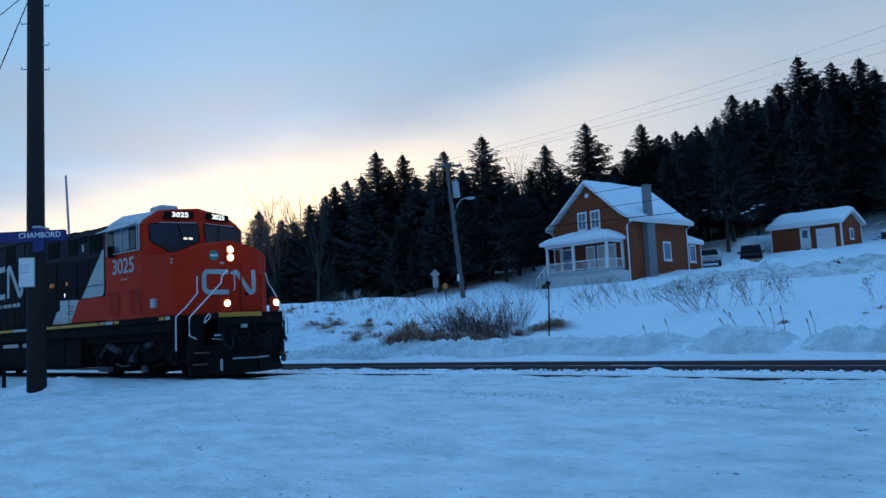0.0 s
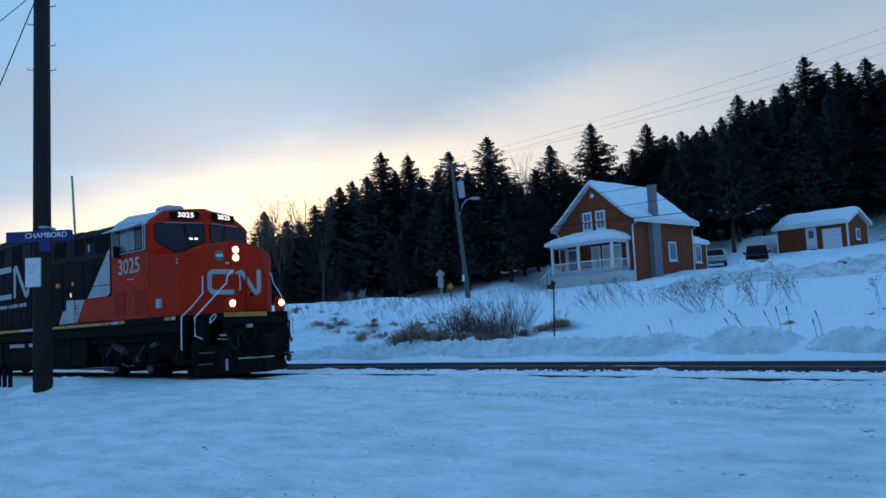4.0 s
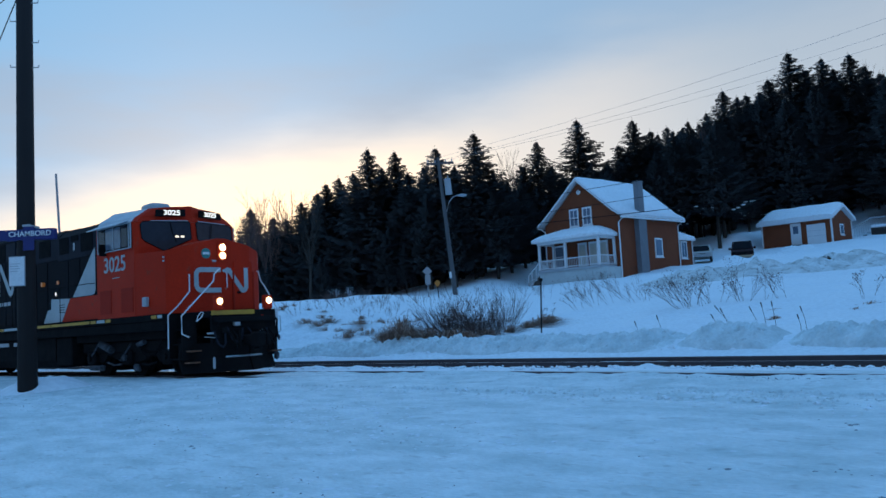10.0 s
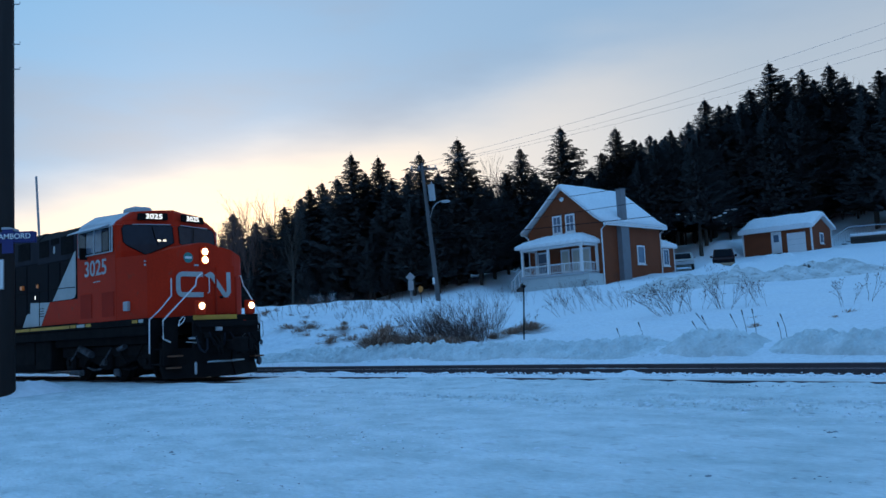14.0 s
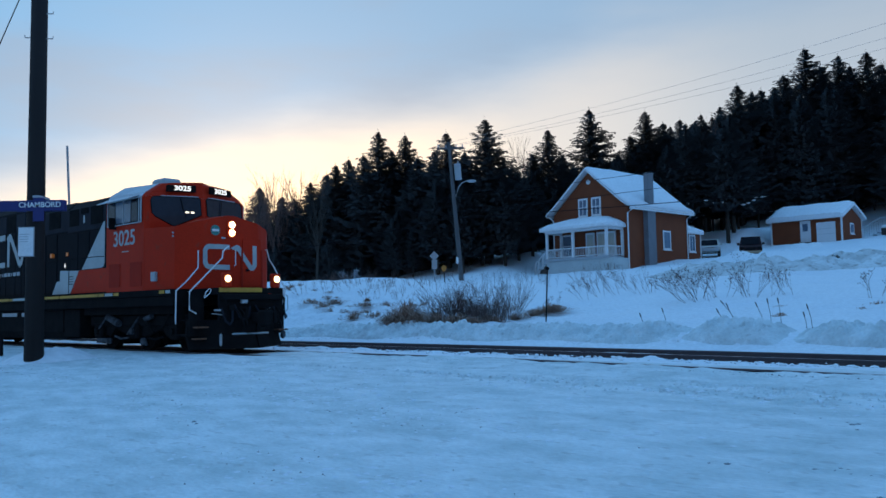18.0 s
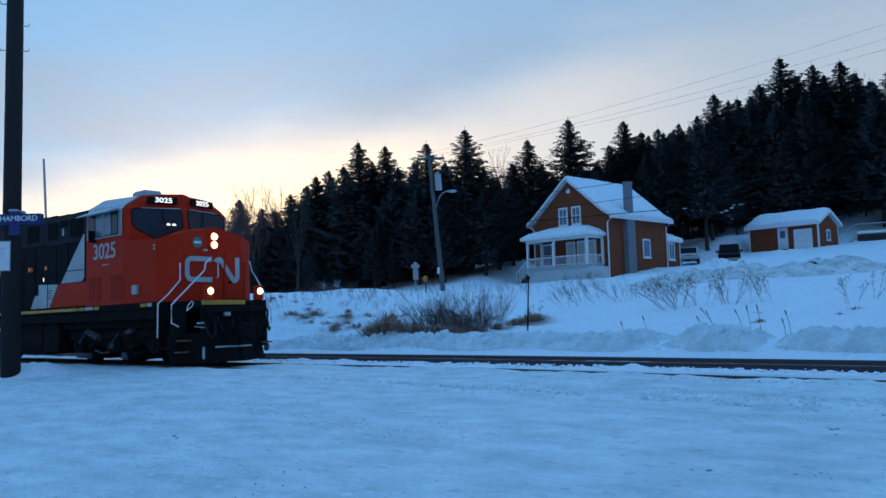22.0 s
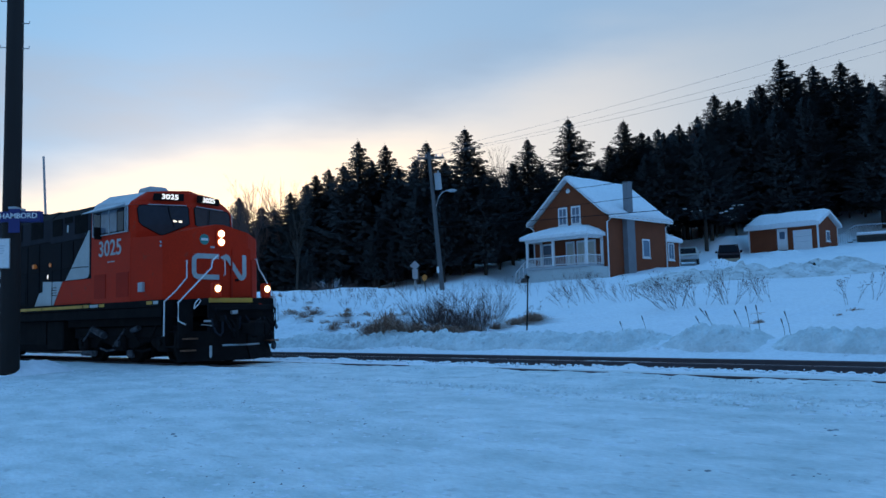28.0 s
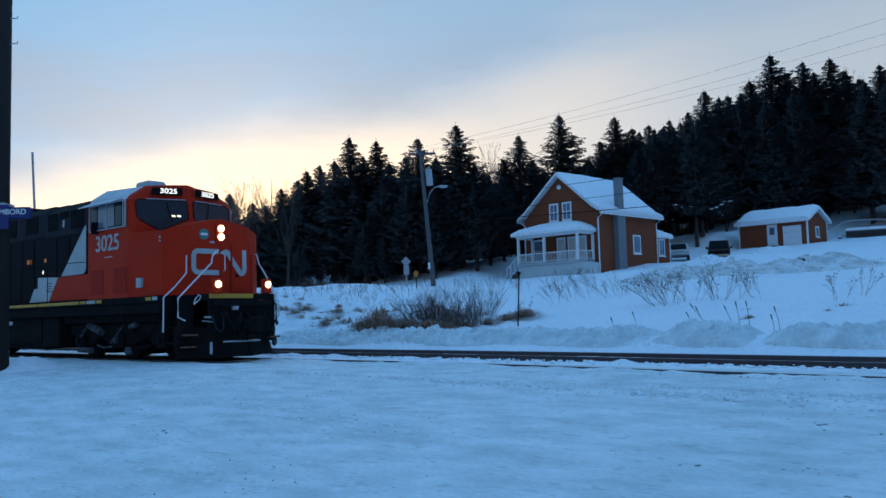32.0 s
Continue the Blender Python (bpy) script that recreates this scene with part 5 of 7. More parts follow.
def vehicle(name, m, label, body_mat, length, width, height, hood, front_bar):
    """A parked car, nose along +x."""
    car = thing(name, m, label, "car")
    h0, belt = 0.42, height * 0.56
    side = [(-length / 2, h0), (length / 2, h0), (length / 2 + 0.03, belt - 0.12), (length / 2 - hood, belt + 0.06), (length / 2 - hood - 0.55, height - 0.06), (length / 2 - hood - 1.0, height), (-length / 2 + 0.25, height - 0.02), (-length / 2 + 0.02, belt), ]
    hw = width / 2
    bm = loft(bmesh.new(), [[(x, -hw * k, z) for x, z in side] for k in (1.0,)] + [[(x, -hw * k, z) for x, z in side] for k in (0.92, -0.92)] + [[(x, hw, z) for x, z in side]])
    for v in bm.verts:
        if v.co.z > belt + 0.1:
            v.co.y *= 0.84
    part("body", bm, body_mat, car)
    x1, x2 = length / 2 - hood, length / 2 - hood - 0.55
    bm = bmesh.new()
    f = [bm.verts.new(p) for p in ((x1 - 0.02, -hw * 0.80, belt + 0.10), (x1 - 0.02, hw * 0.80, belt + 0.10), (x2 + 0.06, hw * 0.72, height - 0.10), (x2 + 0.06, -hw * 0.72, height - 0.10))]
    g = [bm.verts.new(v.co + Vector((0.03, 0, 0.02))) for v in f]
    bm.faces.new(g)
    for k in range(4):
        bm.faces.new((f[k], f[(k + 1) % 4], g[(k + 1) % 4], g[k]))
    part("windscreen", bm, CARGLASS, car)
    for s in (-1, 1):
        lo_, hi_ = sorted((s * hw * 0.80, s * (hw * 0.88)))
        part("side_window", boxed(-length / 2 + 0.5, x2 - 0.05, lo_, hi_, belt + 0.10, height - 0.16, 0.02), CARGLASS, car)
        part("headlight", boxed(length / 2 - 0.02, length / 2 + 0.05, s * hw * 0.72 - 0.16, s * hw * 0.72 + 0.16, belt - 0.32, belt - 0.14, 0.02), GREY if front_bar is GREY else GRIME, car)
        part("mirror", boxed(x2 + 0.25, x2 + 0.40, min(s * hw, s * (hw + 0.2)), max(s * hw, s * (hw + 0.2)), belt + 0.08, belt + 0.28, 0.02), body_mat, car)
        for x in (-length * 0.31, length * 0.31):
            ty = part("tyre", tube(bmesh.new(), [(x, s * (hw - 0.20), 0.33), (x, s * (hw + 0.01), 0.33)], 0.33, 16), RUBBER, car)
            part("rim", tube(bmesh.new(), [(x, s * (hw - 0.02), 0.33), (x, s * (hw + 0.02), 0.33)], 0.19, 12), GREY, ty)
    part("bumper", boxed(length / 2 - 0.04, length / 2 + 0.10, -hw * 0.95, hw * 0.95, 0.40, 0.62, 0.03), front_bar, car)
    part("grille", boxed(length / 2 - 0.02, length / 2 + 0.04, -hw * 0.45, hw * 0.45, 0.66, belt - 0.18, 0.01), GRIME, car)
    return car


def set_on(x, y, z, rz):
    return pose(x, y, z, 0, 0, rz)


vehicle("pickup_truck", set_on(23.45, 73.4, 5.02, -109), "dusty white pickup with yellow tray parked in snow", CARWHITE, 4.8, 1.78, 1.56, 1.35, GREY)
vehicle("van", set_on(26.6, 72.0, 4.68, -111), "dark red minivan with pale bumper parked beside snowbanks", CARDARK, 4.7, 1.80, 1.90, 0.35, PLATEYEL)

# ---------------------------------------------------------------- deck beside the shed
deck = thing("wooden_deck", pose(43.6, 82.75, 7.15, 0, 0, -30), "snow-covered wooden deck with stairs and pale railing", "deck")
part("platform", boxed(0, 7.5, 0, 3.5, 0.75, 0.95), DARK_WOOD, deck)
part("snow_cap", boxed(0.02, 7.48, 0.02, 3.48, 0.953, 1.28, 0.08), SNOW_ROOF, deck, "thick snow on deck")
for x in np.linspace(0.1, 7.4, 5):
    part("post", boxed(x - 0.07, x + 0.07, 0.05, 0.19, -1.0, 0.749), DARK_WOOD, deck)
part("skirting", boxed(0.02, 7.48, 0.22, 0.28, -1.0, 0.745), DARK_WOOD, deck)
rl = part("railing", tube(bmesh.new(), [(-1.9, 0.1, 0.95), (0.0, 0.1, 2.0), (2.4, 0.1, 2.0), (7.4, 3.3, 1.9)], 0.05, 4), GREY, deck, "pale stair railing")
for k in range(10):
    f = k / 9
    part("baluster", tube(bmesh.new(), [(-1.9 + 1.9 * f, 0.1, -0.35 + 1.2 * f), (-1.9 + 1.9 * f, 0.1, 0.95 + 1.05 * f)], 0.022, 4), GREY, rl)
for k in range(9):
    part("baluster", tube(bmesh.new(), [(0.15 + 0.27 * k, 0.1, 0.96), (0.15 + 0.27 * k, 0.1, 2.0)], 0.022, 4), GREY, rl)
for k in range(5):
    part("stair_tread", boxed(-0.40 * (k + 1), -0.40 * k, 0.1, 1.3, 0.55 - 0.22 * k, 0.61 - 0.22 * k), GREY, deck)

# ---------------------------------------------------------------- trees


def spruce_parts(height, spread, seed, bare=0.03, ragged=0.25, snow=0.0):
    """Meshes of one spruce: trunk, crown of single boughs hung with sprays, and clumps of snow."""
    rnd = random.Random(seed)
    tr = tube(bmesh.new(), [(0, 0, -0.6), (0.02, 0.01, height * 0.5), (0, 0, height * 0.97)], height * 0.013 + 0.05, 7, 0.02)
    verts, faces, caps = [], [], bmesh.new()

    def leaf(px, py, pz, ex, ey, ez, wide, hang):
        """One pointed spray from p to e, drooping between."""
        dx, dy = ex - px, ey - py
        ln = math.hypot(dx, dy) + 1e-4
        ox, oy = -dy / ln * wide, dx / ln * wide
        mx, my, mz = px + dx * 0.55, py + dy * 0.55, pz + (ez - pz) * 0.55
        i = len(verts)
        tilt = rnd.uniform(-0.8, 0.8) * wide
        verts.extend(((px, py, pz), (mx + ox, my + oy, mz - hang + tilt), (ex, ey, ez), (mx - ox, my - oy, mz + hang * 0.3 - tilt)))
        faces.append((i, i + 1, i + 2, i + 3))

    lumps = [1 + rnd.uniform(-ragged, ragged) for _ in range(16)]
    z, turn = height * bare + 0.2, 0.0
    while z < height * 0.968:
        f = (z - height * bare) / (height * (1 - bare))
        # thick, rounded skirt and a drawn-out point, with longer and shorter stretches
        k = f * 14.99
        ripple = lumps[int(k)] + (lumps[int(k) + 1] - lumps[int(k)]) * (k - int(k))
        ripple = 1 + (ripple - 1) * min(1.0, (1 - f) / 0.3)
        reach = spread * ((1 - f) ** 0.74) * (0.6 + 0.4 * min(1.0, (f + 0.05) / 0.16)) * ripple + 0.02
        reach = min(reach, 0.44 * max(0.0, 0.972 - f) * height * (1 - bare) * (0.85 + 0.3 * rnd.random()) + 0.03)
        turn += 2.399 + rnd.uniform(-0.5, 0.5)
        ln = reach * (rnd.uniform(0.62, 1.0) if rnd.random() < 0.72 else rnd.uniform(1.0, 1.28))
        ca, sa = math.cos(turn), math.sin(turn)
        dip = -0.50 + 0.42 * f + rnd.uniform(-0.18, 0.18)
        lift = 0.30 + 0.15 * rnd.random()
        m = max(4, int(ln / 0.20))
        for j in range(1, m + 1):
            t = j / m
            r = ln * t
            cx, cy, cz = ca * r, sa * r, z + dip * r * (1 - 0.25 * t) + lift * r * t * t * 0.8
            if j == 1:
                leaf(0, 0, z, cx, cy, cz, 0.10, 0.12)
            else:
                leaf(ca * ln * (j - 1.6) / m, sa * ln * (j - 1.6) / m, cz + 0.03, cx + ca * 0.06, cy + sa * 0.06, cz + 0.02, 0.07 + 0.06 * (1 - t), 0.10)
            slim = 0.15 + 0.85 * min(1.0, (1 - f) / 0.30)
            w = slim * (0.10 + 0.46 * math.sin(min(1.0, t * 1.15) * 2.75) * min(1.0, ln / 2.2)) * rnd.uniform(0.75, 1.2) + 0.03
            for sgn in (-1, 1):
                b = turn + sgn * rnd.uniform(0.55, 1.0)
                leaf(cx, cy, cz, cx + math.cos(b) * w, cy + math.sin(b) * w, cz - rnd.uniform(0.02, 0.22) * (0.4 + w), 0.05 + 0.09 * w, 0.05 + 0.10 * w)
            if rnd.random() < 0.8:
                h = rnd.uniform(0.10, 0.34) * (0.35 + 0.65 * (1 - f))
                leaf(cx - ca * 0.05, cy - sa * 0.05, cz, cx + ca * 0.10 * rnd.uniform(-1, 1), cy + sa * 0.10 + 0.02, cz - h, 0.05, 0.02)
        leaf(ca * ln * 0.9, sa * ln * 0.9, z + dip * ln * 0.75 + lift * ln * 0.7, ca * (ln + 0.10), sa * (ln + 0.10), z + dip * ln * 0.75 + lift * ln * 0.85, 0.035, 0.02)
        if snow and f < 0.24 and rnd.random() < snow * 1.6:
            for q in (0.55, 0.72, 0.9):
                if rnd.random() < 0.7:
                    c = Vector((ca * ln * q, sa * ln * q, z + dip * ln * q * (1 - 0.25 * q) + lift * ln * q * q * 0.8 + 0.07))
                    mtx = Matrix.Translation(c) @ Matrix.Rotation(turn, 4, "Z") @ Matrix.Diagonal((0.30, 0.15, 0.09, 1))
                    bmesh.ops.create_icosphere(caps, subdivisions=1, radius=rnd.uniform(0.5, 1.25), matrix=mtx)
        z += (0.030 + 0.040 * (1 - f)) * rnd.uniform(0.6, 1.4) * (height / 14)
    # the leader
    for k in range(18):
        zz = height * (0.935 + 0.060 * k / 18)
        a, r = k * 2.4, 0.17 * (1 - k / 18) + 0.02
        leaf(0, 0, zz, r * math.cos(a), r * math.sin(a), zz + 0.09, 0.02, 0.01)
    # needle mass close to the trunk
    for k in range(int(height * 170)):
        f = rnd.random()
        r = spread * 0.66 * (1 - f) ** 0.95 * (0.6 + 0.4 * min(1.0, (f + 0.05) / 0.16)) * math.sqrt(rnd.random())
        a, zz = rnd.random() * 6.28, height * (bare + (0.90 - bare) * f)
        x, y, q = r * math.cos(a), r * math.sin(a), rnd.uniform(0.16, 0.36) * (0.22 + 0.78 * (1 - f))
        b = rnd.random() * 6.28
        leaf(x - q * math.cos(b), y - q * math.sin(b), zz + q * 0.4, x + q * math.cos(b), y + q * math.sin(b), zz - q * 0.5, q * 0.55, q * 0.5)
    cm = bpy.data.meshes.new("crown")
    cm.from_pydata(verts, [], faces)
    cm.materials.append(SPRUCE)
    return tr, cm, (caps if snow else None)


def spruce(height, spread, seed, m, label, bare=0.03, ragged=0.25, snow=0.0):
    tr, cm, caps = spruce_parts(height, spread, seed, bare, ragged, snow)
    t = thing("spruce_tree", m, label, "tree", "spruce wood")
    part("trunk", tr, BARK, t)
    cr = new("crown", cm)
    cr.parent = t
    if caps:
        part("snow_clumps", caps, SNOW_ROOF, t, "snow lying on lower boughs")
    return t


def tree_m(x, y, h, base, turn, wide=1.0):
    k = h / base
    return Matrix.Translation((x, y, land_at(x, y) - 0.1)) @ Matrix.Rotation(turn, 4, "Z") @ Matrix.Diagonal((k * wide, k * wide, k, 1))


SPRUCE_LABEL = "tall dark spruce standing at the wood edge"
KIND = ((14, 3.9, 11, 0.16, 0.20, 0.0), (15, 3.7, 23, 0.18, 0.34, 0.0), (16, 4.5, 31, 0.20, 0.24, 0.0), (13, 3.4, 47, 0.15, 0.38, 0.0), (15, 4.3, 59, 0.26, 0.28, 0.20))
# x, y, top height above the rails, kind: the trees that make the skyline
SKYLINE_A = [(-18.6, 84, 14, 0), (-17.1, 88, 13.5, 3), (-15.4, 86, 13, 1), (-12.8, 80, 13.8, 1), (-11.5, 82, 14.9, 3), (-10.1, 78, 15.1, 0), (-9.1, 80, 16, 1), (-7.3, 77, 15.8, 3), (-5.8, 75, 17.6, 1), (-4.7, 77, 16.2, 2), (-3.4, 76, 17.4, 1), (-2.2, 74, 14.9, 0), (0.4, 72, 16.7, 2), (-0.7, 74, 15.4, 3), (3.7, 70, 17.4, 2), (2, 73, 15.1, 0), (5.3, 72, 14.2, 3)]
SKYLINE_B = [(8.8, 80, 16.1, 3), (10.3, 80, 18.5, 1), (12.2, 84, 16.7, 3), (15.8, 88, 22.4, 1), (13.3, 84, 15.4, 0), (18.5, 88, 17.1, 3), (21, 92, 20.2, 1), (22.8, 92, 23, 1), (25, 93, 21.8, 3), (27.2, 94, 22.4, 1), (29.2, 95, 22.1, 3), (24.9, 90, 18.4, 2), (33, 98, 22.4, 0), (34.6, 96, 26.9, 2), (36.7, 97, 26.3, 1), (38.6, 99, 27, 3), (39.4, 98, 26.2, 4)]
SKYLINE_C = [(41.8, 100, 29.1, 1), (45.4, 102, 33, 2), (48.3, 104, 31.2, 3), (50, 103, 32.3, 1), (51.9, 104, 31.2, 0), (52.5, 101, 32.1, 2), (55.5, 103, 31, 1), (60.6, 104, 32, 1), (63.5, 105, 33.6, 2), (60.1, 108, 31.3, 3), (67.2, 105, 34.1, 2), (31.3, 88, 14.6, 4), (34.2, 90, 15.4, 4), (41.8, 95, 17.2, 4), (51.4, 96, 17, 4)]
first = {}
rnd = random.Random(5)


def plant(x, y, h, kind, label=SPRUCE_LABEL, wide=1.2):
    base = KIND[kind][0]
    if kind not in first:
        hh, sp, seed, bare, rag, sn = KIND[kind]
        first[kind] = spruce(hh, sp, seed, Matrix(), label if kind != 4 else "dark spruce with snow on its lower boughs", bare, rag, sn)
        first[kind].matrix_basis = tree_m(x, y, h, base, rnd.random() * 6.28, wide)
        return first[kind]
    src = first[kind]
    keep = src.matrix_basis.copy()
    m = tree_m(x, y, h, base, rnd.random() * 6.28, wide)
    made = copy_thing(src, m)
    made.matrix_basis = m
    src.matrix_basis = keep
    return made


for x, y, top, kind in SKYLINE_A + SKYLINE_B + SKYLINE_C:
    plant(x, y, top - land_at(x, y), kind, wide=(1.50, 1.45, 1.52, 1.42, 1.42)[kind])
# old spruces with bare lower trunks behind the parked cars
for x, y, h in ((27.4, 80.0, 12.0), (28.9, 82.6, 12.5), (24.6, 83.0, 12.5), (22.4, 82.0, 11.0), (27.6, 87.5, 13.0)):
    plant(x, y, h, 4, wide=1.1)
# trees standing on the open snow left of the house
for x, y, top, kind in ((1.5, 66.5, 11.5, 1), (3.2, 69, 12.5, 0), (5.0, 68, 12, 3), (6.4, 71, 13, 1), (-0.5, 68, 12, 2), (4.2, 72.5, 13, 0), (2.2, 71, 13, 3), (7.9, 74, 13.5, 0)):
    plant(x, y, top - land_at(x, y), kind, "dark spruce with a bare foot beside the house", 1.25)
# the wood behind and between, lower than the skyline trees
count = 0
while count < 190:
    a, s = rnd.uniform(-75, 12), rnd.uniform(36, 100)
    p = spot(a, s)
    if p.y < 62 or (s < 82 and a > -24) or (s < 60 and a > -27) or (s < 46 and a > -34):
        continue
    az = math.degrees(math.atan2(p.x, p.y))
    if not -18 < az < 33:
        continue
    # keep under the skyline: elevation of the tops grows to the right
    limit = 1.0 + p.y * np.interp(az, (-18, -12, -6, 0, 8, 14, 18, 24, 33), (0.10, 0.12, 0.16, 0.175, 0.16, 0.20, 0.23, 0.27, 0.28)) * rnd.uniform(0.90, 1.04)
    h = limit - land_at(p.x, p.y)
    if h < 3:
        continue
    plant(p.x, p.y, min(h, 16), rnd.choice((0, 1, 2, 3)), "dark spruce deep in the wood")
    count += 1
# young growth along the foot of the wood
for k in range(46):
    a, s = rnd.uniform(-75, -26), 0
    s = rnd.uniform(27, 40) + max(0, a + 45) * 0.55
    p = spot(a, s)
    az = math.degrees(math.atan2(p.x, p.y))
    if az > -0.5 or az < -18:
        continue
    plant(p.x, p.y, rnd.uniform(3.5, 6.5), rnd.choice((0, 2, 3)), "young dark spruce at the foot of the wood")

# low growth closing the wood behind the deck
for k in range(16):
    x, y = rnd.uniform(43, 66), rnd.uniform(93, 99)
    plant(x, y, rnd.uniform(4.5, 8.0), rnd.choice((0, 2, 3)), "young dark spruce at the foot of the wood")


def branching(bm, p, d, ln, r, depth, rnd, spread=0.55, seg=4, heads=0.0):
    """A bare limb that forks until it is a twig."""
    q = p + d * ln
    mid = (p + q) / 2 + Vector((rnd.uniform(-1, 1), rnd.uniform(-1, 1), 0)) * ln * 0.05
    tube(bm, [p, mid, q], r, seg if depth > 1 else 3, r * 0.62, cap=False)
    if depth == 0:
        if heads:
            a = d.orthogonal().normalized() * heads * rnd.uniform(0.5, 1.2)
            b = d.cross(a)
            v = [bm.verts.new(w) for w in (q - d * heads, q + a, q - a * 0.5 + b, q - a * 0.5 - b, q + d * heads * 2)]
            for i, j in ((1, 2), (2, 3), (3, 1)):
                bm.faces.new((v[0], v[j], v[i]))
                bm.faces.new((v[4], v[i], v[j]))
        return
    for k in range(rnd.choice((2, 3))):
        e = (d + Vector((rnd.uniform(-1, 1), rnd.uniform(-1, 1), rnd.uniform(-0.2, 0.7))) * spread).normalized()
        branching(bm, p + (q - p) * rnd.uniform(0.55, 1.0), e, ln * rnd.uniform(0.55, 0.8), r * 0.6, depth - 1, rnd, spread, seg, heads)


def bare_tree(x, y, h, seed, label, twig):
    rn = random.Random(seed)
    t = thing("bare_tree", pose(x, y, land_at(x, y) - 0.1), label, "tree", "bare birches")
    part("trunk", tube(bmesh.new(), [(0, 0, 0), (0.1, 0.05, h * 0.35), (0.05, 0.1, h * 0.62)], 0.10, 7, 0.05), BARK, t)
    bm = bmesh.new()
    for k in range(13):
        z = h * rn.uniform(0.25, 0.62)
        a = rn.random() * 6.28
        branching(bm, Vector((0.06, 0.05, z)), Vector((math.cos(a) * 0.26, math.sin(a) * 0.26, 1)).normalized(), h * rn.uniform(0.15, 0.22), 0.034, 4, rn, 0.30, 4)
    part("crown", bm, twig, t, "fine leafless twigs")
    return t


for x, y, h, sd in ((-8.9, 58, 8.6, 21), (-17.6, 80, 12.6, 3), (-16.2, 79, 13.0, 4), (-14.6, 82, 13.4, 5), (-19.3, 84, 11.8, 6), (-13.2, 80, 12.0, 8), (-16.9, 82, 13.2, 31), (-15.4, 80, 12.8, 32), (-18.4, 81, 12.2, 33), (7.6, 84, 17.2, 9), (9.2, 86, 17.0, 12), (30.4, 95, 20.0, 14), (31.5, 97, 20.9, 15), (32.3, 96, 19.8, 17), (58.6, 107, 31.0, 16), (59.6, 108, 30.4, 18)):
    top = h + 1.2
    bare_tree(x, y, max(6, top - land_at(x, y)), sd, "bare leafless birch among the spruces", BARK if y < 60 else TWIG)

# ---------------------------------------------------------------- station pole, sign and fittings
POLEWOOD = surface("tarred_pole_wood", (0.030, 0.024, 0.023), 0.85, other=(0.018, 0.015, 0.016), scale=2.2, grain=30, stretch=(3, 3, 0.25), bump=0.5, depth=0.02, spec=0.25)
GREYWOOD = surface("weathered_pole_wood", (0.11, 0.11, 0.115), 0.85, other=(0.065, 0.065, 0.07), scale=2, grain=25, stretch=(3, 3, 0.25), bump=0.4, depth=0.01)
SIGNBLUE = surface("sign_blue", (0.010, 0.022, 0.145), 0.45, other=(0.008, 0.018, 0.115), scale=3, grain=25, bump=0.02)
GALV = surface("galvanised_steel", (0.38, 0.39, 0.41), 0.5, 0.5, other=(0.28, 0.29, 0.31), scale=4, grain=30, bump=0.05)
ORANGE = surface("orange_marker", (0.55, 0.18, 0.03), 0.5, other=(0.45, 0.22, 0.03), scale=4, bump=0)
WIRE = surface("black_cable", (0.012, 0.012, 0.014), 0.9, spec=0.1, bump=0)
WIRE_FAR = surface("grey_conductor", (0.34, 0.34, 0.36), 0.6, bump=0)

PX, PYY = -10.05, 20.5
PZ = land_at(PX, PYY)
pole = thing("utility_pole", pose(PX, PYY, PZ), "dark tarred utility pole with step bolts beside the track", "utility pole")
part("shaft", tube(bmesh.new(), [(-0.03, 0, -0.5), (-0.035, 0, 4.5), (-0.01, 0, 12.2)], 0.232, 14, 0.185), POLEWOOD, pole, smooth=True)
for k, (s, z) in enumerate(((1, 9.75), (-1, 9.30), (1, 8.72), (-1, 8.12), (1, 8.08), (1, 10.4), (-1, 10.2))):
    part("step_bolt", tube(bmesh.new(), [(s * 0.16, -0.03, z), (s * 0.35, -0.05, z - 0.01), (s * 0.355, -0.05, z + 0.05)], 0.014, 5), GALV, pole, "steel step bolt")
board = thing("station_sign", pose(PX, PYY - 0.24, 0), "blue station name sign with white lettering on pole", "sign")
part("panel", boxed(-0.80, 0.79, -0.03, 0.02, 3.56, 3.82, 0.008), SIGNBLUE, board, "blue name panel")
part("panel", boxed(-0.62, 0.62, 0.46, 0.50, 3.60, 3.87, 0.008), SIGNBLUE, board, "blue name panel facing away")
part("bracket", boxed(0.03, 0.30, -0.045, -0.032, 3.30, 3.88, 0.004), SIGNBLUE, board, "blue mounting plate")
part("bracket_cap", boxed(0.02, 0.20, -0.05, 0.46, 3.885, 3.935), GREY, board, "pale bracket strap")
lettering("lettering", "CHAMBORD", 0.125, WHITE, board, pose(0.20, -0.050, 3.70, 90, 0, 0), 0.004, 1.02)
notice = thing("notice_board", pose(PX, PYY - 0.23, 0), "white paper notice board fixed to dark pole", "notice board")
part("backing", boxed(-0.34, 0.055, -0.02, 0.015, 2.44, 3.17, 0.006), GALV, notice)
part("sheet", boxed(-0.325, 0.04, -0.027, -0.0205, 2.46, 3.15), WHITE, notice, "faded white sheet")
for k in range(4):
    part("lettering_bar", boxed(-0.30, -0.06 - 0.03 * (k % 2), -0.0305, -0.0275, 2.98 - 0.06 * k, 2.995 - 0.06 * k), GREY, notice)
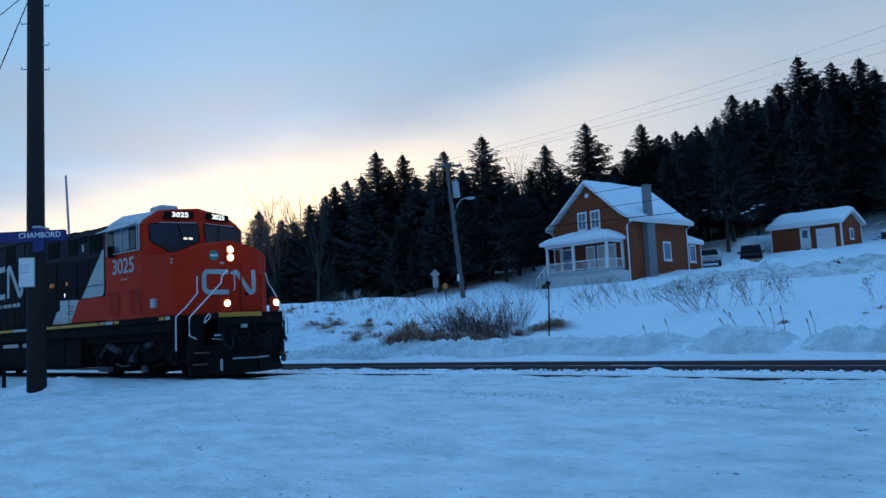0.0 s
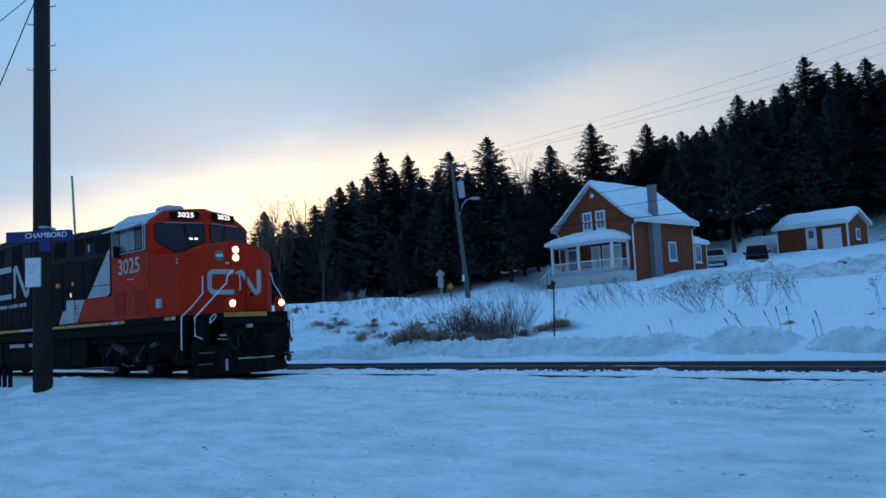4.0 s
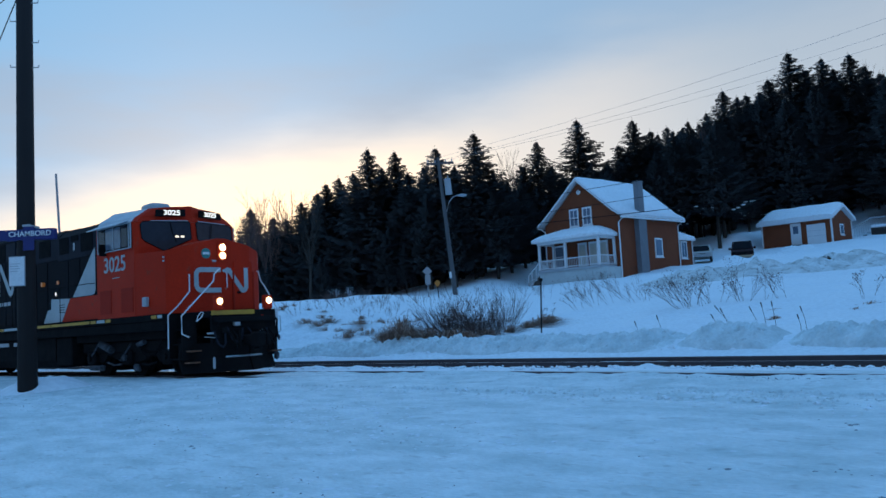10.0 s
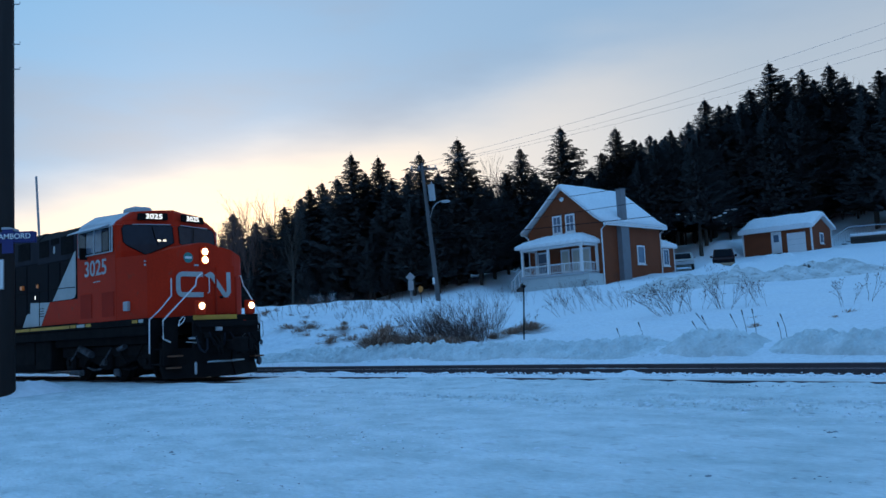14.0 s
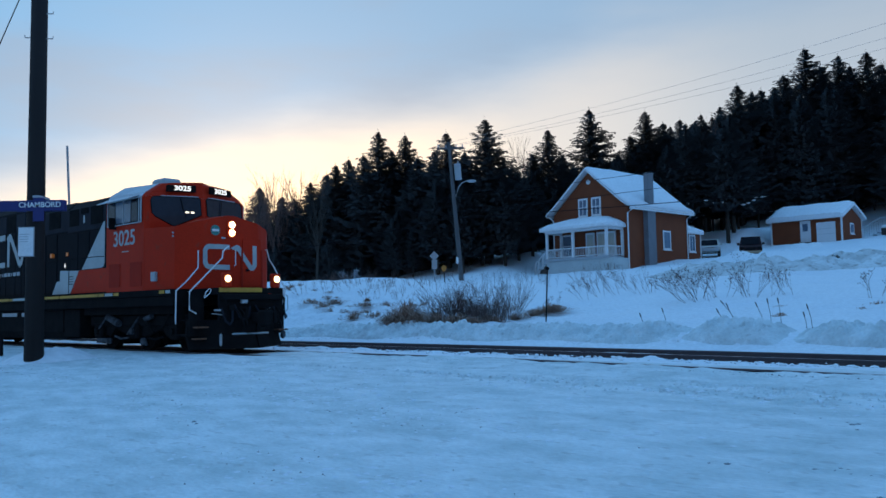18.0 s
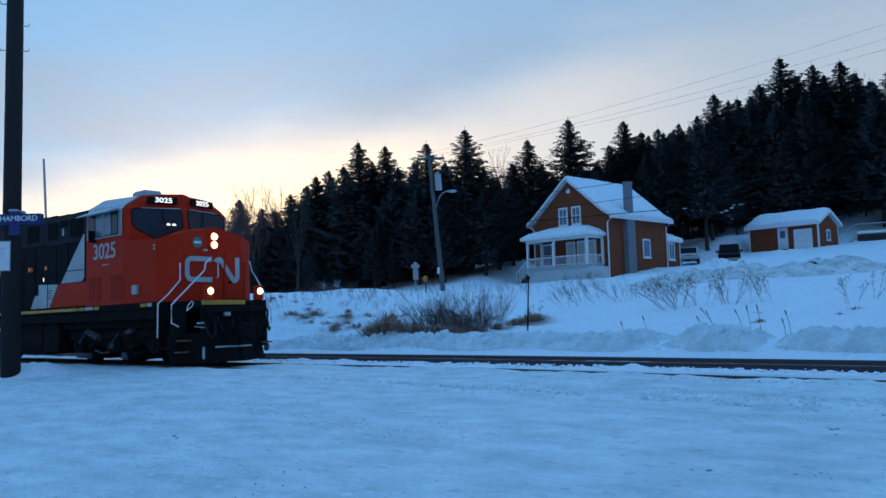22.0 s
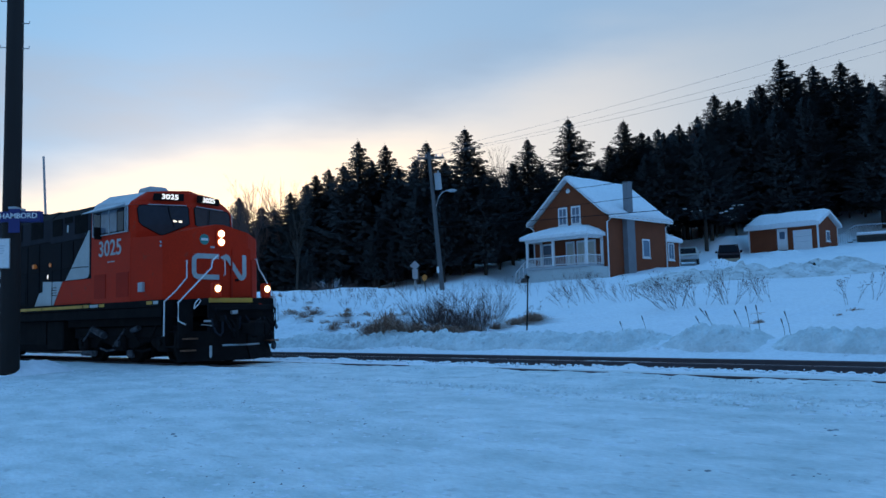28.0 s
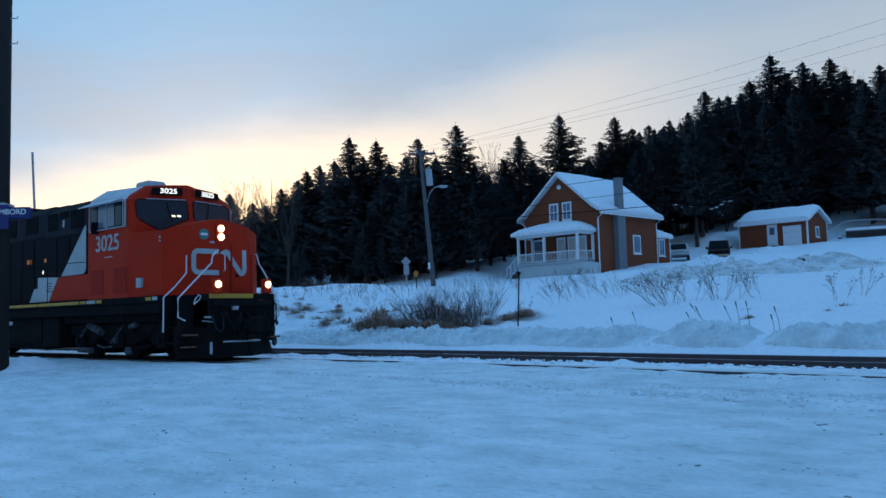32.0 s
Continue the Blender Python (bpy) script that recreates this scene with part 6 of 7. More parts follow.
# heap of snow round its foot
bm = bmesh.new()
rings = []
for r, z in ((1.35, -0.08), (0.95, 0.10), (0.62, 0.26), (0.40, 0.34), (0.20, 0.30)):
    rings.append([(r * math.cos(w) * (1 + 0.18 * noise.noise((math.cos(w), math.sin(w), r))) * (1.0 if math.cos(w) < 0 else 1.15), r * 0.9 * math.sin(w), z * (1 + 0.35 * noise.noise((2 * math.cos(w), 2 * math.sin(w), 4.0)))) for w in (2 * math.pi * k / 20 for k in range(20))])
heap = part("snow_mound", loft(bm, rings, caps=False), SNOW_ROOF, None, smooth=True)
heap.matrix_basis = pose(PX + 0.05, PYY + 0.75, PZ)
tagged(heap, "small heap of snow round the pole foot", "snow heap")
fence = thing("low_fence", pose(0, 0, 0), "short dark iron posts in the snow by track", "fence")
for k in range(6):
    x, y = -12.55 - 0.30 * k + 0.02, 23.6 + 0.26 * k
    z = land_at(x, y)
    part("post", boxed(x - 0.045, x + 0.045, y - 0.045, y + 0.045, z - 0.2, z + 0.52, 0.01), GRIME, fence)


def cable(name, a, b, sag, r, mat, label):
    a, b = Vector(a), Vector(b)
    pts = [a.lerp(b, k / 16) - Vector((0, 0, sag * 4 * (k / 16) * (1 - k / 16))) for k in range(17)]
    ob = part(name, tube(bmesh.new(), pts, r, 4), mat, None)
    return tagged(ob, label, "cable", "overhead wires")


cable("guy_wire", (PX, PYY, PZ + 10.4), (PX - 4.6, PYY + 0.3, -0.3), 0.0, 0.016, WIRE, "dark steel guy wire from pole to ground")
cable("overhead_cable", (PX, PYY, PZ + 10.3), (PX - 13.0, PYY + 6, 5.6), 0.2, 0.014, WIRE, "thin overhead cable leaving the dark pole")

# slender mast on the far side of the train
mast = thing("mast", pose(-20.2, 45, land_at(-20.2, 45)), "slender grey steel mast behind the train", "mast")
part("tube", tube(bmesh.new(), [(0.15, 0, -0.2), (-0.06, 0, 5), (-0.28, 0, 10.23 - land_at(-20.2, 45))], 0.085, 8, 0.06), GALV, mast)
part("footing", tube(bmesh.new(), [(0.16, 0, -0.3), (0.15, 0, 0.25)], 0.2, 10), CONCRETE, mast)

# ---------------------------------------------------------------- street lamp pole by the road
LX, LY = 1.08, 52.0
LZ = land_at(LX, LY)
lean = (0.45 - 1.08) / (11.2 - 2.59)
lamp = thing("street_lamp", pose(LX, LY, 0), "leaning grey wooden pole with street lamp and transformer", "street lamp")


def lp(dx, dy, z):
    return (lean * (z - 2.59) + dx, dy, z)


part("shaft", tube(bmesh.new(), [lp(0, 0, LZ - 0.6), lp(0, 0, 7), lp(0, 0, 11.35)], 0.16, 10, 0.10), GREYWOOD, lamp)
part("crossarm", boxed(lean * 8.5 - 0.75, lean * 8.5 + 0.95, -0.06, 0.06, 10.98, 11.10), GREYWOOD, lamp)
for dx in (-0.68, -0.2, 0.45, 0.85):
    part("insulator", tube(bmesh.new(), [lp(dx, 0, 11.10), lp(dx, 0, 11.28)], 0.05, 8, 0.035), GREY, lamp)
tf = part("transformer", tube(bmesh.new(), [lp(0.40, -0.05, 9.02), lp(0.40, -0.05, 9.95)], 0.21, 14), GREY, lamp, "grey transformer can")
part("transformer_lid", tube(bmesh.new(), [lp(0.40, -0.05, 9.953), lp(0.40, -0.05, 10.02)], 0.225, 14), GREY, tf)
part("bushing", tube(bmesh.new(), [lp(0.45, -0.05, 10.02), lp(0.47, -0.05, 10.22)], 0.04, 8), GREY, tf)
part("arm", tube(bmesh.new(), [lp(0.12, 0, 7.95), lp(0.36, 0, 8.55), lp(0.62, 0, 8.84), lp(1.0, 0, 8.98)], 0.035, 6), GALV, lamp, "curved lamp arm")
bm = bmesh.new()
bmesh.ops.create_icosphere(bm, subdivisions=2, radius=1, matrix=Matrix.Translation(lp(1.22, 0, 8.93)) @ Matrix.Diagonal((0.31, 0.16, 0.10, 1)))
part("lamp_head", bm, GREY, lamp, "pale lamp head", smooth=True)
part("meter_box", boxed(-0.32, -0.16, -0.12, 0.12, 3.75, 4.15, 0.01), WHITE, lamp, "small white box")

# wires
NEXT = Vector((31, 38.5, 0))
top = Vector((LX + lean * 8.5, LY, 11.25))
for k, (dx, z0, z1) in enumerate(((-0.68, 11.28, 17.2), (0.45, 11.28, 16.6), (0.85, 11.28, 16.0))):
    cable("power_line", top + Vector((dx, 0, z0 - 11.25)), (NEXT.x + dx, NEXT.y + 2, z1), 0.5, 0.007, WIRE_FAR, "thin pale power line across the sky")
for z0, x1, z1, r in ((7.9, 25.4, 9.25, 0.013), (6.95, 25.4, 8.3, 0.013), (6.6, 25.4, 6.85, 0.020)):
    cable("overhead_cable", (LX + lean * (z0 - 2.59), LY, z0), (x1, 39.5, z1), 0.12, r, WIRE, "black service cable passing before the house")
cable("overhead_cable", (LX + lean * 4.2, LY, 6.7), (-22, 64, 4.6), 0.4, 0.02, WIRE, "black service cable sloping to the wood")

# ---------------------------------------------------------------- road signs and posts
sg = thing("road_sign", pose(-0.54, 46, 0), "grey back of a diamond road sign on post", "sign")
part("post", tube(bmesh.new(), [(0, 0.03, land_at(-0.54, 46) - 0.3), (0, 0.03, 4.05)], 0.03, 6), GALV, sg)
part("diamond_plate", prism(bmesh.new(), [(-0.27, 3.88), (0, 4.15), (0.27, 3.88), (0, 3.61)], -0.012, 0.0, "y"), GALV, sg, "bare metal diamond plate")
part("tab_plate", boxed(-0.14, 0.16, -0.014, -0.002, 3.14, 3.68), GALV, sg, "bare metal tab")
mk = thing("marker_post", pose(0.0, 44, 0), "small orange marker sign on thin dark post", "sign")
part("post", tube(bmesh.new(), [(0.03, 0.02, land_at(0, 44) - 0.2), (-0.02, 0.02, 3.2)], 0.025, 6), GRIME, mk)
part("plate", prism(bmesh.new(), [(-0.17, 3.10), (-0.03, 3.28), (0.13, 3.18), (0.10, 2.98), (-0.05, 2.90)], -0.012, 0.0, "y"), ORANGE, mk, "orange plate")
for x, y, h, ln in ((3.05, 25.4, 1.62, 0.10),):
    z = land_at(x, y)
    ps = thing("delineator_post", pose(x, y, z), "thin dark metal post leaning in the snow", "post")
    part("stake", tube(bmesh.new(), [(0, 0, -0.3), (ln, 0, h)], 0.022, 6), GRIME, ps)
    part("reflector", tube(bmesh.new(), [(ln, -0.03, h - 0.02), (ln, 0.03, h - 0.02)], 0.055, 10), GRIME, ps)

# ---------------------------------------------------------------- shrubs, grass and reeds


def shrub(x, y, h, w, stems, seed, label, mat=None, lean_x=0.0, name="shrub", depth=2, heads=0.0):
    rn = random.Random(seed)
    t = thing(name, pose(x, y, land_at(x, y) - 0.05), label, "shrub", "winter shrubs")
    bm = bmesh.new()
    for k in range(stems):
        a, r = rn.random() * 6.28, w * math.sqrt(rn.random()) * 0.6
        g = rn.uniform(0.15, 0.95)
        d = Vector((math.cos(a) * g + lean_x, math.sin(a) * g, 1)).normalized()
        branching(bm, Vector((r * math.cos(a), r * math.sin(a), -0.05)), d, h * rn.uniform(0.34, 0.55), 0.0065, depth, rn, 0.52, 3, heads)
    part("twig_mass", bm, mat or TWIG, t, kind="stuff")
    return t


def tuft(x, y, h, w, n, seed, label, droop=0.6, lean=0.0):
    rn = random.Random(seed)
    t = thing("grass_tuft", pose(x, y, land_at(x, y) - 0.04), label, "dry grass", "dry grass tufts")
    bm = bmesh.new()
    fall = rn.uniform(-2.4, -0.5)
    for k in range(n):
        a, r = rn.random() * 6.28, min(1.6, abs(rn.gauss(0, 0.55))) * w
        b = a + rn.uniform(-0.8, 0.8)
        p = Vector((r * math.cos(a), r * 0.7 * math.sin(a), 0))
        dome = 1.15 - 0.62 * r / w
        hh, out = h * rn.uniform(0.35, 1.0) * dome, h * rn.uniform(0.2, 0.3 + droop)
        sway = Vector((math.cos(fall), math.sin(fall), 0)) * h * lean * rn.uniform(0.5, 1.3)
        q = p + Vector((math.cos(b) * out * 0.4, math.sin(b) * out * 0.4, hh * 0.75)) + sway * 0.35
        e = p + Vector((math.cos(b) * out, math.sin(b) * out, hh * rn.uniform(0.1, 0.9))) + sway
        wv = Vector((-math.sin(b), math.cos(b), 0)) * 0.008
        vs = [bm.verts.new(v) for v in (p - wv, p + wv, q + wv, q - wv, e)]
        bm.faces.new(vs[:4])
        bm.faces.new((vs[3], vs[2], vs[4]))
    part("blade_mass", bm, STRAW, t, kind="stuff")
    return t


rn = random.Random(77)
DARKTWIG = surface("dark_twig", (0.11, 0.066, 0.058), 0.9, other=(0.06, 0.040, 0.038), scale=6, grain=60, bump=0, spec=0.2)
# the thicket above the far track
for k in range(7):
    shrub(-1.6 + 0.22 * k + rn.uniform(-0.1, 0.1), 27.2 + rn.uniform(-0.4, 0.9), rn.uniform(0.55, 0.95), 0.5, 14, 100 + k, "low leafless shrub tangled with dry grass", TWIG, rn.uniform(-0.5, 0.2), heads=0.008)
for k in range(15):
    f = k / 14
    shrub(0.0 + 1.9 * f + rn.uniform(-0.25, 0.25), 27.3 + rn.uniform(-0.6, 1.0), rn.choice((0.7, 0.9, 1.1, 1.3, 1.7)), 0.45, rn.randint(20, 36), 130 + k, "dense leafless shrub poking through the snow", DARKTWIG if k % 3 else TWIG, rn.uniform(-0.3, 0.3), heads=0.010)
for x, y, h, w, n in ((-1.55, 27.6, 0.95, 0.45, 260), (-1.15, 27.0, 0.70, 0.45, 200), (-0.5, 26.8, 0.35, 0.45, 120), (0.35, 26.6, 0.55, 0.35, 200), (0.9, 26.4, 0.42, 0.35, 150), (-1.3, 28.6, 1.1, 0.4, 180), (1.5, 27.0, 0.35, 0.4, 100)):
    tuft(x, y, h * 0.95, w * 1.15, int(n * 1.9), int(1000 + x * 10), "tawny dry grass drooping under snow", 1.0, 0.7)
for x, y, h, w, n in ((3.0, 28.6, 0.42, 0.42, 150), (3.5, 29.2, 0.5, 0.45, 170), (3.9, 29.6, 0.5, 0.3, 110), (-4.9, 34.0, 0.5, 0.4, 110), (-5.6, 35.2, 0.5, 0.4, 90), (-3.4, 31.2, 0.4, 0.4, 90), (-3.9, 32.6, 0.35, 0.35, 70), (-2.6, 31.0, 0.4, 0.35, 90), (-2.3, 33.5, 0.4, 0.35, 80), (-6.6, 33.0, 0.35, 0.3, 60), (8.75, 21.9, 0.24, 0.26, 80), (10.9, 21.8, 0.14, 0.3, 40), (11.7, 22.6, 0.20, 0.35, 40), (9.9, 24.6, 0.12, 0.4, 30)):
    tuft(x, y, h * 0.8, w, n, int(2000 + x * 10 + y), "small tawny grass tuft in the snow", 1.0, 1.3)
for x, y, h, w, n in ((-4.75, 35.2, 0.34, 0.5, 150), (-3.4, 30.6, 0.26, 0.55, 130), (-4.4, 30.2, 0.20, 0.5, 90), (-3.15, 33.2, 0.30, 0.5, 130), (3.2, 28.7, 0.36, 0.5, 190), (3.6, 28.9, 0.40, 0.4, 170), (-0.2, 27.2, 0.5, 0.6, 260), (-2.0, 29.2, 0.34, 0.5, 140), (2.2, 27.8, 0.36, 0.4, 140)):
    tuft(x, y, h, w, n, int(4000 + x * 10 + y), "matted brown grass bent over by snow", 1.0, 1.8)
for k in range(34):
    a, s = rn.uniform(-17, -2), rn.uniform(7.6, 13.5)
    p = spot(a, s)
    tuft(p.x, p.y, rn.uniform(0.12, 0.3), rn.uniform(0.12, 0.4), rn.randint(25, 70), 3000 + k, "flattened dry grass under drifted snow", 1.2, 2.4)
# thin stalks along the road edge and the field
for k in range(40):
    a, s = rn.uniform(-19, -6), rn.uniform(12.5, 18.5)
    p = spot(a, s)
    shrub(p.x, p.y, rn.uniform(0.4, 1.1), 0.4, rn.randint(3, 8), 300 + k, "thin dry weed stalks on the snowy bank", TWIG, rn.uniform(-0.3, 0.3), "weed", 1)
for x, y, h, n, ln in ((6.4, 33.8, 1.2, 5, -0.4), (7.0, 33.6, 1.3, 6, -0.5), (7.8, 33.0, 1.5, 6, -0.5), (5.6, 33.2, 0.9, 4, -0.4), (8.1, 27.6, 1.35, 16, -0.75), (8.4, 27.1, 1.2, 9, -0.7), (8.6, 28.2, 1.3, 10, -0.3), (9.1, 28.0, 1.2, 8, -0.2), (9.5, 28.4, 1.0, 5, 0.1), (10.4, 28.4, 1.35, 20, -0.1), (11.1, 28.4, 1.1, 6, 0.0), (11.7, 28.0, 1.25, 6, -0.1), (12.3, 23.9, 0.9, 4, 0.1), (13.1, 24.2, 1.0, 5, 0.2), (2.9, 35.2, 0.8, 5, -0.2), (1.9, 33.4, 0.9, 6, -0.1), (2.5, 31.2, 0.8, 6, 0.1), (3.9, 30.4, 0.8, 4, 0.1)):
    shrub(x, y, h, 0.42, max(3, int(n * 0.62)), int(500 + 10 * x + y), "sparse leafless weeds standing in deep snow", DARKTWIG, ln, "weed", 3, 0.015)
for x, y, h, n in ((4.6, 46.4, 1.3, 5), (5.0, 44.1, 1.4, 6), (5.5, 42.7, 1.2, 5), (7.3, 43.7, 1.3, 6), (7.3, 41.4, 1.2, 7), (8.0, 39.0, 1.2, 6), (8.1, 35.6, 1.1, 6), (7.9, 32.3, 1.0, 6), (6.2, 38.0, 1.0, 5), (6.8, 36.4, 1.0, 5), (9.0, 33.6, 0.9, 5), (9.4, 31.2, 0.8, 5), (12.4, 30.4, 0.9, 4), (3.6, 41.0, 1.2, 5), (2.8, 43.2, 1.2, 5), (1.6, 40.0, 1.1, 6), (0.6, 41.8, 1.1, 5), (-0.6, 39.5, 1.0, 6), (-2.7, 40.2, 1.1, 7), (-4.7, 38.9, 1.1, 6), (-6.5, 37.6, 1.0, 6), (-5.6, 38.6, 1.0, 5), (-1.2, 44.0, 1.2, 5)):
    shrub(x, y, h, 0.55, n, int(900 + 10 * x + y), "dry weed stalks leaning on the snowy brow", DARKTWIG if n % 2 else TWIG, -0.35, "weed", 2, 0.012)
for x, y in ((11.3, 58.9), (11.9, 59.3), (10.4, 59.8)):
    shrub(x, y, 0.9, 0.5, 9, int(700 + 10 * x), "small dark shrub against the porch skirting", DARKTWIG, 0.0, "shrub", 2)
FROSTTWIG = surface("frosted_twig", (0.60, 0.64, 0.70), 0.9, other=(0.30, 0.33, 0.38), scale=5, grain=40, bump=0)
shrub(-6.3, 56.0, 1.15, 0.45, 14, 811, "frost-pale shrub at the foot of the wood", FROSTTWIG, 0.0, "shrub", 3)
# reed mace heads along the ploughed ridge
REED = surface("brown_reed", (0.040, 0.028, 0.024), 0.9, bump=0)
for x, y, h, ln in ((5.13, 21.66, 0.26, -0.06), (5.62, 21.21, 0.40, -0.09), (6.75, 20.16, 0.40, -0.16), (6.98, 19.95, 0.60, -0.34), (6.94, 20.0, 0.52, -0.17), (7.45, 19.52, 0.50, -0.16), (7.58, 19.40, 0.58, -0.08), (7.74, 19.24, 0.60, -0.06), (8.15, 18.86, 0.28, -0.05), (8.25, 18.78, 0.46, -0.10)):
    z = land_at(x, y)
    rd = thing("cattail", pose(x, y, z), "dry brown cattail reed leaning over the snow", "cattail", "cattails")
    part("stalk", tube(bmesh.new(), [(0, 0, -0.15), (ln * 0.4, 0, h * 0.55), (ln, 0, h)], 0.006, 4), REED, rd)
    tip = Vector((ln, 0, h))
    d = (tip - Vector((ln * 0.4, 0, h * 0.55))).normalized()
    part("seed_head", tube(bmesh.new(), [tip - d * 0.02, tip + d * 0.06, tip + d * 0.10], 0.013, 6), REED, rd)

# ---------------------------------------------------------------- ploughed snow


def lumpy_ridge(name, line, width, height, mat, label, seed, steps=90):
    """A heap of ploughed snow along plan points."""
    line = [Vector(p) for p in line]
    rows = []
    for k in range(steps + 1):
        f = k / steps * (len(line) - 1)
        i = min(int(f), len(line) - 2)
        c = line[i].lerp(line[i + 1], f - i)
        d = (line[i + 1] - line[i]).normalized()
        side = Vector((-d.y, d.x))
        ends = min(1, 6 * k / steps, 6 * (steps - k) / steps)
        row = []
        for j in range(15):
            u = j / 14 * 2 - 1
            p = c + side * (u * width)
            h = height * ends * max(0, 1 - u * u) ** 0.8
            v = Vector((p.x * 0.9, p.y * 0.9, seed))
            h *= 0.75 + 0.75 * noise.noise(v) + 0.6 * abs(noise.noise(v * 2.3))
            h += 0.15 * ends * noise.noise(v * 7)
            row.append((p.x, p.y, land_at(p.x, p.y) - 0.12 + max(0, h)))
        rows.append(row)
    bm = bmesh.new()
    vs = [[bm.verts.new(p) for p in r] for r in rows]
    for a, b in zip(vs, vs[1:]):
        for j in range(14):
            bm.faces.new((a[j], b[j], b[j + 1], a[j + 1]))
    ob = part(name, bm, mat, None, smooth=True)
    return tagged(ob, label, "snowbank")


DIRTY = surface("dirty_snow", (0.78, 0.82, 0.83), 0.85, other=(0.44, 0.46, 0.45), scale=1.3, amount=0.75, grain=5, bump=0.9, depth=0.15, spec=0.15, speckle=((0.26, 0.25, 0.23), 3.4, 0.57, 0.6))
lumpy_ridge("snowbank", [(12.4, 49.0), (15.2, 45.8), (18.2, 44.0), (21.2, 43.8), (24.0, 44.8)], 3.7, 0.66, DIRTY, "grey dirty bank of ploughed snow below the drive", 3.3)
lumpy_ridge("snowbank", [(21.6, 66.6), (23.4, 66.6), (25.5, 66.4), (28.0, 67.5), (31.5, 70.0)], 1.7, 0.42, SNOW, "clean white snowbank in front of parked cars", 8.1, 50)
lumpy_ridge("snowbank", [(30.0, 73.0), (32.2, 74.8), (34.0, 73.4)], 1.2, 0.40, SNOW, "white snowbank heaped beside the shed door", 5.7, 40)



def plough_ridge(a0, a1, height, width, label, seed):
    """A crusted heap of broken snow along the far track, between two places on the line."""
    na, nw = int((a1 - a0) / 0.055), 30
    rows = []
    for k in range(na + 1):
        a = a0 + (a1 - a0) * k / na
        run = min(1.0, (k / na) * (a1 - a0) / (4.0 if a0 < -4 else 0.8), (1 - k / na) * (a1 - a0) / 0.8)
        run = math.sin(run * math.pi / 2)
        row = []
        for j in range(nw + 1):
            u = j / nw * 2 - 1
            s = 6.35 + u * width + 0.12 * math.sin(a * 1.3 + seed)
            p = spot(a, s)
            base = land_at(p.x, p.y)
            v = Vector((a, s, seed))
            crest = 0.80 + 0.45 * noise.noise(v * 0.9) + 0.25 * noise.noise(v * 2.1)
            d = noise.voronoi(Vector((a * 4.2, s * 4.2, seed)))[0]
            e = noise.voronoi(Vector((a * 9.5, s * 9.5, seed + 3)))[0]
            h = height * crest * run * max(0.0, 1 - u * u) ** 0.5
            h += (0.15 * math.sqrt(min(1.0, 1.8 * (d[1] - d[0]))) + 0.06 * math.sqrt(min(1.0, 2.0 * (e[1] - e[0]))) + 0.05 * noise.noise(v * 11) - 0.09) * run * max(0.0, 1 - u ** 4)
            row.append((p.x, p.y, base - 0.05 + h))
        rows.append(row)
    bm = bmesh.new()
    vs = [[bm.verts.new(q) for q in r] for r in rows]
    for p0, p1 in zip(vs, vs[1:]):
        for j in range(nw):
            bm.faces.new((p0[j], p1[j], p1[j + 1], p0[j + 1]))
    return tagged(part("snowbank", bm, SNOW_PILE, None, smooth=True), label, "snowbank", "ridge along the track")


plough_ridge(-9.0, 7.95, 0.25, 0.80, "low crusted ridge of ploughed snow beside the track", 2.2)
plough_ridge(7.85, 10.35, 0.42, 0.75, "rounded hump of crusted ploughed snow beside the track", 4.7)
plough_ridge(10.35, 22.0, 0.34, 0.75, "long crusted ridge of ploughed snow beside the track", 7.1)

# crumbs of ice and grit, lumps along the ridge and the rails
verts, faces = [], []
rn = random.Random(9)


def crumb(x, y, r):
    z = land_at(x, y)
    i = len(verts)
    a = rn.random() * 6.28
    for k in range(4):
        w = a + k * 1.571 + rn.uniform(-0.4, 0.4)
        verts.append((x + r * math.cos(w) * rn.uniform(0.7, 1.4), y + r * math.sin(w) * rn.uniform(0.7, 1.4), z - r * 0.2))
    verts.append((x + r * rn.uniform(-0.3, 0.3), y, z + r * rn.uniform(0.4, 0.8)))
    faces.extend([(i + k, i + (k + 1) % 4, i + 4) for k in range(4)])


def stuff(name, mat, label, category):
    me = bpy.data.meshes.new(name)
    me.from_pydata(list(verts), [], list(faces))
    me.materials.append(mat)
    verts.clear(), faces.clear()
    return tagged(new(name, me), label, category, kind="stuff")


ICO = bmesh.new()
bmesh.ops.create_icosphere(ICO, subdivisions=1, radius=1)
ICO_V = [v.co.copy() for v in ICO.verts]
ICO_F = [[v.index for v in fc.verts] for fc in ICO.faces]
ICO.free()


def chunk(x, y, r, flat=0.7, sink=0.25):
    z = land_at(x, y)
    i = len(verts)
    t = Matrix.Rotation(rn.random() * 6.28, 3, "Z") @ Matrix.Diagonal((rn.uniform(0.8, 1.5), rn.uniform(0.7, 1.1), flat))
    for v in ICO_V:
        p = t @ (v * rn.uniform(0.72, 1.15))
        verts.append((x + p.x * r, y + p.y * r, z + p.z * r - sink * r))
    faces.extend([[k + i for k in f] for f in ICO_F])


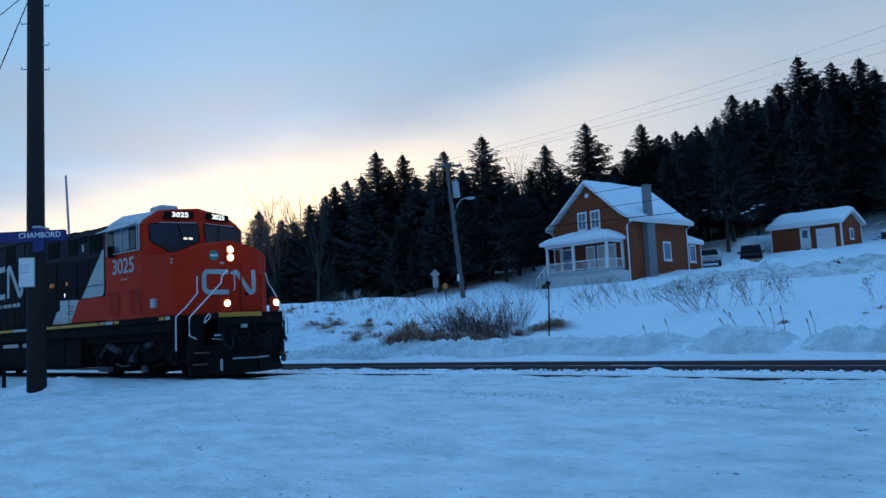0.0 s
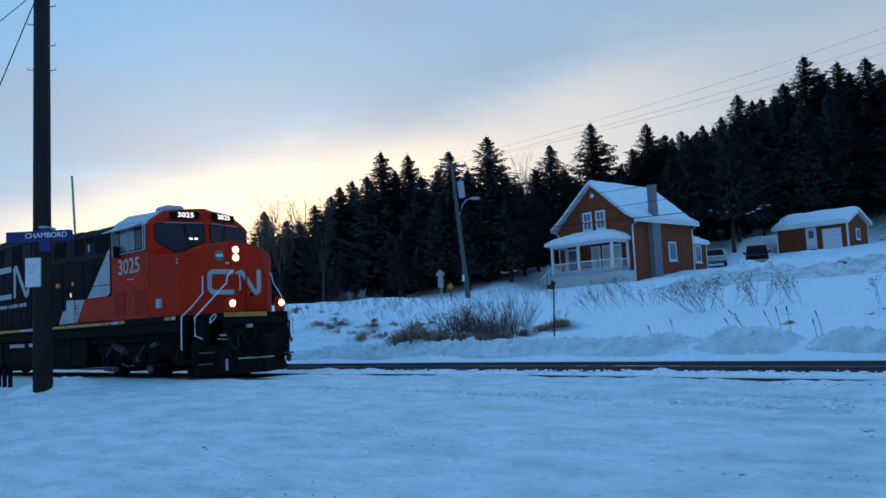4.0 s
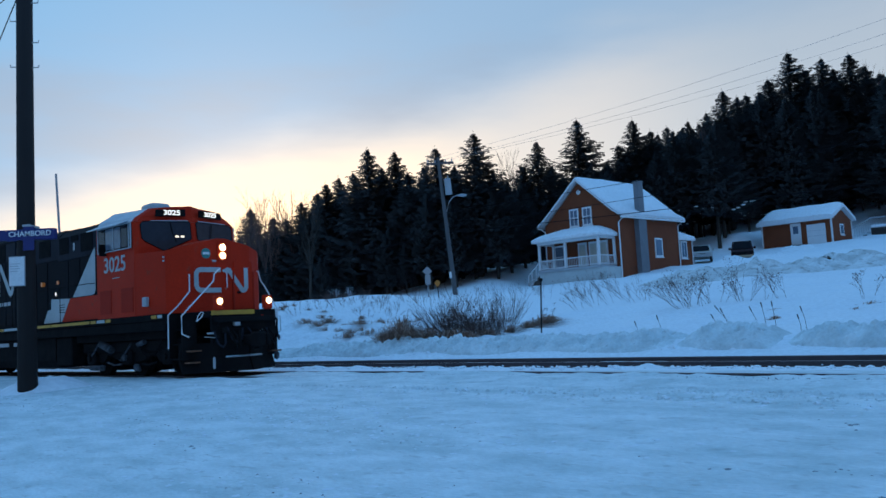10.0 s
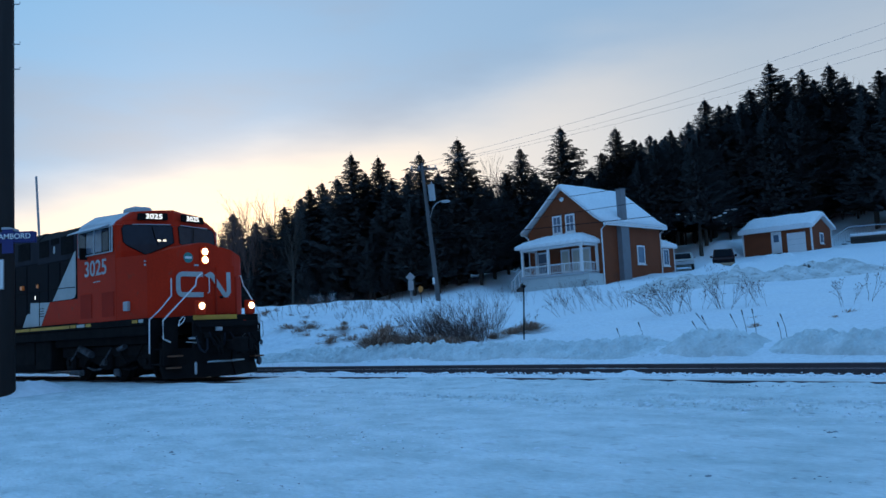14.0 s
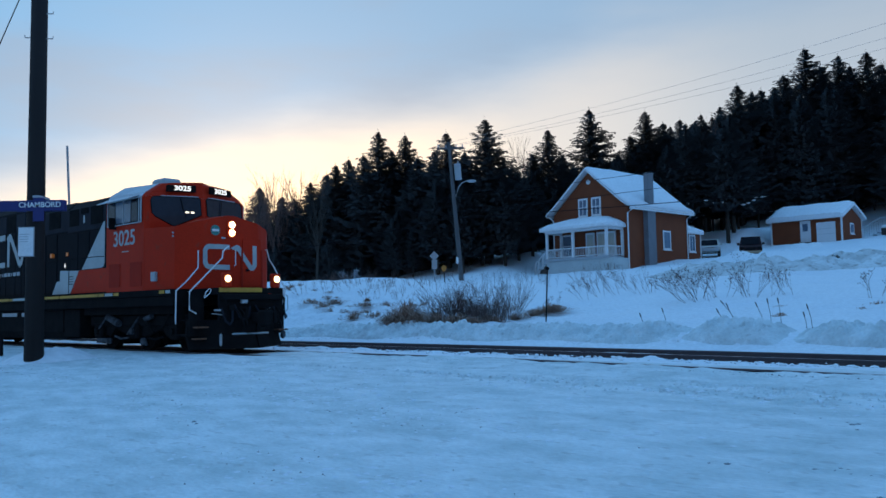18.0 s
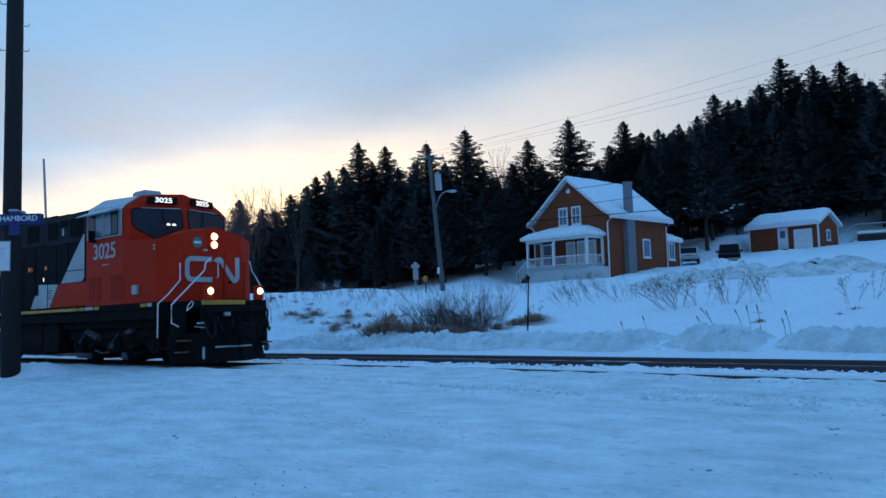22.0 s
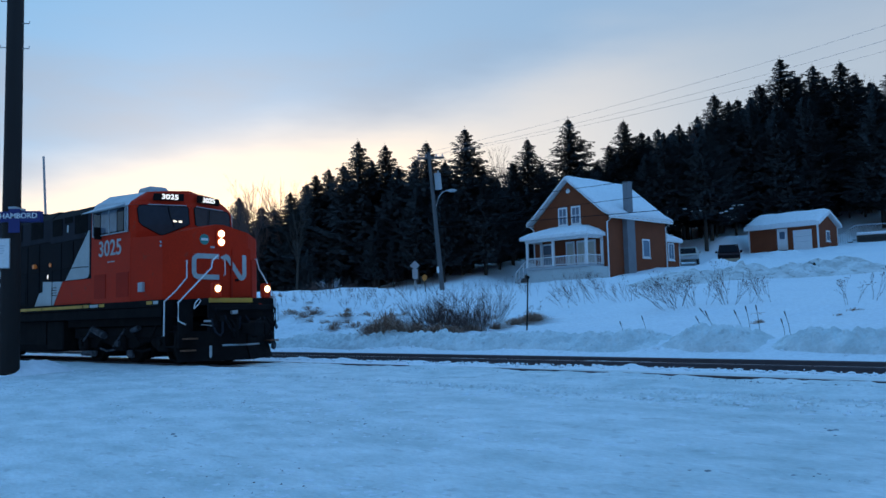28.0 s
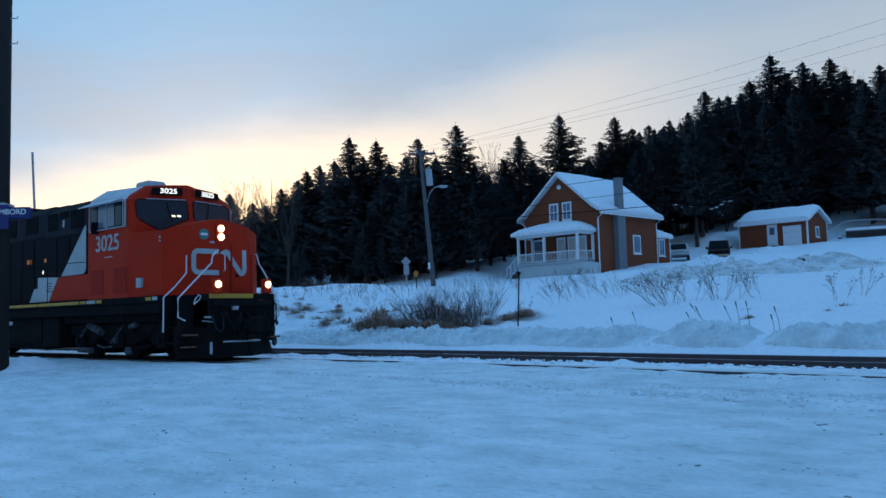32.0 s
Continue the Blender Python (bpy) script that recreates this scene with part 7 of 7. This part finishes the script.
GRIT = surface("dark_grit", (0.12, 0.12, 0.13), 0.9, bump=0)
clusters = [(rn.uniform(-14, 22), rn.uniform(-11.5, -3)) for k in range(26)]
for k in range(1000):
    ca, cs = rn.choice(clusters)
    p = spot(ca + rn.gauss(0, 0.9), min(-1.5, cs + rn.gauss(0, 0.3)))
    if p.y > 2:
        crumb(p.x, p.y, rn.uniform(0.005, 0.014))
for k in range(700):
    a = rn.uniform(0.5, 22)
    p = spot(a, float(near_track(a)) + rn.choice((0.46, 0.50, -0.25)) + rn.gauss(0, 0.07))
    crumb(p.x, p.y, rn.uniform(0.006, 0.02) * (1 + 0.03 * a))
stuff("grit", GRIT, "scattered dark grit and ice crumbs on packed snow", "grit")
for k in range(900):
    p = spot(rn.uniform(-16, 24), -1.15 + rn.gauss(0, 0.25))
    crumb(p.x, p.y, rn.uniform(0.02, 0.05))
for k in range(620):
    a = rn.uniform(-14, 24)
    p = spot(a, float(far_track(a)) - 1.40 + rn.gauss(0, 0.16))
    chunk(p.x, p.y, rn.choice((0.02, 0.025, 0.03, 0.045, 0.07)), 0.6, 0.45)
for k in range(380):
    a = rn.uniform(-9, 22)
    w = rn.gauss(0, 0.42)
    if float(fold(np.array([a * 0.62 + 2.0]), np.array([1.5]))[0]) < rn.uniform(-0.9, 0.0):
        continue
    p = spot(a, 5.75 + 0.5 * w)
    chunk(p.x, p.y, rn.uniform(0.03, 0.09), 0.7)
for k in range(4200):
    ca, cs = rn.choice(clusters)
    p = spot(ca + rn.gauss(0, 1.6), min(-1.4, cs + rn.gauss(0, 0.35)))
    if p.y > 3:
        chunk(p.x, p.y, rn.uniform(0.012, 0.05), 0.4, 0.15)
for k in range(500):
    p = spot(rn.uniform(-6, 20), -2.4 + rn.gauss(0, 0.5))
    chunk(p.x, p.y, rn.uniform(0.02, 0.06), 0.5, 0.2)
stuff("snow_lumps", SNOW, "broken lumps of white snow along the rails", "snow lumps")
for k in range(6500):
    f = rn.random()
    p = spot(1 + 22 * f, -1.35 - 0.5 * f + rn.gauss(0, 0.30 + 0.45 * f))
    crumb(p.x, p.y, rn.uniform(0.012, 0.04))
for k in range(7500):
    a = rn.uniform(2, 24)
    p = spot(a, float(near_track(a)) - 0.45 + rn.gauss(0, 0.5))
    chunk(p.x, p.y, rn.uniform(0.012, 0.05), 0.6, 0.25)
stuff("slush_crumbs", SNOW_PILE, "grey-green slush crumbs thrown beside the rail", "slush")

# frozen clods trodden into the yard, singly and in loose lines
CLOD = surface("grey_ice_clod", (0.26, 0.31, 0.34), 0.7, other=(0.12, 0.14, 0.15), scale=14, amount=0.8, grain=60, bump=0.4, depth=0.01)
lines = [(rn.uniform(-10, 20), rn.uniform(-15.5, -4), rn.uniform(-0.5, 0.5)) for k in range(30)]
for k in range(520):
    a0, s0, sl = rn.choice(lines)
    d = rn.gauss(0, 0.7)
    p = spot(a0 + d, min(-2.6, s0 + sl * d + rn.gauss(0, 0.10)))
    if p.y > 2.2:
        chunk(p.x, p.y, rn.choice((0.008, 0.012, 0.016, 0.022, 0.034)), 0.45, 0.2)
stuff("ice_clods", CLOD, "grey frozen clods trodden into packed snow", "ice clods")

# ---------------------------------------------------------------- movement
# seconds, metres rolled forward
ROLL = [(0.0, 0.0), (5.0, 0.0), (7.0, 0.015), (10.0, 0.03), (13.0, 0.05), (16.0, 0.065), (18.0, 0.095), (20.0, 0.155), (22.0, 0.215),
        (23.0, 0.245), (24.0, 0.295), (25.0, 0.355), (26.0, 0.415), (27.0, 0.48), (28.0, 0.55), (29.0, 0.635), (30.0, 0.72), (31.0, 0.82), (32.0, 0.955)]


def motions():
    walk(loco, [(t, Matrix.Translation(U * k) @ LOCO_HOME) for t, k in ROLL])
    for axle, x in WHEELS:
        walk(axle, [(t, pose(x, 0, 0.533, 0, math.degrees(k / 0.533), 0)) for t, k in ROLL])


motions()
